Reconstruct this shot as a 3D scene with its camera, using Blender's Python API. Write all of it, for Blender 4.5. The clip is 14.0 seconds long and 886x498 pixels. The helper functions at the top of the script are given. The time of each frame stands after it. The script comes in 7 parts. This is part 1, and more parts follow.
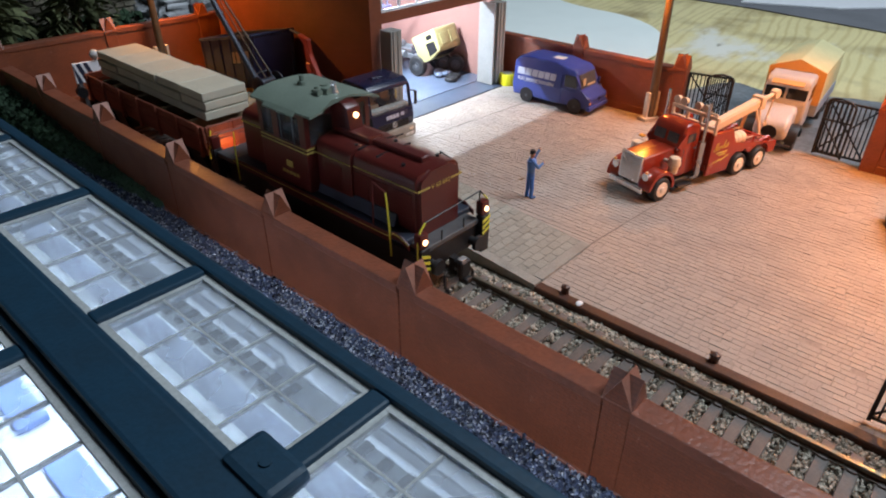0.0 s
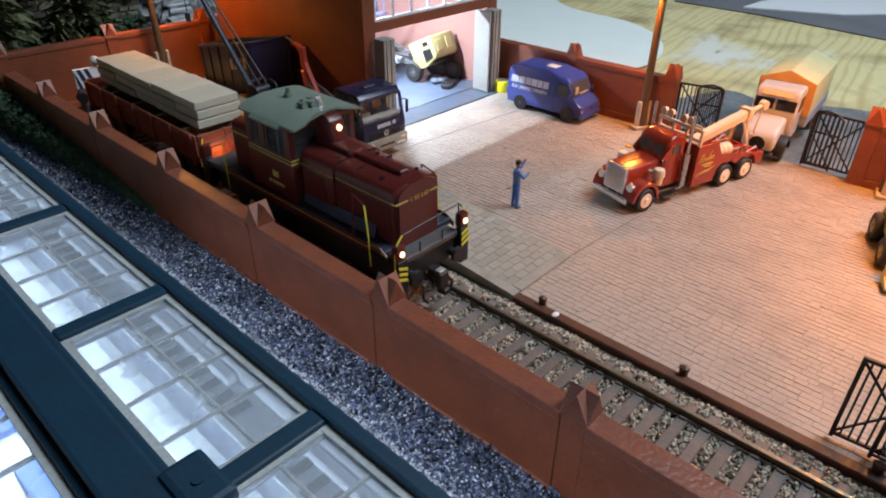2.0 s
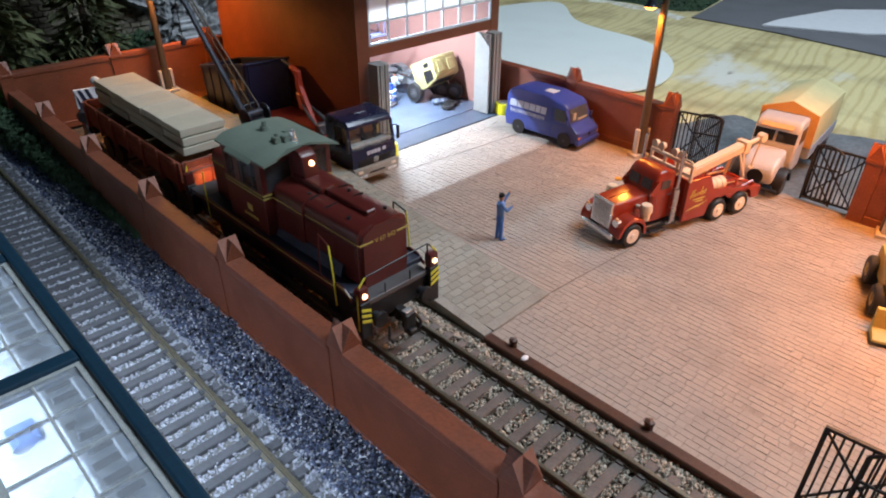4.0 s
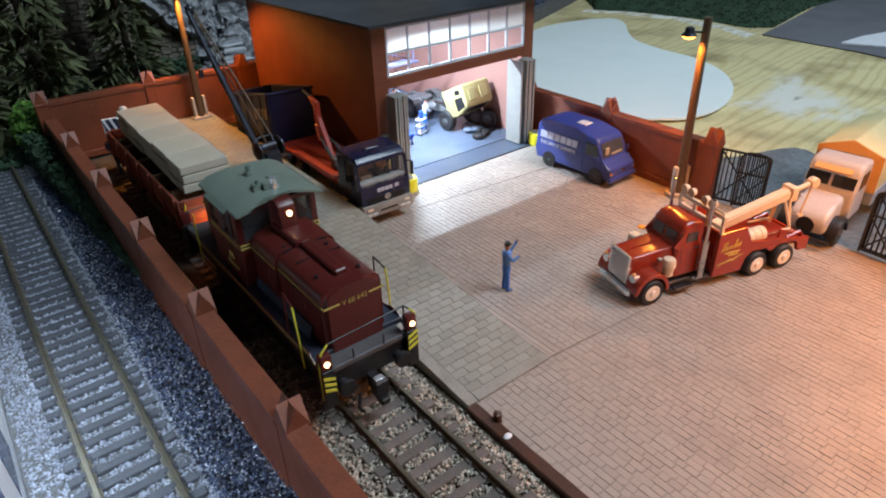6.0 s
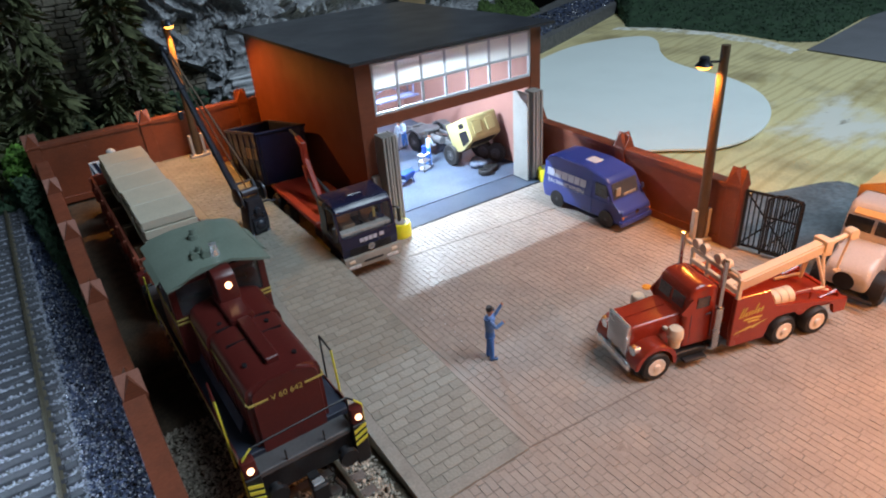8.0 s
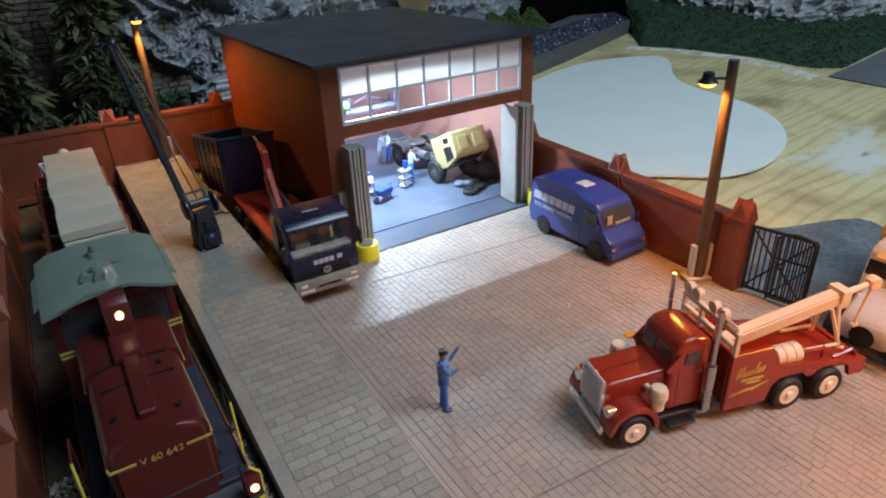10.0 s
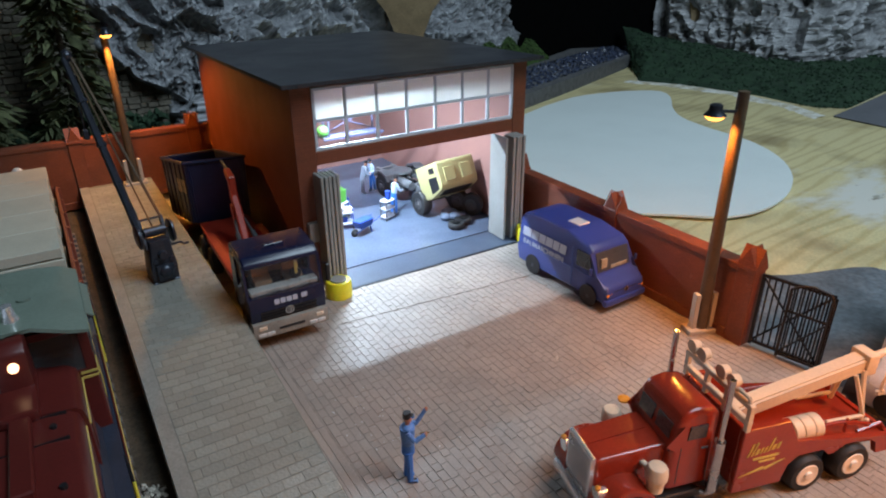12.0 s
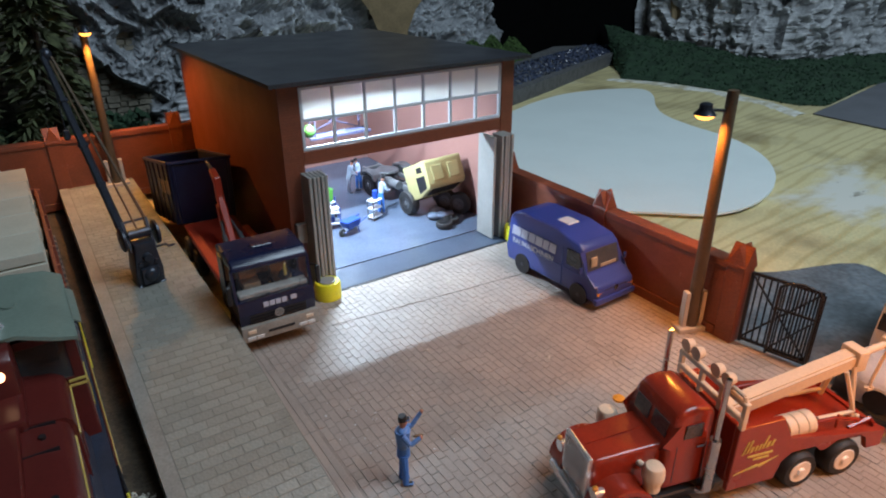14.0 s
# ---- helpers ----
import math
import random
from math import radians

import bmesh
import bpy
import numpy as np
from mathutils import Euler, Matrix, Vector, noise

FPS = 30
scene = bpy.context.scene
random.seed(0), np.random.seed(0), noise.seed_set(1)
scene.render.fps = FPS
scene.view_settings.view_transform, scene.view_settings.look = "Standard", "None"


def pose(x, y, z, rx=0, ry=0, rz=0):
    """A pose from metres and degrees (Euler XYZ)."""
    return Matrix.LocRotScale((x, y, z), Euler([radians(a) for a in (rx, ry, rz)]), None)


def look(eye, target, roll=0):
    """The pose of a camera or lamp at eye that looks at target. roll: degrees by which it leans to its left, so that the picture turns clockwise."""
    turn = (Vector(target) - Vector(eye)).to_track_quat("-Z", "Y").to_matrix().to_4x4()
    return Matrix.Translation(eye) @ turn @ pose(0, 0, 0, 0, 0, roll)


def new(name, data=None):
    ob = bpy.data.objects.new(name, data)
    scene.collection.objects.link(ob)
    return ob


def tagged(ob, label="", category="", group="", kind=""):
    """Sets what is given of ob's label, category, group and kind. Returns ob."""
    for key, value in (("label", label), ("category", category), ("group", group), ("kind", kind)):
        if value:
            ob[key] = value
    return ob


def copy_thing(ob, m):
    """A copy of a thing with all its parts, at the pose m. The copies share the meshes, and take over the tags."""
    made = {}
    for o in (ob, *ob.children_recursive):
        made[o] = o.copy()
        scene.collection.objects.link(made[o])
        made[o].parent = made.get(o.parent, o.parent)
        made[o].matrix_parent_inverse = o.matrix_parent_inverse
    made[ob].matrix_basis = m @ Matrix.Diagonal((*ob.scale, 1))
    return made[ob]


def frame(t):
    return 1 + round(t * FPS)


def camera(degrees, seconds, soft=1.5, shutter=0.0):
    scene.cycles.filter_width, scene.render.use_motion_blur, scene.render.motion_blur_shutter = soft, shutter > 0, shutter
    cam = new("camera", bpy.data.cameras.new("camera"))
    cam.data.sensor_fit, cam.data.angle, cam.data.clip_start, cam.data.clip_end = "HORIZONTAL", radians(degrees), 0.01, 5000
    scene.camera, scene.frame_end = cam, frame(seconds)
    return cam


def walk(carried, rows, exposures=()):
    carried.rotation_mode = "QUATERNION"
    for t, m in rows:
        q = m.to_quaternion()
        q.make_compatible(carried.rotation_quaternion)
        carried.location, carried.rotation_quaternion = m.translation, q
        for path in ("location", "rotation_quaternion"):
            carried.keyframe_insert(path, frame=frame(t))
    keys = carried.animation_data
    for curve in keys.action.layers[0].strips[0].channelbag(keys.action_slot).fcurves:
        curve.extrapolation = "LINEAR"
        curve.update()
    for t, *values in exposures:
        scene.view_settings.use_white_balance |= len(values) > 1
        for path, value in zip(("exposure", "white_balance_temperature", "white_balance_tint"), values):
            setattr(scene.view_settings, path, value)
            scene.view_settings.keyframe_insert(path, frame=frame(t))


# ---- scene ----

# A model railway yard at 1:87. Plan units are a shade over one centimetre; S turns them into metres.
S = 0.0104
cam = camera(69.3, 14.0, soft=2.0)
PATH = [
    (0, (-18.092, -11.795, 10.936), (-16.821, -10.666, 9.884), 0.3),
    (0.5, (-18.113, -12.041, 11.115), (-16.843, -10.911, 10.062), 0.2),
    (1, (-17.987, -12.279, 11.261), (-16.722, -11.143, 10.208), 0.2),
    (1.5, (-17.774, -12.441, 11.364), (-16.516, -11.299, 10.31), 0.3),
    (2, (-17.627, -12.532, 11.462), (-16.378, -11.383, 10.405), 0.4),
    (2.5, (-17.282, -12.738, 11.701), (-16.044, -11.576, 10.644), 0.4),
    (3, (-16.923, -12.89, 11.926), (-15.698, -11.716, 10.869), 0.6),
    (5.3, (-14.139, -13.373, 12.59), (-13.022, -12.069, 11.565), -0.6),
    (5.5, (-13.787, -13.341, 12.646), (-12.691, -12.017, 11.623), -0.7),
    (6, (-12.78, -13.277, 12.593), (-11.739, -11.909, 11.571), -1.8),
    (6.5, (-11.891, -13.067, 12.584), (-10.897, -11.667, 11.559), -3.2),
    (7, (-11.017, -12.8, 12.707), (-10.051, -11.372, 11.692), -4.4),
    (7.5, (-10.315, -12.481, 12.759), (-9.367, -11.032, 11.758), -4.6),
    (8, (-9.33, -12.417, 12.632), (-8.394, -10.945, 11.654), -4.4),
    (10.5, (-6.238, -10.646, 11.411), (-5.318, -9.126, 10.493), -1.5),
    (11, (-5.828, -10.144, 11.219), (-4.9, -8.613, 10.326), -0.7),
    (11.5, (-5.361, -9.935, 11.073), (-4.42, -8.4, 10.202), -0.5),
    (12, (-5.085, -9.805, 10.989), (-4.135, -8.266, 10.136), -0.6),
    (12.5, (-5.056, -9.819, 10.926), (-4.098, -8.282, 10.078), -0.6),
    (13, (-5.195, -9.687, 11.016), (-4.224, -8.161, 10.163), -0.6),
    (13.5, (-5.144, -9.612, 11.047), (-4.157, -8.097, 10.192), -0.4),
    (14, (-5.232, -9.542, 11.007), (-4.236, -8.035, 10.147), -0.3),
]
walk(cam, [(t, look([S * v for v in eye], [S * v for v in aim], roll)) for t, eye, aim, roll in PATH],
     [(0, -0.03, 6500, 10), (3, 0.03, 6450, 10), (5.5, -0.10, 6250, 8), (8, -0.22, 6100, 6), (10.5, -0.50, 6000, 5), (14, -0.58, 6000, 5)])

# ---- light ----
world = bpy.data.worlds.new("room_air")
scene.world = world
world.use_nodes = True
world.node_tree.nodes["Background"].inputs[0].default_value = (0.62, 0.76, 1.0, 1)
world.node_tree.nodes["Background"].inputs[1].default_value = 0.10


def lamp(name, kind, at, power, colour, aim=None, size=0.01, spread=None, blend=0.4):
    data = bpy.data.lights.new(name, kind)
    data.energy, data.color = power, colour
    if kind == "AREA":
        data.shape, data.size, data.size_y = "RECTANGLE", size[0] * S, size[1] * S
        if spread:
            data.spread = radians(spread)
    else:
        data.shadow_soft_size = size * S
    if kind == "SPOT":
        data.spot_size, data.spot_blend = radians(spread), blend
    ob = new(name, data)
    at = [S * v for v in at]
    ob.matrix_world = look(at, [S * v for v in aim]) if aim else Matrix.Translation(at)
    return ob


lamp("ceiling_light", "AREA", (30, -32, 76), 9.3, (0.76, 0.88, 1.0), (4, 4, 0), (40, 40))
lamp("garage_tube", "AREA", (4.7, 12.95, 6.5), 0.40, (0.72, 0.85, 1.0), (4.7, 12.95, 0), (1.6, 0.14))
lamp("garage_back_tube", "AREA", (6.6, 17.5, 6.3), 0.11, (0.66, 0.80, 1.0), (7.6, 17.5, 0), (1.6, 0.3))
# unseen lamp added outside the hall to brighten the tracks beside it
lamp("hall_eaves_tube", "AREA", (-14.25, -6, 5.4), 0.085, (0.72, 0.84, 1.0), (-13.0, -6, 0), (24, 0.4), 100)
lamp("hall_tube", "AREA", (-16.65, -8, 5.58), 0.30, (0.60, 0.78, 1.0), (-16.6, -8, 0), (30, 0.6))
lamp("locomotive_tail_bulb", "POINT", (-7.0, 8.15, 1.95), 0.003, (1.0, 0.33, 0.07), None, 0.12)
lamp("gate_street_bulb", "SPOT", (10.0, -9.8, 6.7), 0.33, (1.0, 0.31, 0.045), (9, -9.6, 0), 0.2, 160)
lamp("near_street_bulb", "SPOT", (2.62, -13.4, 6.7), 0.37, (1.0, 0.31, 0.05), (2.6, -12.4, 0), 0.2, 165)
lamp("fence_street_bulb", "SPOT", (10.0, 0.8, 6.7), 0.27, (1.0, 0.32, 0.045), (9.8, 0.8, 0), 0.16, 165)
lamp("platform_street_bulb", "SPOT", (-2.2, 21.9, 7.55), 0.36, (1.0, 0.38, 0.06), (-0.8, 19.0, 0), 0.16, 134, 0.5)


# ---- materials ----
def material(name, colour, rough=0.5, metal=0.0, vary=0.18, size=0.6, grain=0.06, bump=0.15, each=0.0, coat=0.0, other=None, mixat=0.55):
    """Paint, plastic, stone or metal. size and grain: the blotches' and the grain's size in plan units; other: a second colour in blotches."""
    m = bpy.data.materials.new(name)
    m.use_nodes = True
    n, l = m.node_tree.nodes, m.node_tree.links
    b = n["Principled BSDF"]
    b.inputs["Roughness"].default_value, b.inputs["Metallic"].default_value = rough, metal
    b.inputs["Coat Weight"].default_value = coat
    tc = n.new("ShaderNodeTexCoord")
    big, fine = n.new("ShaderNodeTexNoise"), n.new("ShaderNodeTexNoise")
    for node, s, d in ((big, size, 4), (fine, grain, 3)):
        node.inputs["Scale"].default_value = 1 / (s * S)
        node.inputs["Detail"].default_value = d
        l.new(tc.outputs["Object"], node.inputs["Vector"])
    mix = n.new("ShaderNodeMix")
    mix.data_type = "RGBA"
    mix.inputs["A"].default_value = (*colour, 1)
    mix.inputs["B"].default_value = (*(other or [c * (1 - vary) for c in colour]), 1)
    ramp = n.new("ShaderNodeMapRange")
    ramp.inputs["From Min"].default_value, ramp.inputs["From Max"].default_value = mixat - 0.12, mixat + 0.12
    l.new(big.outputs["Fac"], ramp.inputs["Value"])
    l.new(ramp.outputs["Result"], mix.inputs["Factor"])
    hsv = n.new("ShaderNodeHueSaturation")
    val = n.new("ShaderNodeMapRange")
    val.inputs["From Min"].default_value, val.inputs["From Max"].default_value = 0.25, 0.75
    val.inputs["To Min"].default_value, val.inputs["To Max"].default_value = 1 - vary, 1 + vary
    l.new(fine.outputs["Fac"], val.inputs["Value"])
    l.new(mix.outputs["Result"], hsv.inputs["Color"])
    last = val.outputs["Result"]
    if each:
        info, er, mul = n.new("ShaderNodeObjectInfo"), n.new("ShaderNodeMapRange"), n.new("ShaderNodeMath")
        geo, add, frac = n.new("ShaderNodeNewGeometry"), n.new("ShaderNodeMath"), n.new("ShaderNodeMath")
        frac.operation = "FRACT"
        l.new(info.outputs["Random"], add.inputs[0])
        l.new(geo.outputs["Random Per Island"], add.inputs[1])
        l.new(add.outputs[0], frac.inputs[0])
        er.inputs["To Min"].default_value, er.inputs["To Max"].default_value = 1 - each, 1 + each
        l.new(frac.outputs[0], er.inputs["Value"])
        mul.operation = "MULTIPLY"
        l.new(last, mul.inputs[0])
        l.new(er.outputs["Result"], mul.inputs[1])
        last = mul.outputs[0]
    l.new(last, hsv.inputs["Value"])
    l.new(hsv.outputs["Color"], b.inputs["Base Color"])
    rr = n.new("ShaderNodeMapRange")
    rr.inputs["To Min"].default_value, rr.inputs["To Max"].default_value = max(0.03, rough - 0.1), min(1, rough + 0.1)
    l.new(big.outputs["Fac"], rr.inputs["Value"])
    l.new(rr.outputs["Result"], b.inputs["Roughness"])
    if bump:
        bp = n.new("ShaderNodeBump")
        bp.inputs["Strength"].default_value = bump
        bp.inputs["Distance"].default_value = grain * S * 0.5
        l.new(fine.outputs["Fac"], bp.inputs["Height"])
        l.new(bp.outputs["Normal"], b.inputs["Normal"])
    return m


def glowing(name, colour, strength):
    m = bpy.data.materials.new(name)
    m.use_nodes = True
    b = m.node_tree.nodes["Principled BSDF"]
    b.inputs["Base Color"].default_value = (*colour, 1)
    b.inputs["Emission Color"].default_value = (*colour, 1)
    b.inputs["Emission Strength"].default_value = strength
    return m


def glass(name, colour, rough=0.05, alpha=0.35):
    m = bpy.data.materials.new(name)
    m.use_nodes = True
    n, l = m.node_tree.nodes, m.node_tree.links
    b = n["Principled BSDF"]
    b.inputs["Base Color"].default_value = (*colour, 1)
    b.inputs["Roughness"].default_value, b.inputs["Alpha"].default_value = rough, alpha
    tc, no, mr = n.new("ShaderNodeTexCoord"), n.new("ShaderNodeTexNoise"), n.new("ShaderNodeMapRange")
    no.inputs["Scale"].default_value = 1 / (0.8 * S)
    mr.inputs["To Min"].default_value, mr.inputs["To Max"].default_value = alpha * 0.7, min(1, alpha * 1.3)
    l.new(tc.outputs["Object"], no.inputs["Vector"])
    l.new(no.outputs["Fac"], mr.inputs["Value"])
    l.new(mr.outputs["Result"], b.inputs["Alpha"])
    return m


def plywood(name):
    """Bare softwood plywood: broad wavy growth rings with stains."""
    m = material(name, (0.72, 0.63, 0.335), 0.45, vary=0.12, size=4.0, grain=0.12, bump=0.12, other=(0.38, 0.31, 0.16), mixat=0.62)
    n, l = m.node_tree.nodes, m.node_tree.links
    b = n["Principled BSDF"]
    tc, mp, wv = n.new("ShaderNodeTexCoord"), n.new("ShaderNodeMapping"), n.new("ShaderNodeTexWave")
    mp.inputs["Rotation"].default_value = (0, 0, radians(-32))
    mp.inputs["Scale"].default_value = (0.20, 1.0, 1.0)
    wv.wave_type, wv.bands_direction = "BANDS", "Y"
    wv.inputs["Scale"].default_value = 0.48 / S
    wv.inputs["Distortion"].default_value, wv.inputs["Detail"].default_value = 17.0, 3.0
    wv.inputs["Detail Scale"].default_value = 0.45
    l.new(tc.outputs["Object"], mp.inputs["Vector"])
    l.new(mp.outputs["Vector"], wv.inputs["Vector"])
    src = b.inputs["Base Color"].links[0].from_socket
    mx = n.new("ShaderNodeMix")
    mx.data_type, mx.blend_type = "RGBA", "MULTIPLY"
    cr = n.new("ShaderNodeValToRGB")
    cr.color_ramp.elements[0].position, cr.color_ramp.elements[0].color = 0.0, (0.66, 0.57, 0.40, 1)
    cr.color_ramp.elements[1].position, cr.color_ramp.elements[1].color = 0.42, (1, 1, 1, 1)
    l.new(wv.outputs["Fac"], cr.inputs["Fac"])
    mx.inputs["Factor"].default_value = 0.48
    l.new(src, mx.inputs["A"])
    l.new(cr.outputs["Color"], mx.inputs["B"])
    # dried plaster smeared over the board in streaks, and a few dark glue stains
    out = mx.outputs["Result"]
    for scale, squash, lo, hi, tint in ((0.11, 0.45, 0.575, 0.66, (0.74, 0.73, 0.64)), (0.19, 0.5, 0.665, 0.71, (0.20, 0.17, 0.10))):
        m2, nz, mr, mz = n.new("ShaderNodeMapping"), n.new("ShaderNodeTexNoise"), n.new("ShaderNodeMapRange"), n.new("ShaderNodeMix")
        m2.inputs["Rotation"].default_value = (0, 0, radians(-28))
        m2.inputs["Scale"].default_value = (squash, 1.0, 1.0)
        nz.inputs["Scale"].default_value, nz.inputs["Detail"].default_value, nz.inputs["Roughness"].default_value = scale / S, 7.0, 0.68
        mr.inputs["From Min"].default_value, mr.inputs["From Max"].default_value = lo, hi
        mz.data_type = "RGBA"
        mz.inputs["B"].default_value = (*tint, 1)
        l.new(tc.outputs["Object"], m2.inputs["Vector"])
        l.new(m2.outputs["Vector"], nz.inputs["Vector"])
        l.new(nz.outputs["Fac"], mr.inputs["Value"])
        l.new(mr.outputs["Result"], mz.inputs["Factor"])
        l.new(out, mz.inputs["A"])
        out = mz.outputs["Result"]
    l.new(out, b.inputs["Base Color"])
    return m


def rockface(name, dark):
    """Grey-painted plaster, paler along its convex ridges."""
    m = material(name, dark, 0.42, vary=0.30, size=1.6, grain=0.25, bump=0.9, other=[c * 0.6 for c in dark], mixat=0.52)
    n, l = m.node_tree.nodes, m.node_tree.links
    b = n["Principled BSDF"]
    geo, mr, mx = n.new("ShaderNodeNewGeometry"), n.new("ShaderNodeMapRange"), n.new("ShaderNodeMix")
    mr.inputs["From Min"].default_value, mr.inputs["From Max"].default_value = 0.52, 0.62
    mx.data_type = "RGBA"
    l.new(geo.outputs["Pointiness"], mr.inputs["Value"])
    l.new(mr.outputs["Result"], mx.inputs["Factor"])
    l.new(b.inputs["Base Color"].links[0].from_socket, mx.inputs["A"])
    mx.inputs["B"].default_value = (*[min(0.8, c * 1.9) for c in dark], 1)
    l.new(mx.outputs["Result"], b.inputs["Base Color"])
    return m


def printed_brick(name, colour):
    """Moulded plastic brickwork: fine courses in low relief."""
    m = material(name, colour, 0.4, vary=0.16, size=1.2, grain=0.07, bump=0.25)
    n, l = m.node_tree.nodes, m.node_tree.links
    b = n["Principled BSDF"]
    tc, sep, com, br = n.new("ShaderNodeTexCoord"), n.new("ShaderNodeSeparateXYZ"), n.new("ShaderNodeCombineXYZ"), n.new("ShaderNodeTexBrick")
    l.new(tc.outputs["Object"], sep.inputs[0])
    l.new(sep.outputs["Y"], com.inputs["X"])
    l.new(sep.outputs["Z"], com.inputs["Y"])
    l.new(com.outputs[0], br.inputs["Vector"])
    br.inputs["Scale"].default_value = 1 / S
    br.inputs["Brick Width"].default_value, br.inputs["Row Height"].default_value = 0.26, 0.085
    br.inputs["Mortar Size"].default_value = 0.012
    br.inputs["Color1"].default_value, br.inputs["Color2"].default_value = (1, 1, 1, 1), (0.84, 0.84, 0.84, 1)
    br.inputs["Mortar"].default_value = (0.62, 0.62, 0.62, 1)
    src = b.inputs["Base Color"].links[0].from_socket
    mx = n.new("ShaderNodeMix")
    mx.data_type, mx.blend_type = "RGBA", "MULTIPLY"
    mx.inputs["Factor"].default_value = 0.8
    l.new(src, mx.inputs["A"])
    l.new(br.outputs["Color"], mx.inputs["B"])
    # pale rubbed specks
    sp, mr, mz = n.new("ShaderNodeTexNoise"), n.new("ShaderNodeMapRange"), n.new("ShaderNodeMix")
    sp.inputs["Scale"].default_value, sp.inputs["Detail"].default_value, sp.inputs["Roughness"].default_value = 1 / (0.35 * S), 6.0, 0.75
    mr.inputs["From Min"].default_value, mr.inputs["From Max"].default_value = 0.66, 0.74
    mr.inputs["To Max"].default_value = 0.7
    mz.data_type = "RGBA"
    mz.inputs["B"].default_value = (0.42, 0.27, 0.23, 1)
    l.new(tc.outputs["Object"], sp.inputs["Vector"])
    l.new(sp.outputs["Fac"], mr.inputs["Value"])
    l.new(mr.outputs["Result"], mz.inputs["Factor"])
    l.new(mx.outputs["Result"], mz.inputs["A"])
    l.new(mz.outputs["Result"], b.inputs["Base Color"])
    old = b.inputs["Normal"].links[0].from_node
    bp = n.new("ShaderNodeBump")
    bp.inputs["Strength"].default_value, bp.inputs["Distance"].default_value = 0.35, 0.02 * S
    bp.invert = True
    l.new(br.outputs["Fac"], bp.inputs["Height"])
    l.new(old.outputs["Normal"], bp.inputs["Normal"])
    l.new(bp.outputs["Normal"], b.inputs["Normal"])
    return m


M_BRICK = printed_brick("red_brick_plastic", (0.212, 0.060, 0.028))
M_BRICKTOP = material("worn_brick_coping", (0.20, 0.062, 0.034), 0.34, vary=0.14, size=0.7, grain=0.10, bump=0.3, other=(0.16, 0.052, 0.030))
M_CAP = material("bare_pillar_tip", (0.30, 0.125, 0.085), 0.5, vary=0.15, size=0.4)
M_PAVE = material("grey_concrete_paving", (0.335, 0.29, 0.25), 0.55, vary=0.10, size=1.5, grain=0.05, bump=0.3, each=0.05, other=(0.285, 0.247, 0.215))
M_RAMP = material("grey_green_ramp_paving", (0.265, 0.258, 0.218), 0.6, vary=0.14, size=1.2, grain=0.07, bump=0.7, each=0.10)
M_JOINT = material("dark_joint_mortar", (0.29, 0.248, 0.213), 0.8, vary=0.2)
M_RAMPJOINT = material("ramp_joint_mortar", (0.19, 0.184, 0.155), 0.85, vary=0.2)
M_KERB = material("pale_ramp_edging", (0.27, 0.255, 0.22), 0.6)
M_BEAM = material("rusty_brown_rail_beam", (0.066, 0.024, 0.012), 0.5, vary=0.3, size=0.8)
M_RAILSIDE = material("rusted_rail_side", (0.14, 0.125, 0.09), 0.55, metal=0.1, vary=0.3)
M_RAILTOP = material("worn_rail_head", (0.30, 0.27, 0.20), 0.32, metal=0.8, vary=0.15)
M_SLEEPER = material("dark_brown_sleeper", (0.14, 0.115, 0.10), 0.6, vary=0.2, each=0.12)
M_SLEEPER_G = material("dark_grey_sleeper", (0.062, 0.066, 0.078), 0.6, vary=0.2, each=0.12)
M_BALLAST = material("tan_ballast", (0.43, 0.39, 0.32), 0.8, vary=0.2, each=0.5)
M_BALLAST_W = material("grey_white_ballast", (0.32, 0.34, 0.40), 0.7, vary=0.2, each=0.4)
M_BALLAST_D = material("blue_black_gravel", (0.055, 0.068, 0.112), 0.22, vary=0.3, each=0.95)
M_EARTH = material("dark_brown_earth", (0.075, 0.055, 0.035), 0.9, vary=0.4, size=0.6, grain=0.08, bump=0.6)
M_BED = material("ballast_bed", (0.12, 0.12, 0.12), 0.9, vary=0.3, size=0.5, grain=0.06, bump=0.8)
M_PLY = plywood("bare_plywood")
M_PONDSHEET = material("pale_blue_grey_card", (0.80, 0.87, 0.84), 0.5, vary=0.04, size=4.0, bump=0.04)
M_ROCK = rockface("painted_grey_rock", (0.29, 0.30, 0.315))
M_ROCKPALE = rockface("pale_painted_rock", (0.44, 0.445, 0.45))
# near-black without sheen, painting the shade inside the tunnel mouth
M_TUNNELSHADE = material("soot_black", (0.004, 0.004, 0.004), 1.0, bump=0)
M_TUNNELSHADE.node_tree.nodes["Principled BSDF"].inputs["Specular IOR Level"].default_value = 0.0
M_STONE = material("grey_wall_stone", (0.225, 0.20, 0.15), 0.8, vary=0.25, size=1.0, grain=0.15, bump=0.7, each=0.25)
M_GREEN = material("dark_green_flock", (0.026, 0.058, 0.027), 0.9, vary=0.4, size=1.0, grain=0.12, bump=0.8, other=(0.015, 0.034, 0.017))
M_MOSS = material("bright_green_foam", (0.10, 0.22, 0.03), 0.9, vary=0.4, each=0.4)
M_NEEDLE = material("conifer_needles", (0.10, 0.112, 0.048), 0.8, vary=0.35, each=0.4)
M_BARK = material("conifer_bark", (0.07, 0.05, 0.035), 0.9, vary=0.3)
M_ROOM = material("room_paint", (0.02, 0.02, 0.022), 0.95)
M_WHITE = material("white_painted_board", (0.75, 0.77, 0.80), 0.5, vary=0.05)
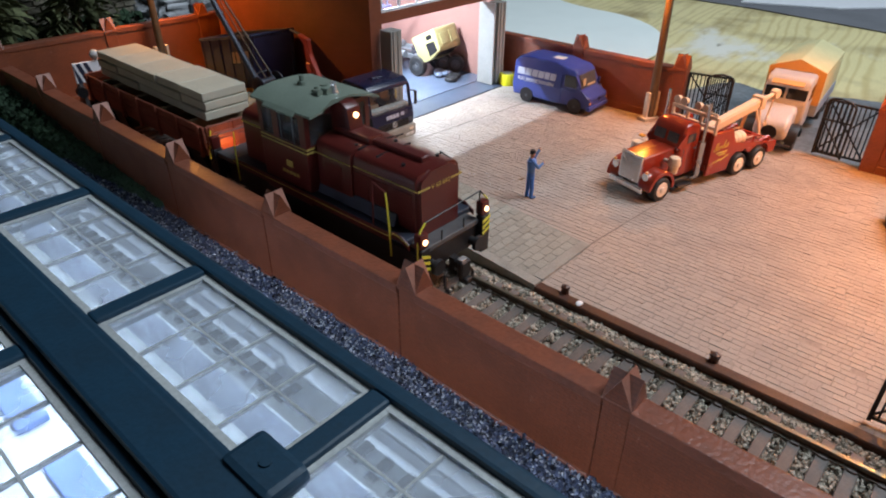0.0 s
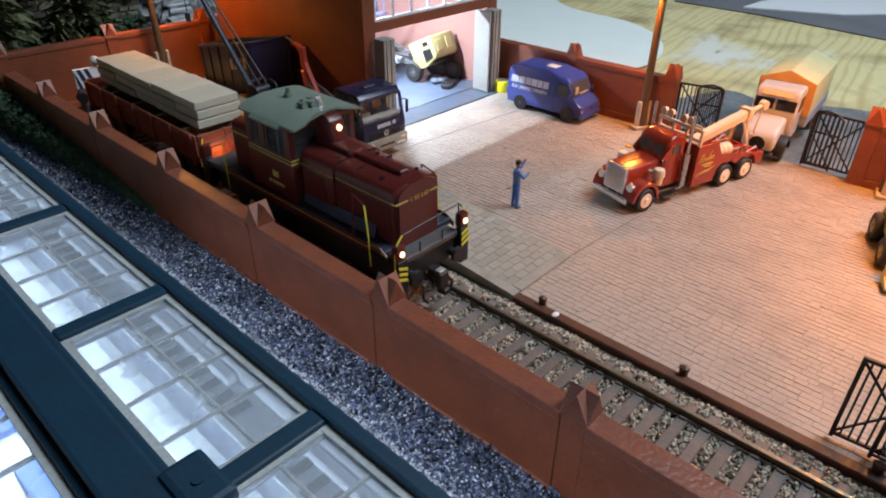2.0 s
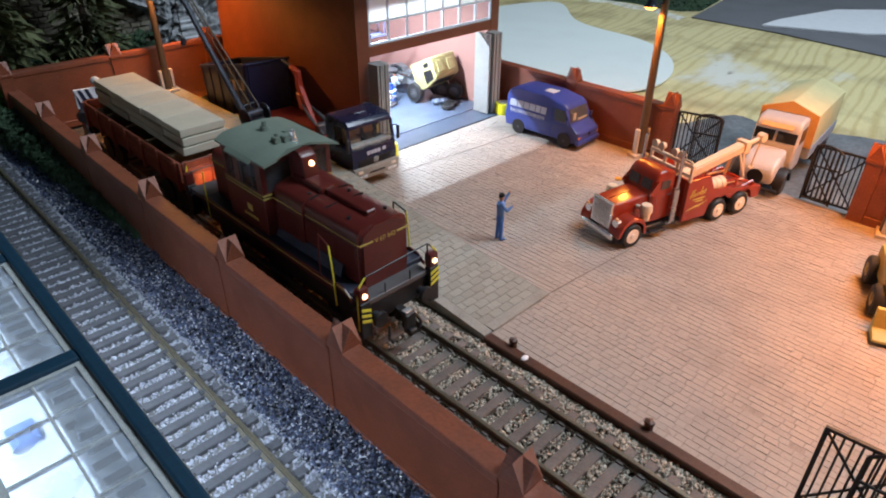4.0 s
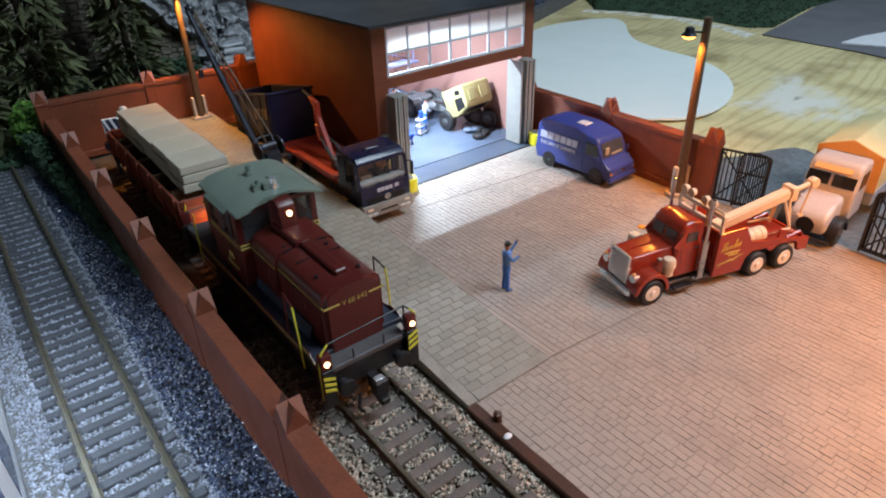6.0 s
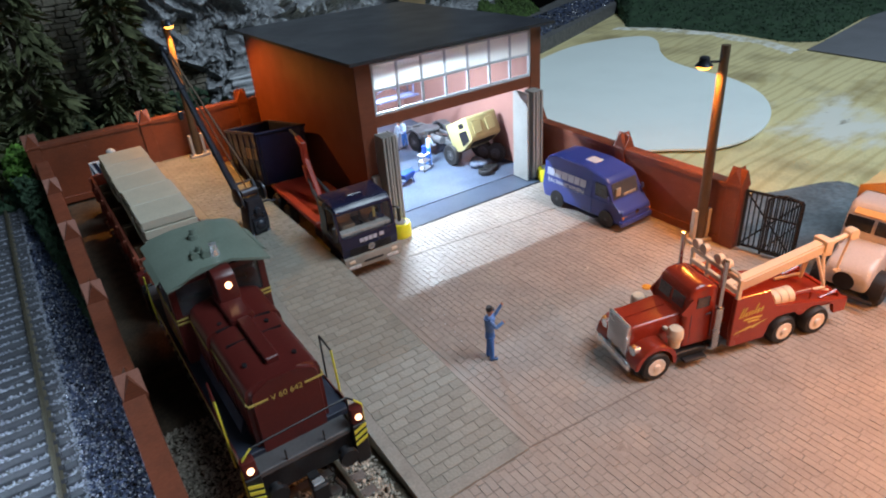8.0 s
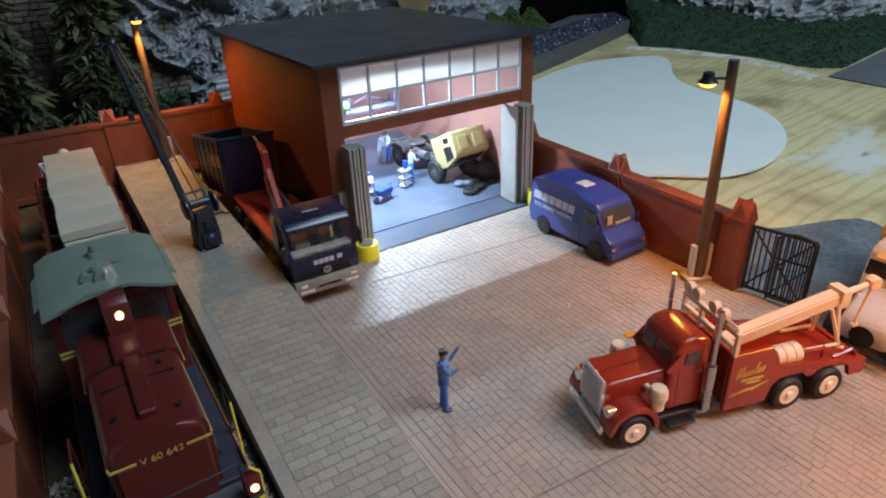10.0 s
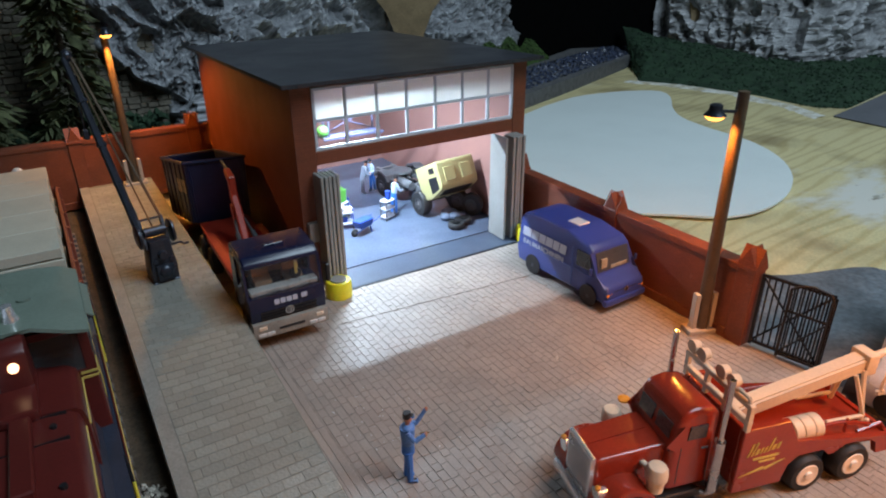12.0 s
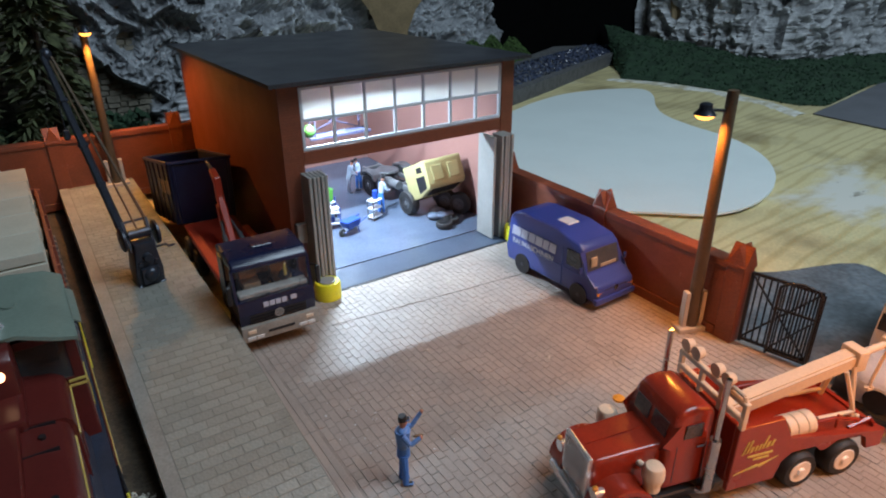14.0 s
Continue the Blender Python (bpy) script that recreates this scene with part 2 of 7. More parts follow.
M_ROAD = material("grey_road_card", (0.15, 0.155, 0.17), 0.7, vary=0.15, size=4)
M_ROOF = material("black_ribbed_roofing", (0.045, 0.047, 0.055), 0.33, vary=0.2, size=1.5, bump=0.1)
M_GFLOOR = material("blue_grey_workshop_floor", (0.100, 0.124, 0.176), 0.22, vary=0.15, size=2.0, other=(0.078, 0.098, 0.142))
M_GSILL = material("blue_grey_threshold", (0.062, 0.08, 0.115), 0.34, vary=0.15, size=1.5)
M_GWALL = material("pink_red_plaster", (0.34, 0.175, 0.145), 0.6, vary=0.08, size=2.0)
M_GREYPL = material("grey_door_plastic", (0.30, 0.30, 0.28), 0.45, vary=0.08)
M_FRAME = material("pale_window_frame", (0.55, 0.58, 0.62), 0.4, vary=0.06)
def milky(name, colour, other=None):
    m = bpy.data.materials.new(name)
    m.use_nodes = True
    n, l = m.node_tree.nodes, m.node_tree.links
    tr, mx = n.new("ShaderNodeBsdfTranslucent"), n.new("ShaderNodeMixShader")
    n["Principled BSDF"].inputs["Base Color"].default_value = tr.inputs["Color"].default_value = (*colour, 1)
    n["Principled BSDF"].inputs["Roughness"].default_value = 0.3
    mx.inputs[0].default_value = 0.82
    if other:
        tc, nz, rm, cm = n.new("ShaderNodeTexCoord"), n.new("ShaderNodeTexNoise"), n.new("ShaderNodeMapRange"), n.new("ShaderNodeMix")
        nz.inputs["Scale"].default_value, nz.inputs["Detail"].default_value = 1 / (0.5 * S), 4.0
        rm.inputs["From Min"].default_value, rm.inputs["From Max"].default_value = 0.36, 0.64
        cm.data_type = "RGBA"
        cm.inputs["A"].default_value, cm.inputs["B"].default_value = (*colour, 1), (*other, 1)
        l.new(tc.outputs["Object"], nz.inputs["Vector"])
        l.new(nz.outputs["Fac"], rm.inputs["Value"])
        l.new(rm.outputs["Result"], cm.inputs["Factor"])
        for sh in (tr.inputs["Color"], n["Principled BSDF"].inputs["Base Color"]):
            l.new(cm.outputs["Result"], sh)
    l.new(n["Principled BSDF"].outputs[0], mx.inputs[1])
    l.new(tr.outputs[0], mx.inputs[2])
    l.new(mx.outputs[0], n["Material Output"].inputs["Surface"])
    return m


M_PANE = milky("milky_pane", (0.93, 0.94, 0.90))
M_CLEAR = glass("clear_pane", (0.10, 0.11, 0.13), 0.05, 0.10)
M_YELLOW = material("bright_yellow_plastic", (0.72, 0.68, 0.02), 0.4, vary=0.06)
M_TEAL = material("dark_teal_plastic", (0.008, 0.034, 0.062), 0.5, vary=0.15)
M_HALLPANE = glass("cloudy_roof_pane", (0.42, 0.46, 0.52), 0.55, 0.38)
M_HALLBAR = material("cream_glazing_bar", (0.40, 0.42, 0.42), 0.5)
M_BLACK = material("black_plastic", (0.012, 0.012, 0.014), 0.45, vary=0.3)
M_GLOW_AMBER = glowing("amber_bulb", (1.0, 0.36, 0.05), 7)
M_GLOW_WARM = glowing("warm_white_bulb", (1.0, 0.55, 0.28), 5)
M_GREYPAINT = material("blue_grey_ground_paint", (0.18, 0.20, 0.215), 0.42, vary=0.4, size=1.6, grain=0.2)


# ---- tools for meshes, in plan units ----
def mesh(name, bm, mats, smooth=False):
    if smooth:
        for f in bm.faces:
            f.smooth = True
    bmesh.ops.recalc_face_normals(bm, faces=bm.faces[:])
    bmesh.ops.scale(bm, vec=(S, S, S), verts=bm.verts[:])
    me = bpy.data.meshes.new(name)
    bm.to_mesh(me)
    bm.free()
    for m in mats if isinstance(mats, (list, tuple)) else [mats]:
        me.materials.append(m)
    if smooth:
        me.set_sharp_from_angle(angle=radians(40))
    return me


def part(name, bm, mat, parent=None, label="", at=(0, 0, 0), turn=(0, 0, 0), smooth=False):
    """Links a bmesh as one mesh object, under a thing or a part when given."""
    ob = new(name, mesh(name, bm, mat, smooth))
    ob.matrix_basis = pose(at[0] * S, at[1] * S, at[2] * S, *turn)
    if parent:
        ob.parent = parent
    if label:
        ob["label"] = label
    return ob


def twin(ob, parent, at=(0, 0, 0), turn=(0, 0, 0), scale=None):
    """Another piece on the same mesh."""
    o = new(ob.name.split(".")[0], ob.data)
    o.matrix_basis = pose(at[0] * S, at[1] * S, at[2] * S, *turn)
    if scale:
        o.scale = scale
    o.parent = parent
    return o


def thing(name, label, category, at=(0, 0, 0), turn=(0, 0, 0), group="", kind=""):
    ob = new(name)
    ob.empty_display_size = 0.005
    ob.matrix_basis = pose(at[0] * S, at[1] * S, at[2] * S, *turn)
    return tagged(ob, label, category, group, kind)


def B():
    return bmesh.new()


def box(bm, x0, x1, y0, y1, z0, z1, bevel=0.0, seg=2, mi=0):
    r = bmesh.ops.create_cube(bm, size=1)
    vs = r["verts"]
    for v in vs:
        v.co = Vector((x0 + (v.co.x + 0.5) * (x1 - x0), y0 + (v.co.y + 0.5) * (y1 - y0), z0 + (v.co.z + 0.5) * (z1 - z0)))
    fs = {f for v in vs for f in v.link_faces}
    if mi:
        for f in fs:
            f.material_index = mi
    if bevel:
        es = {e for v in vs for e in v.link_edges}
        bmesh.ops.bevel(bm, geom=list(es), offset=bevel, segments=seg, affect="EDGES", profile=0.6)
    return bm


def rod(bm, a, b, r, r2=None, seg=10, mi=0):
    a, b = Vector(a), Vector(b)
    d = b - a
    m = Matrix.Translation((a + b) / 2) @ d.to_track_quat("Z", "Y").to_matrix().to_4x4()
    out = bmesh.ops.create_cone(bm, cap_ends=True, segments=seg, radius1=r, radius2=r if r2 is None else r2, depth=d.length, matrix=m)
    if mi:
        for f in {f for v in out["verts"] for f in v.link_faces}:
            f.material_index = mi
    return bm


def wire(bm, pts, r, seg=6):
    for a, b in zip(pts, pts[1:]):
        rod(bm, a, b, r, seg=seg)
    return bm


def ball(bm, c, r, sub=2, squash=(1, 1, 1)):
    bmesh.ops.create_icosphere(bm, subdivisions=sub, radius=r, matrix=Matrix.Translation(c) @ Matrix.Diagonal((*squash, 1)))
    return bm


def prism(bm, poly, axis, c0, c1, bevel=0.0, seg=2):
    """Extrudes a polygon of (a, b): along x it lies in (y, z), along y in (x, z), along z in (x, y)."""
    def co(p, c):
        return {"x": (c, p[0], p[1]), "y": (p[0], c, p[1]), "z": (p[0], p[1], c)}[axis]
    lo, hi = [bm.verts.new(co(p, c0)) for p in poly], [bm.verts.new(co(p, c1)) for p in poly]
    k = len(poly)
    bm.faces.new(lo[::-1])
    bm.faces.new(hi)
    for i in range(k):
        bm.faces.new((lo[i], lo[(i + 1) % k], hi[(i + 1) % k], hi[i]))
    if bevel:
        es = {e for v in lo + hi for e in v.link_edges}
        bmesh.ops.bevel(bm, geom=list(es), offset=bevel, segments=seg, affect="EDGES", profile=0.6)
    return bm


def lathe(bm, profile, centre=(0, 0, 0), axis="z", seg=16):
    """Turns a profile of (radius, height) round an axis."""
    rings = []
    for r, h in profile:
        ring = []
        for i in range(seg):
            a = 2 * math.pi * i / seg
            p = (r * math.cos(a), r * math.sin(a), h)
            p = {"z": p, "x": (p[2], p[0], p[1]), "y": (p[0], p[2], p[1])}[axis]
            ring.append(bm.verts.new(Vector(p) + Vector(centre)))
        rings.append(ring)
    for a, b in zip(rings, rings[1:]):
        for i in range(seg):
            bm.faces.new((a[i], a[(i + 1) % seg], b[(i + 1) % seg], b[i]))
    bm.faces.new(rings[0][::-1])
    bm.faces.new(rings[-1])
    return bm


def raw(name, verts, faces, mat, parent=None, smooth=False):
    """A mesh from computed arrays, in plan units."""
    me = bpy.data.meshes.new(name)
    me.from_pydata((np.asarray(verts) * S).tolist(), [], np.asarray(faces).tolist() if not isinstance(faces, list) else faces)
    me.materials.append(mat)
    me.update()
    if smooth:
        me.shade_smooth()
    ob = new(name, me)
    if parent:
        ob.parent = parent
    return ob


def stones(name, mat, label, spots, sizes, rng, parent=None):
    """Many small angular stones in one mesh: jittered octahedra at the spots."""
    base = np.array([(1, 0, 0), (-1, 0, 0), (0, 1, 0), (0, -1, 0), (0, 0, 1), (0, 0, -1)], float)
    tri = np.array([(0, 2, 4), (2, 1, 4), (1, 3, 4), (3, 0, 4), (2, 0, 5), (1, 2, 5), (3, 1, 5), (0, 3, 5)])
    k = len(spots)
    v = base[None] * rng.uniform(0.55, 1.1, (k, 6, 1)) + rng.normal(0, 0.16, (k, 6, 3))
    a = rng.uniform(0, 6.28, k)
    b = rng.uniform(0, 6.28, k)
    ca, sa, cb, sb = np.cos(a), np.sin(a), np.cos(b), np.sin(b)
    o, z = np.ones(k), np.zeros(k)
    rz = np.stack([ca, -sa, z, sa, ca, z, z, z, o], 1).reshape(k, 3, 3)
    rx = np.stack([o, z, z, z, cb, -sb, z, sb, cb], 1).reshape(k, 3, 3)
    v = np.einsum("kij,knj->kni", rz @ rx, v) * np.asarray(sizes)[:, None, None] + np.asarray(spots)[:, None, :]
    f = tri[None] + (np.arange(k) * 6)[:, None, None]
    ob = raw(name, v.reshape(-1, 3), f.reshape(-1, 3), mat, parent)
    return tagged(ob, label, "gravel", kind="stuff")


def rough_sheet(name, mat, nx, ny, place, parent=None):
    """A grid sheet; place(u, v) gives each point in plan units."""
    vs = [place(i / nx, j / ny) for j in range(ny + 1) for i in range(nx + 1)]
    fs = [(j * (nx + 1) + i, j * (nx + 1) + i + 1, (j + 1) * (nx + 1) + i + 1, (j + 1) * (nx + 1) + i) for j in range(ny) for i in range(nx)]
    return raw(name, vs, fs, mat, parent, smooth=True)


# ---- setting ----
rng = np.random.default_rng(7)
WALL_X, TRACK_X, MAIN_X, FENCE_X, BACK_Y = -9.43, -6.55, -12.45, 11.25, 23.35

# the layout's board, one sheet under everything
bm = B()
box(bm, -69, 129, -59, 94, -1.6, -0.365)
tagged(part("ground", bm, M_PLY), "bare yellowish plywood board with wavy grain under the layout", "ground", kind="structure")
# dark room round the layout
for nm, (x0, x1, y0, y1, z0, z1) in {
    "wall_north": (-70, 130, 95, 97, -70, 110), "wall_south": (-70, 130, -62, -60, -70, 110), "wall_west": (-72, -70, -60, 95, -70, 110),
    "wall_east": (130, 132, -60, 95, -70, 110), "room_floor": (-70, 130, -60, 95, -72, -70), "ceiling": (-70, 130, -60, 95, 110, 112)}.items():
    bm = B()
    box(bm, x0, x1, y0, y1, z0, z1)
    tagged(part(nm, bm, M_ROOM), "plain dark painted room surface", "room", kind="structure")

# yard foundation under the paving, and the loading ramp that rises to a platform
bm = B()
prism(bm, [(-4.35, -24), (11.6, -24), (11.6, 9.0), (-1.55, 9.0), (-1.55, -3.45), (-4.35, -3.45)], "z", -0.34, -0.012)
pavement = tagged(part("pavement", bm, M_JOINT), "grey brick-paved goods yard, warm in the lamplight", "paving", kind="structure")


def ramp_z(y):
    """Height of the ramp's top: up from the yard, then level as a platform."""
    k = min(1.0, max(0.0, (y + 3.45) / 10.5))
    return 0.02 + 0.93 * k


bm = B()
prof = [(-3.45, -0.3), (-3.45, ramp_z(-3.45) - 0.013), (7.05, ramp_z(7.05) - 0.013), (BACK_Y - 0.2, ramp_z(20) - 0.013), (BACK_Y - 0.2, -0.3)]
prism(bm, prof, "x", -4.55, -1.5)
ramp = tagged(part("loading_ramp", bm, M_RAMPJOINT), "grey paved loading ramp rising to a level platform", "ramp", kind="structure")
bm = B()
prof2 = [(-3.47, -0.28), (-3.47, ramp_z(-3.45) + 0.02), (7.05, ramp_z(7.05) + 0.02), (BACK_Y - 0.2, ramp_z(20) + 0.02), (BACK_Y - 0.2, -0.28)]
prism(bm, prof2, "x", -4.62, -4.27)
part("edging", bm, M_KERB, ramp)
bm = B()
box(bm, -14.58, -4.63, -40, 60, -0.36, -0.135)
tagged(part("track_bed", bm, M_EARTH), "dark earthy track bed with ballast", "track bed", kind="structure")


# left brick wall of printed panels and pointed pillars
def pillar(height, w=0.52, d=0.58):
    """A square pillar with four pointed gablets on top, standing on z = 0."""
    b = B()
    box(b, -w / 2, w / 2, -d / 2, d / 2, 0, height - 0.70, 0.02, 1)
    z0, zt = height - 0.70, height
    h = 0.56 * w
    prism(b, [(-h, z0), (h, z0), (h, z0 + 0.1), (0, zt), (-h, z0 + 0.1)], "x", -w / 2 - 0.02, w / 2 + 0.02)
    prism(b, [(-h, z0 + 0.004), (h, z0 + 0.004), (h, z0 + 0.1), (0, zt - 0.01), (-h, z0 + 0.1)], "y", -d / 2 - 0.02, d / 2 + 0.02)
    return b


def panel(length, height, thick=0.40):
    """A wall panel along y from 0 to length with a coping strip and a plinth."""
    b = B()
    box(b, -thick / 2, thick / 2 + 0.07, 0, length, 0, height - 0.22, 0.01, 1)
    box(b, -thick / 2 - 0.05, thick / 2 + 0.11, 0.003, length - 0.003, 0, 0.34, 0.02, 1)
    return b


def wall_run(name, label, start, step, count, height, ptop, turn, base=0.0, tip=None, shift=0.0):
    """Panels and pillars from a start point along a direction; parts under one wall."""
    root = thing(name, label, "wall", (start[0], start[1], base), (0, 0, turn), kind="structure")
    pil = pan = cop = None
    for i in range(count + 1):
        if pil is None:
            pil = part("pillar", pillar(ptop), M_BRICK, root, at=(shift, 0, 0))
            if tip:
                b = B()
                h = 0.30
                for s in (-1, 1):
                    prism(b, [(-h, ptop - 0.61), (0, ptop - 0.02), (0, ptop + 0.012), (-h - 0.012, ptop - 0.59)], "x", s * 0.145 - 0.14, s * 0.145 + 0.14)
                tp = part("pillar_tip", b, tip, pil)
        else:
            q = twin(pil, root, (shift, i * step, 0))
            if tip:
                twin(tp, q)
        if i < count:
            at = (0, i * step + 0.29, 0)
            if pan is None:
                pan = part("panel", panel(step - 0.58, height), M_BRICK, root, at=at)
                b = B()
                box(b, -0.24, 0.31, 0.0015, step - 0.5815, height - 0.24, height, 0.035, 2)
                cop = part("coping", b, M_BRICKTOP, root, at=at)
            else:
                twin(pan, root, at)
                twin(cop, root, at)
    return root


wall_run("wall_left", "red-brown brick boundary wall of printed panels with pointed pillars", (WALL_X, -24.75), 5.40, 9, 2.52, 3.10, 0, -0.15, M_CAP, 0.08)
wall_run("wall_back", "orange-lit red brick wall closing the yard's end", (11.25, BACK_Y), 5.2, 4, 3.2, 3.75, 90, 0.0)
wall_run("wall_right", "red brick yard wall with pointed pillars beside the gate", (FENCE_X, -0.42), 5.4, 4, 2.55, 3.17, 0, 0.0)
wall_run("wall_gate", "red brick yard wall beyond the open gate", (FENCE_X, -19.6), 5.4, 2, 2.55, 3.17, 0, 0.0)

# beam along the yard's track edge, with two iron stubs
bm = B()
box(bm, -4.72, -4.36, -24, -3.5, -0.3, 0.06, 0.03, 1)
beam = tagged(part("kerb_beam", bm, M_BEAM), "rusty brown timber beam edging the paving", "beam", kind="structure")
for y in (-4.35, -8.75, -13.2):
    bm = B()
    rod(bm, (-4.36, y, 0.0), (-4.36, y, 0.20), 0.13, 0.11, 8)
    ball(bm, (-4.36, y, 0.24), 0.135, 1, (1, 1.2, 0.7))
    part("stub", bm, M_BEAM, beam)
bm = B()
ball(bm, (-4.55, -4.95, 0.07), 0.13, 2, (1.0, 0.75, 0.35))
tagged(part("paint_blob", bm, M_WHITE), "small white blob on the brown beam", "blob")


# tracks
def track(name, label, x, z, mat_s, y0, y1, pitch=0.56, half=1.28):
    root = thing(name, label, "railway track", (x, 0, z), kind="structure")
    sl = None
    n = int((y1 - y0) / pitch)
    for i in range(n):
        y = y0 + i * pitch
        if sl is None:
            b = B()
            box(b, -half, half, -0.135, 0.135, -0.42, -0.19, 0.02, 1)
            for s in (-1, 1):
                box(b, s * 0.80 - 0.17, s * 0.80 + 0.17, -0.09, 0.09, -0.20, -0.14, 0.01, 1)
            sl = part("sleeper", b, mat_s, root, at=(0, y, 0))
        else:
            twin(sl, root, (0, y, 0))
    for s in (-1, 1):
        b = B()
        c = s * 0.80
        prof = [(c - 0.12, -0.19), (c + 0.12, -0.19), (c + 0.12, -0.165), (c + 0.036, -0.14), (c + 0.036, -0.06), (c + 0.058, -0.045), (c + 0.058, -0.012), (c - 0.058, -0.012), (c - 0.058, -0.045), (c - 0.036, -0.06), (c - 0.036, -0.14), (c - 0.12, -0.165)]
        prism(b, prof, "y", y0 - 0.3, y1)
        r = part("rail", b, M_RAILSIDE, root)
        b = B()
        prism(b, [(c - 0.057, -0.012), (c + 0.057, -0.012), (c + 0.048, 0.0), (c - 0.048, 0.0)], "y", y0 - 0.3, y1)
        part("rail_head", b, M_RAILTOP, r, "polished steel running surface")
    return root


track("yard_track", "yard siding with dark sleepers and rusty rails", TRACK_X, 0.30, M_SLEEPER, -24, 20.5)
track("main_track", "main line track with dark grey sleepers in pale ballast", MAIN_X, 0.30, M_SLEEPER_G, -24, 58)

def scatter(n, x0, x1, y0, y1, zf, size, jitter=0.03, track_x=None):
    """Spots for stones; along a track they keep off the tops of the sleepers."""
    p = np.stack([rng.uniform(x0, x1, n), rng.uniform(y0, y1, n), np.zeros(n)], 1)
    if track_x is not None:
        away = np.abs((p[:, 1] + 24 + 0.28) % 0.56 - 0.28)
        p = p[(np.abs(p[:, 0] - track_x) > 1.30) | (away > 0.125)]
        n = len(p)
    p[:, 2] = zf(p[:, 0], p[:, 1]) + rng.normal(0, jitter, n)
    return p, rng.uniform(0.6, 1.25, n) * size


p, s = scatter(40000, -14.52, -10.75, -17, 34, lambda x, y: 0.012 - 0.05 * np.clip(np.abs(x + 12.45) - 1.3, 0, 9), 0.055, 0.025, MAIN_X)
stones("ballast", M_BALLAST_W, "grey and white ballast stones of the main line", p, s, rng)
p, s = scatter(30000, -11.05, -9.55, -18, 22, lambda x, y: 0.02 + 0.03 * np.clip(x + 11.2, 0, 2), 0.066, 0.05)
stones("gravel", M_BALLAST_D, "blue-black glittering gravel along the brick wall", p, s, rng)
p, s = scatter(30000, -9.1, -4.75, -18, 3, lambda x, y: 0.04 + 0.03 * np.sin(3 * y) * (np.abs(x + 6.55) > 1.3) - 0.5 * np.clip(x + 5.2, 0, 1), 0.056, 0.025, TRACK_X)
stones("yard_ballast", M_BALLAST, "tan and grey ballast stones of the siding", p, s, rng)
p, s = scatter(9000, -11.3, -9.55, -18, 16, lambda x, y: 0.05 + 0.03 * np.clip(x + 11.2, 0, 2), 0.042, 0.05)
stones("gravel_chips", M_BALLAST_W, "small white chips glittering in the dark gravel", p, s, rng)
bm = B()
box(bm, -14.58, -9.72, -24, 60, -0.13, -0.02)
tagged(part("ballast_bed", bm, M_BED), "dark bed under the main line ballast", "ballast", kind="structure")
bm = B()
box(bm, -9.15, -5.15, -24, 21, -0.13, -0.03)
tagged(part("siding_bed", bm, M_EARTH), "dark brown earth under the siding", "earth", kind="structure")

# card pond and road on the plywood, scenery behind
rim = [(13, 21), (18, 23.8), (24.2, 26.4), (28.2, 28), (32, 28.9), (35.5, 28.5), (38, 27.5), (38.8, 26.3), (37.6, 24.4), (34.9, 21.9), (33.1, 19.6), (32.2, 16.8), (31.6, 13.2), (30, 10.2), (27.6, 7.9), (24.8, 6.4), (22, 5.8), (19.7, 6.2), (18, 7.6), (16, 9.2), (13, 11.5)]


def smooth_loop(pts, k=6):
    out, n = [], len(pts)
    for i in range(n):
        p0, p1, p2, p3 = (Vector(pts[(i + j) % n]) for j in (-1, 0, 1, 2))
        for t in (q / k for q in range(k)):
            out.append(tuple(0.5 * ((2 * p1) + (p2 - p0) * t + (2 * p0 - 5 * p1 + 4 * p2 - p3) * t * t + (3 * p1 - p0 - 3 * p2 + p3) * t ** 3)))
    return out


bm = B()
prism(bm, smooth_loop(rim), "z", -0.20, -0.10)
tagged(part("pond_card", bm, M_PONDSHEET), "pale blue-grey card sheet cut in a curved pond outline", "card sheet", kind="structure")
bm = B()
prism(bm, [(46, 14.7), (42.8, 14.2), (42.4, 6.5), (40.3, -3.7), (38, -14), (60, -24), (118, -14), (118, 17), (58, 16.8)], "z", -0.34, -0.25)
tagged(part("road", bm, M_ROAD), "grey road surface on the bare board", "road", kind="structure")
bm = B()
prism(bm, [(43.6, 8.2), (47, 8.0), (55, 6.0), (60, 1), (51, -3), (46.5, 1)], "z", -0.24, -0.05, 0.05)
tagged(part("plaster_sheet", bm, M_WHITE), "white plaster sheet lying on the board", "sheet", kind="structure")

bm = B()
edge = [(12, -30), (21, -24), (22.5, -9), (21.5, -4.5), (20.2, -2.0), (20.6, 0.2), (17.2, 1.6), (15.2, 3.2), (13.4, 3.6), (12, 3.0)]
prism(bm, smooth_loop(edge, 4), "z", -0.364, -0.352)
tagged(part("painted_strip", bm, M_GREYPAINT), "blue-grey painted strip of board outside the gate", "painted ground", kind="structure")


# ---- garage ----
M_OUT = M_BRICK
M_PIPE = material("dull_white_plastic", (0.55, 0.56, 0.55), 0.4)
GX0, GX1, GY0, GY1 = 1.5, 10.98, 10.02, 22.6


def roof_at(y):
    return 7.08 - 0.022 * (y - 9.6)


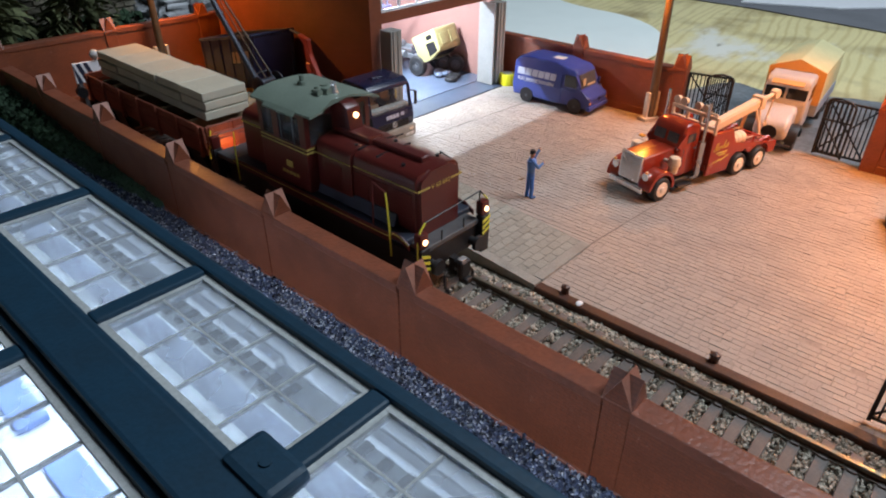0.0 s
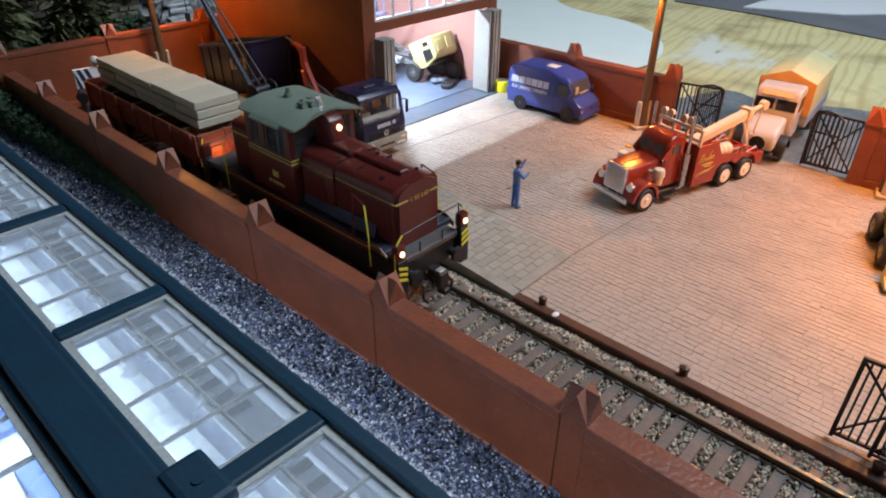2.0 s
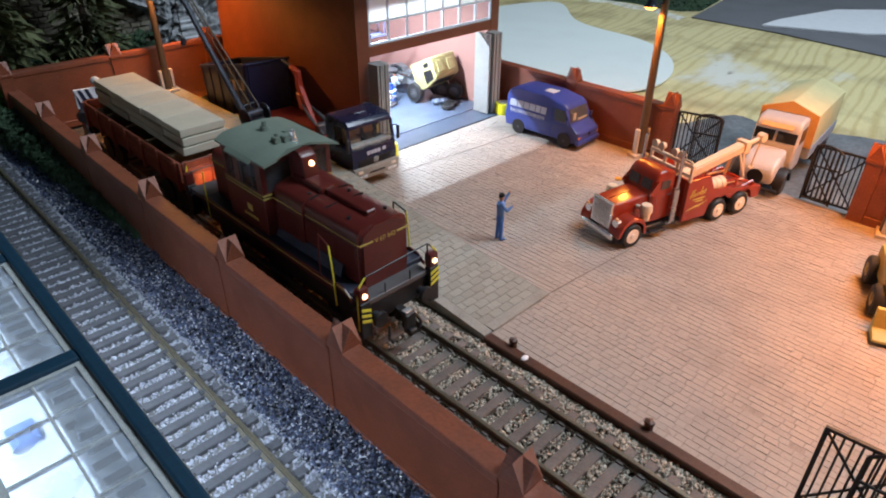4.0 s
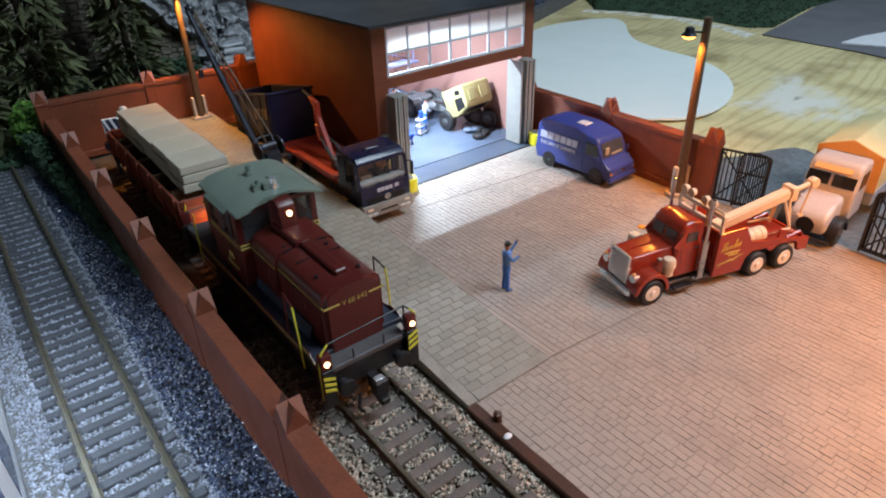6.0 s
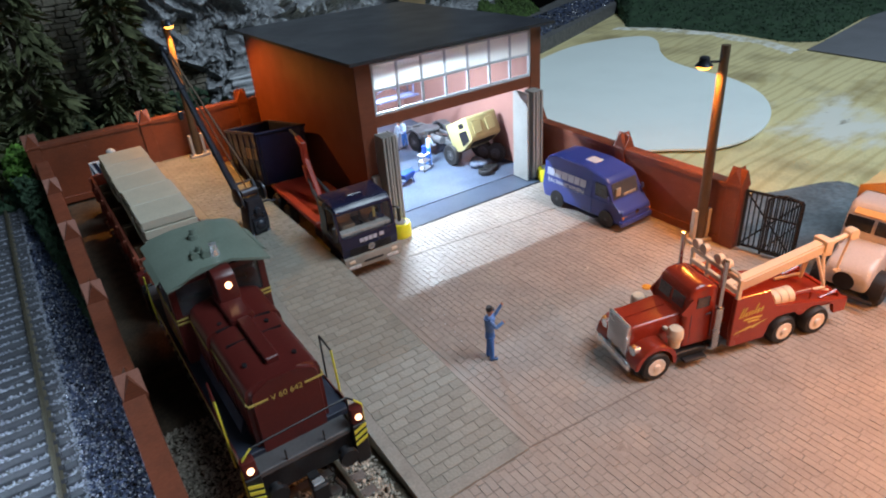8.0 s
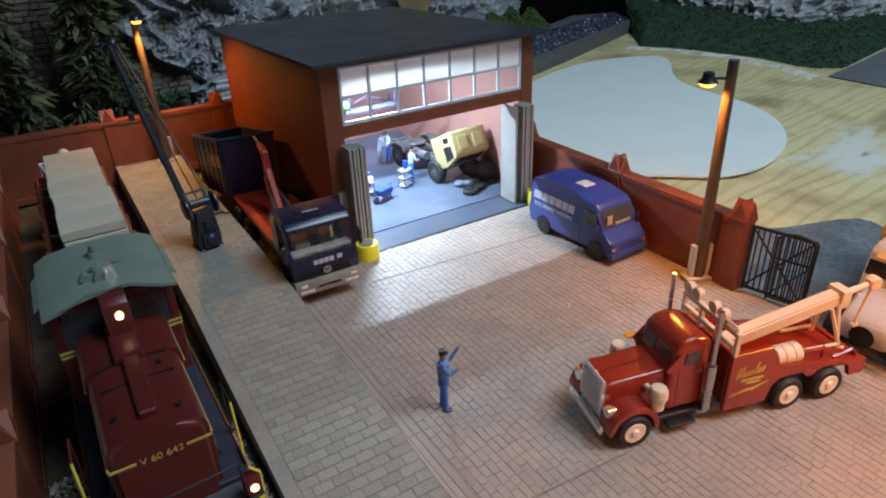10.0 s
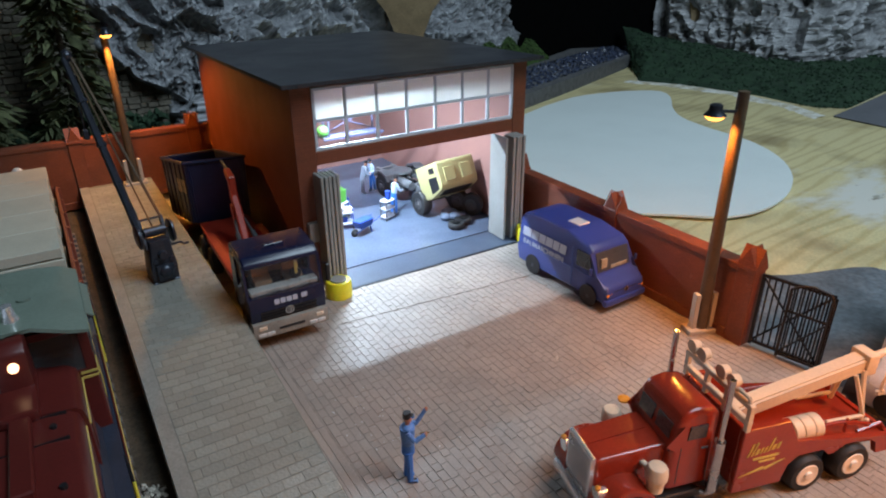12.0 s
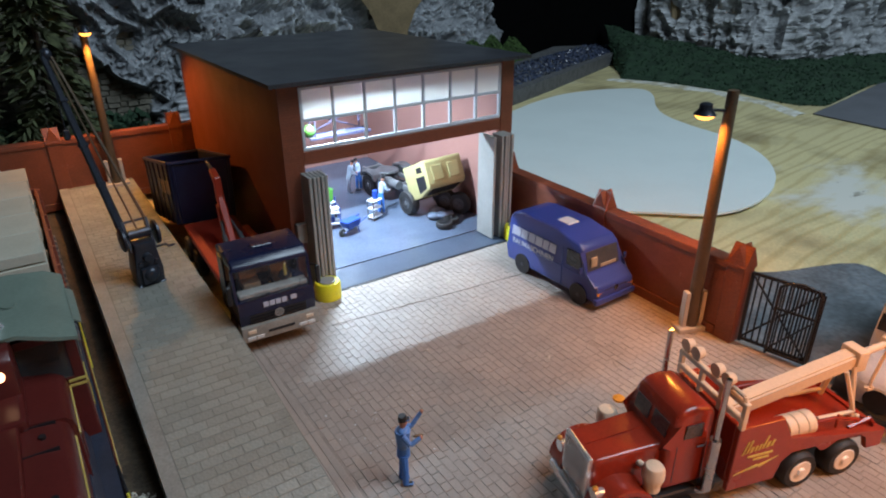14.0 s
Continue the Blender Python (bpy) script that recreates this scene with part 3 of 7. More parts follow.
garage = thing("garage", "red-brown workshop garage with flat black roof and brightly lit interior", "garage")
bm = B()
prism(bm, [(GY0, -0.1), (GY0, roof_at(GY0)), (GY1, roof_at(GY1)), (GY1, -0.1)], "x", GX0, GX0 + 0.22)
part("side_wall", bm, M_OUT, garage)
bm = B()
prism(bm, [(GY0, -0.1), (GY0, roof_at(GY0)), (GY1, roof_at(GY1)), (GY1, -0.1)], "x", GX1 - 0.22, GX1)
part("side_wall", bm, M_OUT, garage)
bm = B()
box(bm, GX0 + 0.22, GX1 - 0.22, GY1 - 0.22, GY1, -0.1, roof_at(GY1))
part("back_wall", bm, M_OUT, garage)
# front: two piers, a lintel beam and a strip over the windows
for x0, x1 in ((GX0 - 0.004, 2.2), (10.4, GX1 + 0.004)):
    bm = B()
    box(bm, x0, x1, GY0 - 0.06, GY0 + 0.2, -0.1, roof_at(GY0) - 0.003, 0.012, 1)
    part("front_pier", bm, M_OUT, garage)
bm = B()
box(bm, 2.203, 10.397, GY0 - 0.04, GY0 + 0.2, 4.38, 4.84, 0.012, 1)
for x in (5.9, 6.85):
    rod(bm, (x, GY0 - 0.06, 4.62), (x, GY0, 4.62), 0.035, seg=8)
part("lintel", bm, M_OUT, garage)
bm = B()
box(bm, 2.203, 10.397, GY0 - 0.02, GY0 + 0.2, 6.96, roof_at(GY0) - 0.003)
part("head_strip", bm, M_OUT, garage)
# plaster inside
bm = B()
box(bm, GX1 - 0.255, GX1 - 0.223, GY0 + 0.21, GY1 - 0.26, 0.0, 6.6)
part("plaster", bm, M_GWALL, garage, "pink-red plastered inner wall")
bm = B()
box(bm, GX0 + 0.223, GX0 + 0.255, GY0 + 0.21, GY1 - 0.26, 0.0, 6.6)
part("plaster", bm, M_GWALL, garage)
bm = B()
box(bm, GX0 + 0.26, GX1 - 0.26, GY1 - 0.25, GY1 - 0.223, 0.0, 6.6)
part("plaster", bm, M_GWALL, garage)
bm = B()
box(bm, GX0 + 0.223, GX1 - 0.223, 10.5, GY1 - 0.223, -0.1, 0.03)
part("workshop_floor", bm, M_GFLOOR, garage, "smooth blue-grey workshop floor")
bm = B()
box(bm, 2.25, 10.35, 8.98, 10.42, -0.1, 0.03, 0.01, 1)
part("threshold", bm, M_GSILL, garage)
bm = B()
box(bm, 2.25, 10.35, 8.90, 8.975, -0.1, 0.012)
box(bm, 2.25, 10.35, 10.425, 10.495, -0.1, 0.0)
part("door_track", bm, M_BLACK, garage)
# roof with a ribbed front edge
bm = B()
prism(bm, [(9.5, roof_at(9.5)), (9.5, roof_at(9.5) + 0.13), (GY1 + 0.3, roof_at(GY1 + 0.3) + 0.13), (GY1 + 0.3, roof_at(GY1 + 0.3))], "x", 1.12, 11.42)
roof = part("roof", bm, M_ROOF, garage, "flat black roof")
bm = B()
for i in range(86):
    x = 1.16 + i * 0.12
    box(bm, x, x + 0.06, 9.47, 9.52, roof_at(9.5) + 0.01, roof_at(9.5) + 0.135)
part("roof_edge", bm, M_ROOF, roof)
# window band: seven by two panes
WX0, WX1, WZ0, WZ1 = 2.22, 10.38, 4.86, 6.94
win = part("window_band", box(box(B(), WX0, WX1, GY0 - 0.03, GY0 + 0.09, WZ0, WZ0 + 0.11, 0.01, 1), WX0, WX1, GY0 - 0.03, GY0 + 0.09, WZ1 - 0.09, WZ1, 0.01, 1), M_FRAME, garage)
step = (WX1 - WX0) / 7
mull = part("mullion", box(B(), -0.045, 0.045, GY0 - 0.035, GY0 + 0.08, WZ0 + 0.11, WZ1 - 0.09), M_FRAME, win, at=(WX0 + 0.045, 0, 0))
for i in range(1, 8):
    twin(mull, win, (WX0 + min(max(i * step, 0.05), 7 * step - 0.045), 0, 0))
WZM = 5.86
trans = part("transom", box(B(), -step / 2 + 0.046, step / 2 - 0.046, GY0 - 0.03, GY0 + 0.07, -0.045, 0.045), M_FRAME, win, at=(WX0 + step / 2, 0, WZM))
pane_u = part("pane", box(B(), -step / 2 + 0.046, step / 2 - 0.046, GY0 + 0.02, GY0 + 0.04, WZM + 0.045, WZ1 - 0.09), M_PANE, win, "milky upper pane", at=(WX0 + step / 2, 0, 0))
pane_l = part("pane", box(B(), -step / 2 + 0.046, step / 2 - 0.046, GY0 + 0.02, GY0 + 0.04, WZ0 + 0.11, WZM - 0.045), M_CLEAR, win, "clear lower pane", at=(WX0 + step / 2, 0, 0))
for i in range(1, 7):
    c = WX0 + step * (i + 0.5)
    twin(trans, win, (c, 0, WZM))
    twin(pane_u, win, (c, 0, 0))
    twin(pane_l, win, (c, 0, 0))
# folded grey doors in front of both jambs
bm = B()
for i in range(5):
    box(bm, 1.96 + i * 0.14, 2.07 + i * 0.14, 9.15 - 0.03 * (i % 2), 9.86, 0.05, 4.22, 0.02, 1)
part("folded_door", bm, M_GREYPL, garage, "grey ribbed folding door pushed aside")
bm = B()
box(bm, 9.62, 9.72, 9.3, 10.35, 0.05, 4.32, 0.02, 1)
part("folded_door", bm, M_GREYPL, garage, "grey open door leaf")
bm = B()
for i in range(4):
    box(bm, 9.98 + i * 0.15, 10.10 + i * 0.15, 9.3 - 0.04 * (i % 2), 9.94, 0.05, 4.32, 0.02, 1)
part("folded_door", bm, M_GREYPL, garage)
bm = B()
box(bm, 1.62, 2.02, 9.72, 9.96, 1.75, 2.45, 0.03)
part("meter_box", bm, M_GREYPL, garage, "small grey wall box")
bm = B()
box(bm, 10.62, 10.9, 9.72, 9.96, 1.85, 2.35, 0.03)
part("meter_box", bm, M_GREYPL, garage)
# tube lamp body under the roof
bm = B()
box(bm, 3.0, 9.6, 13.6, 15.2, 6.42, 6.55, 0.03)
part("tube_lamp", bm, M_FRAME, garage)


def bollard(at, turn):
    r = thing("door_guard", "bright yellow rounded guard at the foot of the garage door", "guard", at, (0, 0, turn), group="door guards")
    b = B()
    lathe(b, [(0.45, 0), (0.45, 0.52), (0.41, 0.60), (0.30, 0.60)], seg=24)
    part("guard_ring", b, M_YELLOW, r, smooth=True)
    b = B()
    lathe(b, [(0.295, 0.56), (0.28, 0.64), (0.1, 0.66)], seg=20)
    part("guard_cap", b, M_GREYPL, r, smooth=True)


bollard((2.13, 8.80, 0), 0)
bollard((10.55, 8.95, 0), 0)


# ---- workshop contents ----
M_BEIGE = material("beige_cab_plastic", (0.40, 0.365, 0.165), 0.4, vary=0.06)
M_DGREY = material("dark_grey_plastic", (0.055, 0.058, 0.065), 0.5, vary=0.2)
M_CHASSIS = material("worn_grey_chassis", (0.16, 0.165, 0.175), 0.4, metal=0.3, vary=0.25, size=0.4)
M_TYRE = material("black_tyre_rubber", (0.018, 0.018, 0.019), 0.65, vary=0.2)
M_BLUEPL = material("royal_blue_plastic", (0.02, 0.06, 0.32), 0.35, vary=0.1)
M_SKIN = material("painted_flesh_tone", (0.45, 0.22, 0.14), 0.6, vary=0.05)
M_WORKBLUE = material("painted_overall_blue", (0.045, 0.17, 0.56), 0.6, vary=0.12)
M_SHIRT = material("painted_mid_blue_shirt", (0.11, 0.24, 0.55), 0.6, vary=0.2, size=0.15)
M_PALEBLUE = material("painted_pale_shirt", (0.40, 0.50, 0.66), 0.6, vary=0.12)
M_GREENPL = material("lime_green_plastic", (0.09, 0.30, 0.04), 0.45)
M_STEEL = material("bright_steel", (0.55, 0.55, 0.56), 0.25, metal=1.0, vary=0.1)
M_DUSTSHEET = material("dark_dust_sheet", (0.10, 0.13, 0.19), 0.7)
M_CLOTH = material("grey_blue_sheet", (0.25, 0.30, 0.38), 0.7)


def wheel(name, r, w, parent, at, axis="x", hub=None, hubmat=None, rim=0.55, seg=20):
    """A tyre with a rounded tread, with its hub as a part."""
    b = B()
    lathe(b, [(r * rim, -w / 2), (r * 0.9, -w / 2), (r, -w * 0.32), (r, w * 0.32), (r * 0.9, w / 2), (r * rim, w / 2)], axis=axis, seg=seg)
    t = part(name, b, M_TYRE, parent, at=at, smooth=True)
    if hubmat:
        b = B()
        lathe(b, [(r * rim, -w * 0.50), (r * rim * 0.94, -w * 0.54), (r * rim * 0.60, -w * 0.50), (r * 0.24, -w * 0.52), (r * 0.20, -w * 0.62), (r * 0.05, -w * 0.64)], axis=axis, seg=seg)
        lathe(b, [(r * rim * 0.9, w * 0.50), (r * rim * 0.55, w * 0.42), (r * 0.2, w * 0.42), (r * 0.17, w * 0.58), (r * 0.05, w * 0.60)], axis=axis, seg=seg)
        part("hub", b, hubmat, t, smooth=True)
    return t


def repair_truck():
    r = thing("lorry_chassis", "dark grey lorry chassis under repair with tilted beige cab", "lorry", (9.1, 14.9, 0.03), (0, 0, 185))
    # local: y is forward
    b = B()
    for s in (-1, 1):
        box(b, s * 0.42 - 0.07, s * 0.42 + 0.07, -3.4, 1.7, 0.72, 0.98, 0.02, 1)
    for y in (-3.2, -1.6, -0.2, 1.2):
        box(b, -0.42, 0.42, y - 0.07, y + 0.07, 0.76, 0.94)
    lathe(b, [(0.25, 1.0), (0.55, 1.0), (0.6, 1.06), (0.55, 1.12), (0.25, 1.12)], (0, -1.9, 0), seg=20)
    part("chassis", b, M_CHASSIS, r)
    b = B()
    rod(b, (0, -1.7, 0.85), (0, 0.3, 1.0), 0.09, seg=10)
    lathe(b, [(0.1, -0.3), (0.28, -0.25), (0.32, 0), (0.28, 0.25), (0.1, 0.3)], (0, -1.9, 0.6), axis="x", seg=14)
    part("drive_shaft", b, M_STEEL, r, smooth=True)
    for s in (-1, 1):
        b = B()
        rod(b, (s * 0.68, -0.9, 0.98), (s * 0.68, 0.1, 0.98), 0.2, seg=14)
        part("air_tank", b, M_CHASSIS, r, "pale grey air tank", smooth=True)
        b = B()
        prism(b, [(-2.55, 0.9), (-2.4, 1.16), (-1.9, 1.28), (-1.4, 1.16), (-1.25, 0.9), (-1.35, 0.9), (-1.5, 1.1), (-1.9, 1.2), (-2.3, 1.1), (-2.45, 0.9)], "x", s * 0.92 - 0.24, s * 0.92 + 0.24)
        part("mudguard", b, M_CHASSIS, r, smooth=True)
    b = B()
    box(b, -0.45, 0.45, 0.3, 1.7, 0.7, 1.45, 0.08)
    for y in (0.5, 0.9, 1.3):
        box(b, -0.5, 0.5, y, y + 0.18, 1.2, 1.6, 0.04, 1)
    rod(b, (-0.3, 1.75, 1.1), (0.3, 1.75, 1.1), 0.3, seg=12)
    part("engine", b, M_STEEL, r, "pale grey engine block")
    b = B()
    rod(b, (-0.9, -1.0, 0.75), (-0.5, -1.0, 0.75), 0.28, seg=14)
    box(b, 0.5, 1.0, -1.5, -0.5, 0.5, 1.0, 0.06)
    part("tank", b, M_DGREY, r, smooth=True)
    for y in (-1.9, 1.2):
        for s in (-1, 1):
            wheel("wheel", 0.56, 0.42, r, (s * 0.92, y, 0.56), hubmat=M_CHASSIS)
    # cab, tipped far forward about its front sill
    k = 0.80
    cab = new("tilted_cab")
    cab.empty_display_size = 0.005
    cab.matrix_basis = pose(0, 1.35 * S, 0.72 * S, -64, 0, 0)
    cab.parent = r

    def sized(b):
        bmesh.ops.scale(b, vec=(k, k, k), verts=b.verts[:])
        return b
    b = B()
    prism(b, [(-1.75, 0.1), (0.05, 0.1), (0.12, 0.8), (0.02, 1.25), (-0.22, 2.1), (-0.42, 2.24), (-1.64, 2.28), (-1.75, 2.2)], "x", -1.22, 1.22, 0.06, 2)
    part("cab_body", sized(b), M_BEIGE, cab, "beige lorry cab tipped forward", smooth=True)
    for s in (-1, 1):
        b = B()
        prism(b, [(-1.0, 1.15), (-0.12, 1.15), (-0.32, 1.95), (-1.0, 1.95)], "x", s * 1.22 - 0.012, s * 1.22 + 0.012)
        prism(b, [(-1.5, 1.35), (-1.2, 1.35), (-1.2, 1.85), (-1.5, 1.85)], "x", s * 1.22 - 0.012, s * 1.22 + 0.012)
        part("side_window", sized(b), M_BLACK, cab)
    b = B()
    prism(b, [(0.03, 1.3), (0.055, 1.3), (-0.16, 2.02), (-0.19, 2.0)], "x", -0.95, 0.95)
    part("windscreen", sized(b), M_BLACK, cab)
    for s in (-1, 1):
        b = B()
        box(b, s * 0.55 - 0.36, s * 0.55 + 0.36, -1.4, -0.6, 2.25, 2.31, 0.03, 1)
        part("roof_panel", sized(b), M_BEIGE, cab)
    b = B()
    box(b, -0.85, 0.85, 0.08, 0.17, 0.35, 0.6, 0.03, 1)
    part("grille", sized(b), M_DGREY, cab)


repair_truck()


def doll(name, label, at, turn, top, legs, pose_arm=0.0, bend=0.0, h=1.95):
    """A small painted figure in one plain mesh: legs, trunk, arms, head with a cap."""
    k = h / 1.95
    b = B()
    for s in (-1, 1):
        rod(b, (s * 0.13, 0.02 + 0.05 * s, 0.06), (s * 0.125, 0.03 * s, 0.45), 0.085, 0.095, 8, mi=1)
        rod(b, (s * 0.125, 0.03 * s, 0.44), (s * 0.10, 0, 0.86), 0.097, 0.125, 8, mi=1)
        box(b, s * 0.13 - 0.075, s * 0.13 + 0.075, -0.2 + 0.05 * s, 0.09 + 0.05 * s, 0.0, 0.09, 0.03, 1, mi=2)
    n0 = len(b.verts)
    rod(b, (0, 0, 0.80), (0, 0, 1.05), 0.19, 0.17, 10, mi=1)
    rod(b, (0, 0, 1.03), (0, 0, 1.50), 0.17, 0.215, 10)
    ball(b, (0, 0, 1.50), 0.205, 2, (1.05, 0.75, 0.45))
    rod(b, (0, 0, 1.5), (0, -0.01, 1.63), 0.065, seg=8, mi=3)
    q = bmesh.ops.create_icosphere(b, subdivisions=2, radius=0.125, matrix=Matrix.Translation((0, -0.02, 1.73)) @ Matrix.Diagonal((0.85, 0.95, 1.15, 1)))
    for f in {f for v in q["verts"] for f in v.link_faces}:
        f.material_index = 3
    lo = len(b.faces)
    rod(b, (0, -0.01, 1.77), (0, 0.0, 1.89), 0.13, 0.115, 10, mi=2)
    box(b, -0.09, 0.09, -0.2, -0.05, 1.78, 1.81, 0.01, 1, mi=2)
    for s in (-1, 1):
        up = pose_arm if s > 0 else pose_arm * 0.35
        elbow = Vector((s * 0.30, -0.16 - 0.1 * up, 1.22 + 0.2 * up))
        hand = Vector((s * 0.24 + 0.12 * up, -0.45 - 0.1 * up, 1.22 + 0.62 * up))
        rod(b, (s * 0.21, 0, 1.47), elbow, 0.075, 0.065, 8)
        rod(b, elbow, hand, 0.062, 0.05, 8)
        q = bmesh.ops.create_icosphere(b, subdivisions=1, radius=0.06, matrix=Matrix.Translation(hand))
        for f in {f for v in q["verts"] for f in v.link_faces}:
            f.material_index = 3
    if bend:
        rot = Matrix.Translation((0, 0, 0.85)) @ Matrix.Rotation(radians(bend), 4, "X") @ Matrix.Translation((0, 0, -0.85))
        for v in b.verts:
            if v.co.z > 0.95:
                v.co = rot @ v.co
    bmesh.ops.scale(b, vec=(k * 0.80, k * 0.80, k), verts=b.verts[:])
    o = part(name, b, [top, legs, M_BLACK, M_SKIN], None, at=at, turn=(0, 0, turn), smooth=True)
    return tagged(o, label, "figurine")


doll("figurine", "painted figurine in blue overalls and dark cap standing on paving", (0, 0, 0.0), 62, M_SHIRT, M_WORKBLUE, 0.85, 0, 1.96)
doll("figurine", "painted mechanic figurine in pale shirt and blue trousers at the chassis", (7.31, 14.45, 0.03), 100, M_PALEBLUE, M_WORKBLUE, 0.1, 12, 1.8)
doll("figurine", "painted mechanic figurine in grey leaning over a lorry wheel", (7.25, 17.6, 0.03), 70, M_CLOTH, M_CLOTH, 0.0, 18, 1.75)
doll("figurine", "painted mechanic figurine in white shirt and blue trousers behind the wheel", (7.85, 17.75, 0.03), -60, M_PALEBLUE, M_WORKBLUE, 0.1, 15, 1.75)


def trolley(at, turn):
    r = thing("tool_trolley", "white and blue tool trolley on the workshop floor", "tool trolley", at, (0, 0, turn))
    b = B()
    for z in (0.12, 0.5, 0.85):
        box(b, -0.3, 0.3, -0.2, 0.2, z, z + 0.07, 0.02, 1)
    part("shelf", b, M_FRAME, r)
    b = B()
    for x in (-0.27, 0.27):
        for y in (-0.17, 0.17):
            rod(b, (x, y, 0.0), (x, y, 0.92), 0.025, seg=6)
    part("frame", b, M_DGREY, r)
    b = B()
    rod(b, (0.05, 0, 0.92), (0.05, 0, 1.3), 0.13, seg=12)
    part("canister", b, M_BLUEPL, r, smooth=True)


trolley((6.75, 14.0, 0.03), 20)


def barrow(at, turn):
    r = thing("wheelbarrow", "small blue wheelbarrow on the workshop floor", "wheelbarrow", at, (0, 0, turn))
    b = B()
    prism(b, [(-0.32, 0.32), (0.28, 0.28), (0.42, 0.62), (-0.45, 0.62)], "x", -0.24, 0.24, 0.03, 1)
    part("tray", b, M_BLUEPL, r)
    b = B()
    for s in (-1, 1):
        wire(b, [(s * 0.12, 0.5, 0.16), (s * 0.2, 0.1, 0.3), (s * 0.24, -0.8, 0.55)], 0.03)
        rod(b, (s * 0.2, -0.25, 0.3), (s * 0.22, -0.3, 0.0), 0.03, seg=6)
    part("handles", b, M_BLUEPL, r)
    wheel("wheel", 0.17, 0.1, r, (0, 0.5, 0.17), hubmat=M_DGREY, seg=14)


barrow((5.15, 13.2, 0.03), 110)


def tyre_pile(at, n, turn):
    r = thing("tyre_pile", "black lorry tyres lying on the workshop floor", "tyres", at, (0, 0, turn))
    for i in range(n):
        wheel("tyre", 0.36, 0.24, r, (i * 0.58, 0.12 * (i % 2), 0.12), axis="z", hubmat=M_DGREY)
    return r


tyre_pile((8.75, 11.5, 0.03), 2, 15)
r = thing("spare_wheel", "dark lorry wheel leaning by the tilted cab", "wheel", (10.2, 12.4, 0.03), (0, 0, 30))
wheel("tyre", 0.5, 0.34, r, (0, 0, 0.5), hubmat=M_DGREY)
wheel("tyre", 0.5, 0.34, r, (0.1, 0.75, 0.5), hubmat=M_DGREY)
bm = B()
for i in range(9):
    a = i * 0.7
    ball(bm, (0.30 * math.cos(a) * (i % 3) * 0.6, 0.34 * math.sin(a), 0.10 + 0.03 * (i % 4)), 0.26, 2, (1.2, 1.0, 0.6))
tagged(part("dust_sheet", bm, M_DUSTSHEET, at=(9.2, 12.6, 0.05), smooth=True), "crumpled dark blue-grey dust sheet heap on the floor", "sheet")


def hanging_shelf(at):
    """A steel shelf hung from the roof: hangers, beams, a cross brace, goods on it."""
    r = thing("hanging_shelf", "pale lavender steel shelf hung under the roof with green can", "shelf", at)
    L, W = 2.4, 0.6
    for x in (0.1, L - 0.1):
        for y in (0.03, W - 0.03):
            b = B()
            box(b, x - 0.03, x + 0.03, y - 0.03, y + 0.03, 0.0, 2.92)
            part("hanger", b, M_LAVENDER, r)
    for z in (0.0, 0.95):
        for y in (0.0, W):
            b = B()
            box(b, -0.15, L + 0.15, y - 0.03, y + 0.03, z - 0.06, z + 0.06, 0.01, 1)
            part("beam", b, M_LAVENDER, r)
    b = B()
    box(b, -0.1, L, 0.031, W - 0.031, -0.02, 0.02)
    part("shelf", b, M_LAVENDER, r)
    for a, c in ((0.05, 0.9), (0.9, 0.05)):
        b = B()
        rod(b, (0.1, W + 0.045, a), (L - 0.1, W + 0.045, c), 0.03, seg=6)
        part("brace", b, M_LAVENDER, r)
    b = B()
    ball(b, (-0.08, 0.2, 0.30), 0.26, 2, (1, 1, 0.95))
    part("can", b, M_GREENPL, r, "lime green round can", smooth=True)


M_LAVENDER = material("dim_lavender_steel", (0.06, 0.06, 0.11), 0.4, vary=0.08)
hanging_shelf((4.25, 14.1, 4.0))
def stores_cart(at, turn, kind, label, top):
    """A little wheeled cart with a heap of goods: kind names the goods."""
    r = thing("workshop_cart", label, "cart", at, (0, 0, turn), group="workshop carts")
    b = B()
    box(b, -0.36, 0.36, -0.26, 0.26, 0.22, 0.28, 0.015, 1)
    box(b, -0.36, 0.36, -0.26, 0.26, 0.70, 0.76, 0.015, 1)
    part("shelf", b, M_FRAME, r)
    for x in (-0.33, 0.33):
        for y in (-0.23, 0.23):
            b = B()
            rod(b, (x, y, 0.1), (x, y, 0.95), 0.028, seg=6)
            part("post", b, M_BLUEPL, r)
            b = B()
            lathe(b, [(0.05, -0.03), (0.07, -0.02), (0.07, 0.02), (0.05, 0.03)], (x, y, 0.07), axis="x", seg=10)
            part("caster", b, M_TYRE, r)
    b = B()
    if kind == "bin":
        prism(b, [(-0.22, 0.765), (0.22, 0.765), (0.30, 1.35), (-0.30, 1.35)], "y", -0.22, 0.22, 0.03, 1)
        ball(b, (0, 0, 1.35), 0.26, 2, (1.05, 0.8, 0.5))
    else:
        box(b, -0.28, 0.02, -0.2, 0.2, 0.765, 1.0, 0.04, 1)
        box(b, 0.06, 0.32, -0.18, 0.12, 0.765, 0.92, 0.03, 1)
    part("load", b, top, r, smooth=True)
    b = B()
    box(b, -0.25, 0.1, -0.18, 0.18, 0.285, 0.55, 0.03, 1)
    part("box", b, M_BLUEPL, r)


stores_cart((5.0, 15.25, 0.03), 20, "bin", "blue workshop cart with lime green bin on top", M_GREENPL)
stores_cart((4.75, 14.15, 0.03), -15, "boxes", "white workshop cart with pale and blue boxes", M_WHITE)


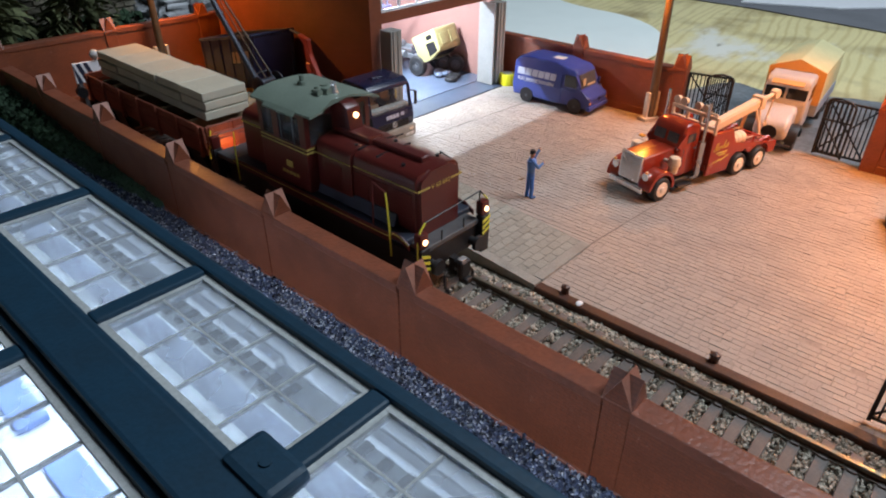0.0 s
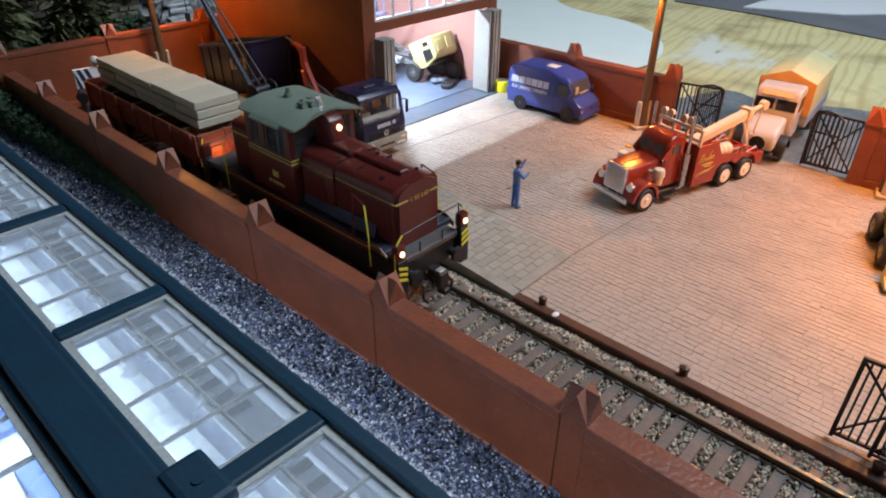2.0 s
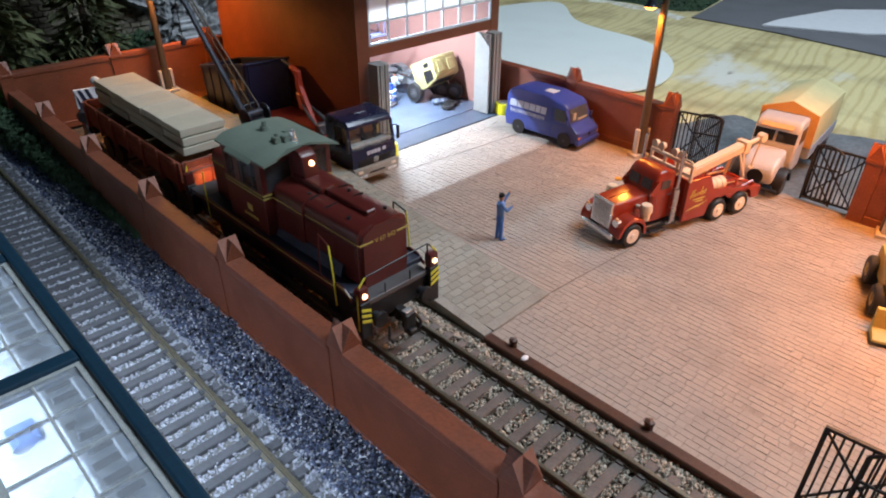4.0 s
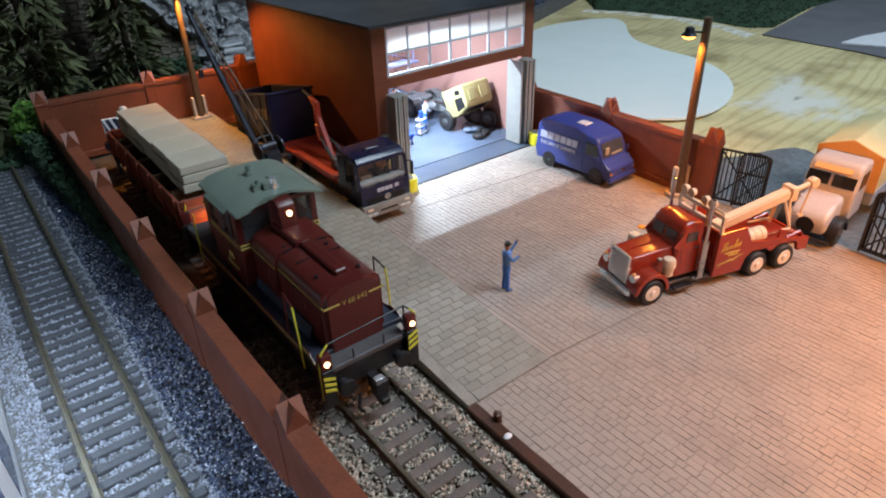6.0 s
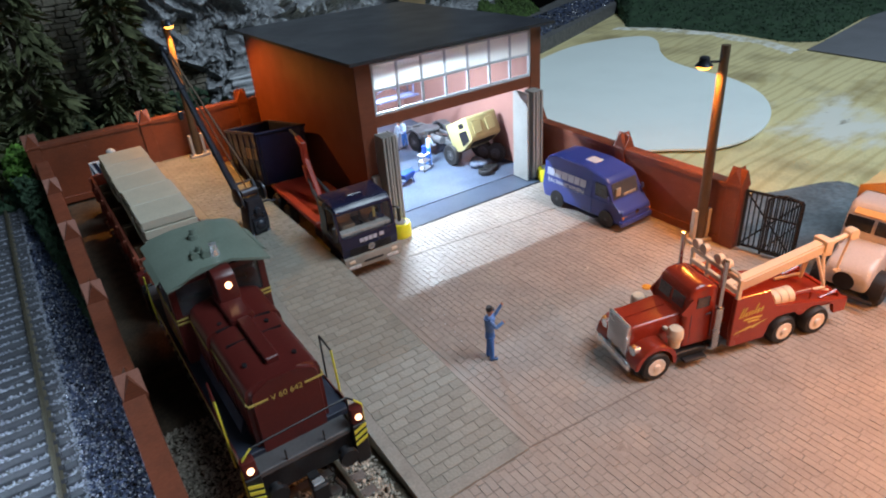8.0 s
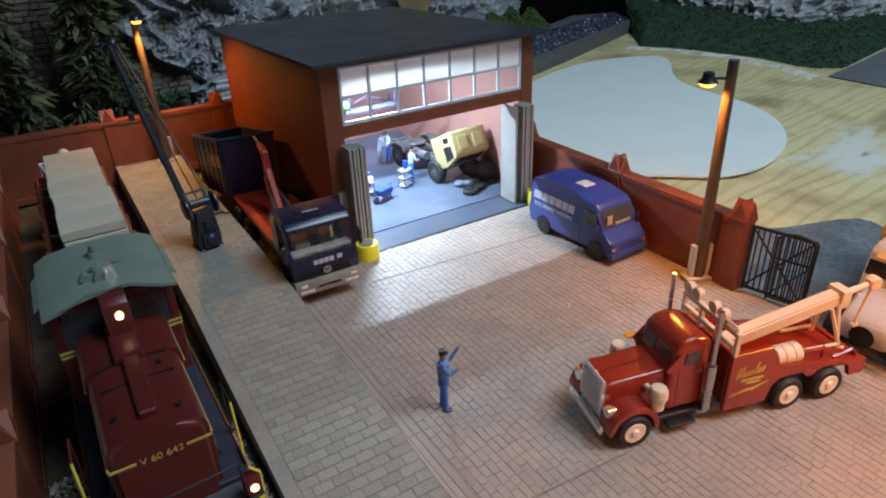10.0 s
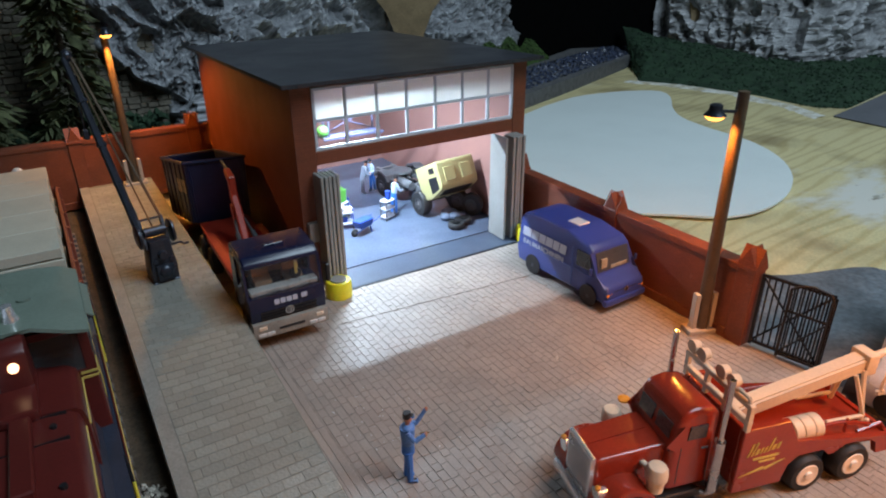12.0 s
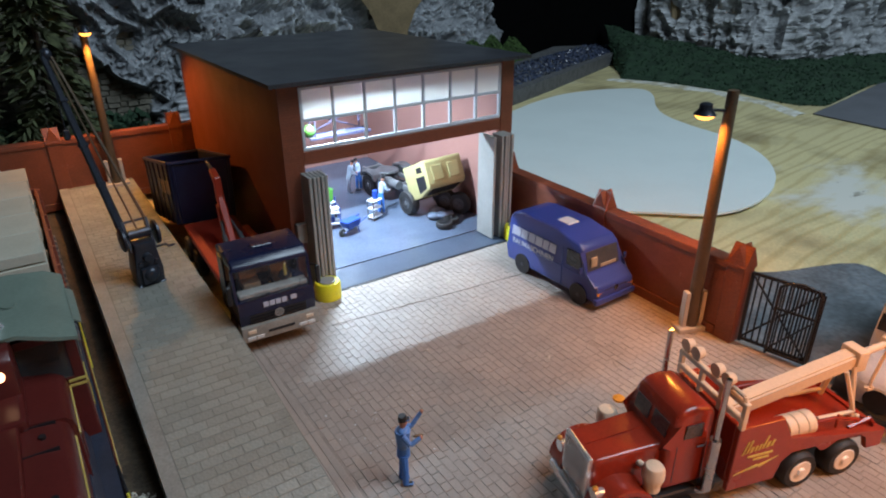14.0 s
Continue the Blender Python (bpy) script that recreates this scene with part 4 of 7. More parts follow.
# ---- locomotive ----
M_LOCORED = material("wine_red_locomotive_paint", (0.088, 0.0135, 0.011), 0.32, vary=0.12, size=1.2, bump=0.05)
M_LOCODECK = material("blue_black_walkway", (0.020, 0.027, 0.046), 0.55, vary=0.2)
M_LOCOGREY = material("grey_green_roof_paint", (0.17, 0.21, 0.17), 0.45, vary=0.10, size=0.9, bump=0.05)
M_LINE = material("cream_yellow_lining", (0.46, 0.36, 0.09), 0.45, vary=0.1)
M_RAILYEL = material("yellow_handrail_paint", (0.66, 0.62, 0.06), 0.4, vary=0.1)
M_CABGLASS = glass("dim_cab_glass", (0.10, 0.11, 0.12), 0.06, 0.32)
M_DECKGREY = material("worn_grey_deck", (0.085, 0.085, 0.088), 0.5, vary=0.15)
M_TAIL = glowing("amber_tail_lamp", (1.0, 0.30, 0.06), 1.2)
M_CHROME = material("bright_chrome", (0.85, 0.85, 0.86), 0.25, metal=0.75, vary=0.05, bump=0)


def writing(text, height, mat, parent, at, turn, name="lettering", align="CENTER", bold=0.0):
    """Built-in font, turned into a mesh part."""
    c = bpy.data.curves.new("words", "FONT")
    c.body, c.size, c.extrude, c.align_x, c.offset = text, height * S, 0.002 * S, align, bold * S
    tmp = bpy.data.objects.new("words", c)
    me = bpy.data.meshes.new_from_object(tmp)
    bpy.data.objects.remove(tmp)
    me.materials.append(mat)
    o = new(name, me)
    o.matrix_basis = pose(at[0] * S, at[1] * S, at[2] * S, *turn)
    o.parent = parent
    return o


def locomotive():
    # local: y forward is minus; z = 0 on the rail head
    r = thing("diesel_locomotive", "wine-red shunting diesel locomotive with grey-green cab roof and yellow lining", "locomotive", (-6.64, 0, 0.30))
    F, R = -2.0, 7.75
    b = B()
    box(b, -1.05, 1.05, F + 0.3, R - 0.2, 0.75, 1.45, 0.03, 1)
    box(b, -0.75, 0.75, F + 0.8, R - 0.8, 0.35, 0.8)
    part("frame", b, M_BLACK, r)
    b = B()
    box(b, -1.31, 1.31, -1.5, 6.5, 1.76, 1.95, 0.02, 1)
    part("walkway", b, M_LOCODECK, r, "blue-black side walkway")
    for s in (-1, 1):
        b = B()
        prism(b, [(-0.75, 1.965), (-1.05, 2.06), (-1.35, 2.02), (-1.62, 1.86), (-1.62, 1.70), (-1.35, 1.84), (-1.05, 1.88), (-0.8, 1.70), (6.0, 1.70), (6.6, 1.76), (6.6, 1.88), (6.4, 1.965)], "x", s * 1.315, s * 1.345)
        sk = part("valance", b, M_LOCORED, r)
        b = B()
        for p, q in (((-1.62, 1.84), (-1.3, 1.98)), ((-1.3, 1.98), (-1.05, 2.01)), ((-1.05, 2.01), (-0.8, 1.86)), ((-0.8, 1.86), (6.0, 1.86)), ((6.0, 1.86), (6.6, 1.84))):
            rod(b, (s * 1.348, *p), (s * 1.348, *q), 0.017, seg=4)
        part("lining", b, M_LINE, sk)
    for yb, nm in ((F, -1), (R, 1)):
        b = B()
        box(b, -1.42, 1.42, yb - 0.09 - nm * 0.14, yb + 0.09 - nm * 0.14, 1.02, 1.62, 0.02, 1)
        part("buffer_beam", b, M_BLACK, r)
        b = B()
        if nm < 0:
            box(b, -1.12, 1.12, -2.0, -1.42, 1.66, 1.82, 0.02, 1)
        else:
            box(b, -1.31, 1.31, 6.51, 7.68, 1.66, 1.84, 0.02, 1)
        part("end_deck", b, M_DECKGREY, r, "worn grey end platform")
        for s in (-1, 1):
            b = B()
            y1 = yb + nm * 0.42
            rod(b, (s * 0.84, yb - nm * 0.05, 1.22), (s * 0.84, yb + nm * 0.18, 1.22), 0.14, 0.10, 12)
            rod(b, (s * 0.84, yb + nm * 0.18, 1.22), (s * 0.84, y1 - nm * 0.14, 1.22), 0.24, 0.22, 18)
            part("buffer", b, M_BLACK, r, smooth=True)
            # corner steps with warning stripes
            b = B()
            box(b, s * 1.25 - 0.17, s * 1.25 + 0.17, yb - 0.12 + 0.02 * nm, yb + 0.12 + 0.02 * nm, 0.75, 1.92, 0.02, 1)
            st = part("step_guard", b, M_BLACK, r)
            b = B()
            yy = yb + nm * 0.15
            for k in range(3):
                z = 1.34 + k * 0.18
                prism(b, [(s * 1.25 - 0.155, z), (s * 1.25 + 0.155, z + s * nm * -0.12), (s * 1.25 + 0.155, z + s * nm * -0.12 + 0.085), (s * 1.25 - 0.155, z + 0.085)], "y", yy - 0.012, yy + 0.012)
            part("warning_stripe", b, M_RAILYEL, st)
            # lamp on a red housing
            b = B()
            box(b, s * 1.26 - 0.155, s * 1.26 + 0.155, yb - 0.12, yb + 0.14, 1.925, 2.36, 0.06)
            hs = part("lamp_housing", b, M_LOCORED, r, smooth=True)
            b = B()
            rod(b, (s * 1.26, yb + nm * 0.10, 2.13), (s * 1.26, yb + nm * 0.16, 2.13), 0.08, 0.075, 14)
            part("lamp_glass", b, M_GLOW_WARM if nm < 0 else M_TAIL, hs, "glowing headlight" if nm < 0 else "glowing amber tail lamp")
        # coupling
        b = B()
        box(b, -0.12, 0.12, yb + nm * 0.05 - 0.1, yb + nm * 0.05 + 0.1, 0.7, 1.1)
        box(b, -0.14, 0.14, min(yb, yb + nm * 0.42), max(yb, yb + nm * 0.42), 0.84, 1.06, 0.03, 1)
        box(b, -0.20, 0.20, yb + nm * 0.40 - 0.10, yb + nm * 0.40 + 0.10, 0.62, 1.12, 0.04, 1)
        box(b, -0.13, 0.13, min(yb + nm * 0.30, yb + nm * 0.62), max(yb + nm * 0.30, yb + nm * 0.62), 0.42, 0.62, 0.03, 1)
        wire(b, [(-0.45, yb + nm * 0.1, 0.7), (-0.6, yb + nm * 0.25, 0.4), (-0.5, yb + nm * 0.3, 0.25)], 0.05)
        wire(b, [(0.45, yb + nm * 0.1, 0.7), (0.6, yb + nm * 0.25, 0.4), (0.5, yb + nm * 0.3, 0.25)], 0.05)
        cpl = part("coupling", b, M_BLACK, r)
        b = B()
        box(b, -0.13, 0.13, yb + nm * 0.34 - 0.09, yb + nm * 0.34 + 0.09, 1.122, 1.16, 0.01, 1)
        part("coupling_clip", b, M_CHROME, cpl, "bright steel clip")
        b = B()
        wire(b, [(-1.42, yb, 0.6), (-1.42, yb, 1.9), (-1.15, yb + nm * -0.1, 2.42), (1.15, yb + nm * -0.1, 2.42), (1.42, yb, 1.9)] if nm > 0 else [(-1.42, yb - 0.02, 1.0), (-1.42, yb - 0.02, 2.05), (-1.32, yb, 2.40), (-1.12, yb, 2.60)], 0.03)
        part("end_rail", b, M_RAILYEL if nm < 0 else M_DECKGREY, r, "yellow corner handrail" if nm < 0 else "")
        if nm < 0:
            b = B()
            wire(b, [(-1.12, yb, 2.60), (1.1, yb, 2.70), (1.25, yb, 2.55)], 0.022)
            for x in (-0.45, 0.45):
                rod(b, (x, yb + 0.02, 1.75), (x, yb + 0.02, 2.10), 0.022, seg=6)
            rod(b, (1.1, yb, 1.75), (1.1, yb, 2.70), 0.022, seg=6)
            part("end_rail", b, M_BLACK, r)
            b = B()
            wire(b, [(1.25, yb, 2.55), (1.42, yb - 0.02, 2.35), (1.42, yb - 0.02, 1.0)], 0.026)
            part("end_rail", b, M_RAILYEL, r)
    # side handrails at the front steps
    for s, yy in ((-1, -0.93), (1, -0.93)):
        b = B()
        wire(b, [(s * 1.36, yy - 0.02, 1.28), (s * 1.37, yy, 2.2), (s * 1.37, yy + 0.06, 2.85), (s * 1.37, yy + 0.10, 3.16)], 0.028)
        part("side_rail", b, M_RAILYEL, r, "yellow upright handrail")
        b = B()
        wire(b, [(s * 1.37, yy + 0.10, 3.16), (s * 1.34, yy + 0.62, 3.30), (s * 1.34, yy + 0.66, 2.0)], 0.024)
        part("side_rail", b, M_BLACK if s > 0 else M_LOCORED, r)
        b = B()
        wire(b, [(s * 1.37, 6.3, 1.2), (s * 1.37, 6.3, 2.3), (s * 1.37, 6.2, 2.95)], 0.025)
        part("side_rail", b, M_RAILYEL, r)

    def hood(y0, y1, half, top, name, lift=0.0):
        b = B()
        sec = [(-half, 1.62), (-half, top - 0.30), (-half + 0.04, top - 0.14), (-half + 0.15, top - 0.05), (-0.35, top + 0.01), (0.35, top + 0.01), (half - 0.15, top - 0.05), (half - 0.04, top - 0.14), (half, top - 0.30), (half, 1.62)]
        prism(b, sec, "y", y0, y1)
        es = [e for e in b.edges if abs(e.verts[0].co.y - e.verts[1].co.y) < 1e-4 and abs(e.verts[0].co.y - (y0 if y0 < 0 else y1)) < 1e-4]
        bmesh.ops.bevel(b, geom=es, offset=0.12, segments=3, affect="EDGES")
        return part(name, b, M_LOCORED, r, smooth=True)
    HW, HT = 0.86, 3.63
    # blue-black strip added along the hood's foot to widen the dark band
    for s in (-1, 1):
        b = B()
        prism(b, [(s * 0.85, 1.94), (s * 1.02, 1.955), (s * 0.90, 2.30), (s * 0.85, 2.30)], "y", -0.75, 2.5)
        part("side_step", b, M_LOCODECK, r, "blue-black sloped strip along the hood's foot")
    hd = hood(-1.52, 2.60, HW, HT, "engine_hood")
    hood(1.0, 2.58, HW + 0.07, HT + 0.03, "radiator_hood")
    rear = hood(4.75, 6.45, HW + 0.04, HT - 0.02, "rear_hood")
    b = B()
    for s in (-1, 1):
        rod(b, (s * (HW + 0.006), -1.46, 3.19), (s * (HW + 0.002), 0.98, 3.19), 0.024, seg=4)
        rod(b, (s * (HW + 0.076), 1.02, 3.19), (s * (HW + 0.074), 2.55, 3.19), 0.024, seg=4)
    for x0, x1 in ((-HW, -0.42), (0.42, HW)):
        box(b, x0, x1, -1.534, -1.51, 3.17, 3.22)
    part("lining", b, M_LINE, hd)
    b = B()
    for s in (-1, 1):
        rod(b, (s * (HW + 0.046), 4.8, 3.19), (s * (HW + 0.046), 6.4, 3.19), 0.035, seg=4)
    part("lining", b, M_LINE, rear)
    writing("V 60 642", 0.20, M_LINE, hd, (0, -1.535, 3.12), (90, 0, 0))
    # spine on the hood, panel joints and filler caps
    b = B()
    box(b, -0.16, 0.16, -1.0, 1.0, HT - 0.02, HT + 0.16, 0.03, 1)
    box(b, -0.30, 0.30, 0.9, 2.4, HT - 0.02, HT + 0.22, 0.08)
    part("spine", b, M_LOCORED, hd)
    b = B()
    for y in (0.22, 0.95):
        box(b, -HW + 0.2, HW - 0.2, y - 0.012, y + 0.012, HT - 0.04, HT + 0.028)
    for x, y in ((-0.55, -0.7), (0.5, -0.95), (-0.5, 1.2), (0.45, 0.6)):
        rod(b, (x, y, HT - 0.05), (x, y, HT + 0.05), 0.055, seg=8)
    part("hood_fitting", b, M_BLACK, hd)
    for s in (-1, 1):
        for y0 in (-1.3, -0.4, 0.4, 1.4):
            x = s * (HW + 0.01) if y0 < 0.9 else s * (HW + 0.08)
            b = B()
            box(b, x - 0.012, x + 0.012, y0, y0 + 0.72, 2.33, 3.06, 0.01, 1)
            part("hood_door", b, M_LOCORED, hd)
    # cab
    c0, c1, cw = 2.55, 4.8, 1.24
    b = B()
    box(b, -cw, cw, c0, c1, 1.5, 3.36, 0.04)
    cab = part("cab", b, M_LOCORED, r)
    b = B()
    for x in (-cw + 0.09, cw - 0.09):
        for y in (c0 + 0.09, c1 - 0.09, (c0 + c1) / 2 + 0.25):
            e = 0.085 if y == c1 - 0.09 else 0.14
            box(b, x - 0.085, x + 0.085, y - 0.085, y - 0.085 + 2 * e, 3.27, 4.42)
    box(b, -cw, cw, c0, c1, 4.22, 4.37)
    box(b, -cw, cw, c0, c1, 3.27, 3.38)
    for x in (-0.32, 0.32):
        box(b, x - 0.06, x + 0.06, c1 - 0.14, c1, 3.27, 4.35)
    part("cab_frame", b, M_LOCORED, cab)
    b = B()
    for x in (-cw + 0.03, cw - 0.03):
        box(b, x - 0.01, x + 0.01, c0 + 0.15, c1 - 0.15, 3.28, 4.32)
    for y in (c0 + 0.03, c1 - 0.03):
        box(b, -cw + 0.15, cw - 0.15, y - 0.01, y + 0.01, 3.28, 4.32)
    g = part("cab_window", b, M_CABGLASS, cab)
    b = B()
    for x in (-cw - 0.005, cw + 0.005):
        for y in (c0 + 0.55, c0 + 1.15):
            b = B()
            rod(b, (x, y, 3.3), (x, y, 4.2), 0.02, seg=5)
            part("window_bar", b, M_DECKGREY, cab)
    b = B()
    for s in (-1, 1):
        for z in (3.20, 3.31):
            box(b, s * (cw + 0.008) - 0.012, s * (cw + 0.008) + 0.012, c0 + 0.02, c1 - 0.02, z - 0.018, z + 0.018)
    for x0, x1 in ((-cw, -0.95), (0.95, cw)):
        for z in (3.20, 3.31):
            box(b, x0, x1, c0 - 0.02, c0 + 0.004, z - 0.025, z + 0.025)
    part("lining", b, M_LINE, cab)
    b = B()
    b.free()
    for s in (-1, 1):
        x = s * (cw + 0.01)
        b = B()
        box(b, x - 0.008, x + 0.008, c0 + 0.75, c0 + 1.05, 2.55, 2.75)
        part("emblem", b, M_LINE, cab)
        b = B()
        for k in range(5):
            box(b, x - 0.008, x + 0.008, c0 + 0.5 + k * 0.17, c0 + 0.62 + k * 0.17, 2.30, 2.40)
        part("number_bars", b, M_LINE, cab)
    b = B()
    box(b, -0.9, 0.9, 3.3, 4.2, 2.4, 3.5, 0.1)
    part("control_desk", b, M_DGREY, cab)
    # roof, slightly arched with drooping edges
    b = B()
    y0, y1 = 1.98, c1 + 0.2
    sec = [(-1.30, 4.42), (-1.0, 4.58), (-0.4, 4.66), (0.4, 4.66), (1.0, 4.58), (1.30, 4.42), (1.30, 4.36), (0.98, 4.51), (0.4, 4.58), (-0.4, 4.58), (-0.98, 4.51), (-1.30, 4.36)]
    prism(b, sec, "y", y0, y1)
    for v in b.verts:
        if v.co.y < y0 + 0.01 and abs(v.co.x) < 0.5:
            v.co.y += 0.30
        if v.co.y < y0 + 0.01 and abs(v.co.x) > 1.2:
            v.co.y += 0.15
    rf = part("roof", b, M_LOCOGREY, r, "grey-green cab roof", smooth=True)
    for s in (-1, 1):
        b = B()
        prism(b, [(s * 1.29, 4.40), (s * 1.42, 4.30), (s * 1.42, 4.34), (s * 1.29, 4.44)], "y", c0 + 0.25, c1 - 0.55)
        part("rain_gutter", b, M_LOCOGREY, rf)
    b = B()
    rod(b, (-0.05, 4.05, 4.6), (-0.05, 4.05, 4.78), 0.17, 0.13, 10)
    rod(b, (-0.05, 4.05, 4.76), (-0.05, 4.05, 4.95), 0.08, seg=10)
    for x, y in ((-0.35, 2.95), (-0.1, 2.85)):
        rod(b, (x, y - 0.14, 4.74), (x, y + 0.2, 4.74), 0.10, 0.05, 12)
        rod(b, (x, y, 4.6), (x, y, 4.72), 0.04, seg=6)
    rod(b, (-0.15, 3.25, 4.6), (-0.15, 3.25, 4.8), 0.07, seg=8)
    rod(b, (0.35, 3.5, 4.6), (0.35, 3.5, 4.70), 0.12, seg=10)
    part("roof_horn", b, M_LOCOGREY, rf)
    # lamp pylon and chrome bell in front of the cab
    b = B()
    prism(b, [(1.66, 3.5), (1.84, 4.46), (2.05, 4.60), (2.58, 4.60), (2.58, 3.5)], "x", -0.24, 0.28, 0.07)
    py = part("lamp_pylon", b, M_LOCORED, r, smooth=True)
    b = B()
    rod(b, (0.05, 1.83, 4.24), (0.05, 1.74, 4.23), 0.085, 0.08, 14)
    part("lamp_glass", b, M_GLOW_WARM, py, "glowing headlight")
    b = B()
    lathe(b, [(0.17, 4.66), (0.16, 4.74), (0.11, 4.84), (0.085, 5.04), (0.10, 5.06), (0.02, 5.08)], (0.12, 2.78, -0.10), seg=14)
    part("bell", b, M_CHROME, py, "bright chrome exhaust bell", smooth=True)
    # wheels and rods
    for y in (-0.6, 2.7, 5.9):
        for s in (-1, 1):
            b = B()
            rod(b, (s * 0.86, y, 0.62), (s * 1.0, y, 0.62), 0.62, seg=24)
            part("wheel", b, M_BLACK, r)
    b = B()
    for s in (-1, 1):
        box(b, s * 1.08 - 0.04, s * 1.08 + 0.04, -0.6, 5.9, 0.5, 0.62)
    part("coupling_rod", b, M_DGREY, r)
    return r


locomotive()


# ---- flat wagon with concrete slabs ----
M_WAGON = material("oxide_red_wagon_paint", (0.22, 0.055, 0.03), 0.6, vary=0.2, size=0.8)
M_SLAB = material("cast_concrete_slab", (0.47, 0.44, 0.35), 0.75, vary=0.08, size=1.0, grain=0.05, bump=0.25, each=0.05)
M_WOOD = material("weathered_timber", (0.20, 0.13, 0.07), 0.8, vary=0.25)


def wagon():
    r = thing("goods_wagon", "low-sided oxide-red goods wagon on the siding", "wagon", (-6.64, 0, 0.30))
    y0, y1 = 8.55, 18.1
    b = B()
    box(b, -1.18, 1.18, y0, y1, 1.35, 1.62, 0.02, 1)
    part("underframe", b, M_WAGON, r)
    b = B()
    n = 20
    for i in range(n):
        a = y0 + 0.08 + i * (y1 - y0 - 0.16) / n
        box(b, -1.12, 1.12, a + 0.01, a + (y1 - y0 - 0.16) / n - 0.01, 1.61, 1.70, 0.01, 1)
    part("floor_boards", b, M_WOOD, r)
    for s in (-1, 1):
        side = None
        for k in range(3):
            z = 1.63 + k * 0.27
            b = B()
            box(b, s * 1.18 - 0.05, s * 1.18 + 0.05, y0, y1, z, z + 0.255, 0.015, 1)
            side = part("side_board", b, M_WAGON, r)
        for k in range(7):
            y = y0 + 0.25 + k * (y1 - y0 - 0.5) / 6
            b = B()
            box(b, s * 1.25 - 0.06, s * 1.25 + 0.06, y - 0.07, y + 0.07, 1.3, 2.44, 0.01, 1)
            part("stanchion", b, M_WAGON, r)
    for y in (y0, y1):
        for k in range(3):
            z = 1.63 + k * 0.27
            b = B()
            box(b, -1.12, 1.12, y - 0.05, y + 0.05, z, z + 0.255, 0.015, 1)
            part("end_board", b, M_WAGON, r)
        for x in (-0.95, 0, 0.95):
            b = B()
            box(b, x - 0.07, x + 0.07, y - 0.09, y + 0.09, 1.3, 2.44, 0.01, 1)
            part("stanchion", b, M_WAGON, r)
        d = -1 if y == y0 else 1
        for s in (-1, 1):
            b = B()
            rod(b, (s * 0.98, y, 1.02), (s * 0.98, y + d * 0.2, 1.02), 0.13, 0.1, 10)
            rod(b, (s * 0.98, y + d * 0.2, 1.02), (s * 0.98, y + d * 0.30, 1.02), 0.24, seg=16)
            part("buffer", b, M_BLACK, r, smooth=True)
        b = B()
        box(b, -1.12, 1.12, y - 0.06, y + 0.06, 0.85, 1.36)
        wire(b, [(-1.1, y, 0.5), (-1.1, y + d * 0.08, 1.35)], 0.03)
        part("buffer_beam", b, M_BLACK, r)
    b = B()
    b.free()
    for y in (10.2, 16.4):
        b = B()
        box(b, -0.9, 0.9, y - 0.9, y + 0.9, 0.5, 1.3, 0.05, 1)
        part("bogie", b, M_BLACK, r)
    for y in (9.6, 10.8, 15.8, 17.0):
        for s in (-1, 1):
            b = B()
            rod(b, (s * 0.8, y, 0.5), (s * 0.98, y, 0.5), 0.5, seg=18)
            part("wheel", b, M_BLACK, r)
    b = B()
    rod(b, (-1.0, y0 - 0.12, 2.3), (-1.18, y0 - 0.12, 1.3), 0.035, seg=6)
    part("handrail", b, M_RAILYEL, r)


wagon()
# bearers and slabs rest on the wagon
for y in (9.6, 11.6, 13.6, 15.6, 16.6):
    bm = B()
    box(bm, -1.08, 1.08, -0.1, 0.1, 2.003, 2.72, 0.02, 1)
    tagged(part("timber_bearer", bm, M_WOOD, at=(-6.64, y, 0)), "weathered timber bearer under concrete slabs in the wagon", "timber", "bearers in the wagon")
slab = None
for k in range(3):
    for i in range(5):
        y = 9.0 + i * 1.69 + 0.03 * ((k * 7 + i * 3) % 3 - 1)
        x = -6.5 + 0.03 * ((k * 5 + i) % 3 - 1)
        z = 2.723 + k * 0.34
        if slab is None:
            bm = B()
            box(bm, -0.88, 0.88, 0, 1.655, 0.03, 0.325, 0.018, 1)
            box(bm, -0.8, 0.8, 0.15, 0.3, 0, 0.032)
            box(bm, -0.8, 0.8, 1.38, 1.52, 0, 0.032)
            slab = tagged(part("concrete_slab", bm, M_SLAB, at=(x, y, z)), "pale grey precast concrete slab stacked on the wagon", "concrete slab", "slab stack")
        else:
            copy_thing(slab, pose(x * S, y * S, z * S))

# striped buffer stop at the siding's end
bs = thing("buffer_stop", "buffer stop with black and white striped board at the siding's end", "buffer stop", (-6.7, 19.9, 0.3), (0, 0, -8))
bm = B()
for s in (-1, 1):
    prism(bm, [(-0.9, -0.1), (0.9, -0.1), (0.2, 1.7), (-0.1, 1.7)], "x", s * 0.8 - 0.08, s * 0.8 + 0.08)
    rod(bm, (s * 0.9, -0.3, 1.25), (s * 0.9, -0.65, 1.25), 0.24, seg=14)
part("frame", bm, M_BLACK, bs)
bm = B()
box(bm, -0.95, 0.95, -0.16, -0.02, 1.55, 2.45, 0.02, 1)
bd = part("board", bm, M_WHITE, bs)
bm = B()
M_STRIPE = material("dark_blue_stripe", (0.02, 0.03, 0.06), 0.5)
for s in (-1, 1):
    for k in range(3):
        x = 0.05 + k * 0.31
        bm = B()
        prism(bm, [(s * x, 1.57), (s * (x + 0.18), 1.57), (s * min(x + 0.44, 0.93), 2.43), (s * min(x + 0.27, 0.93), 2.43)], "y", -0.18, -0.158)
        part("stripe", bm, M_STRIPE, bd)
bm = B()
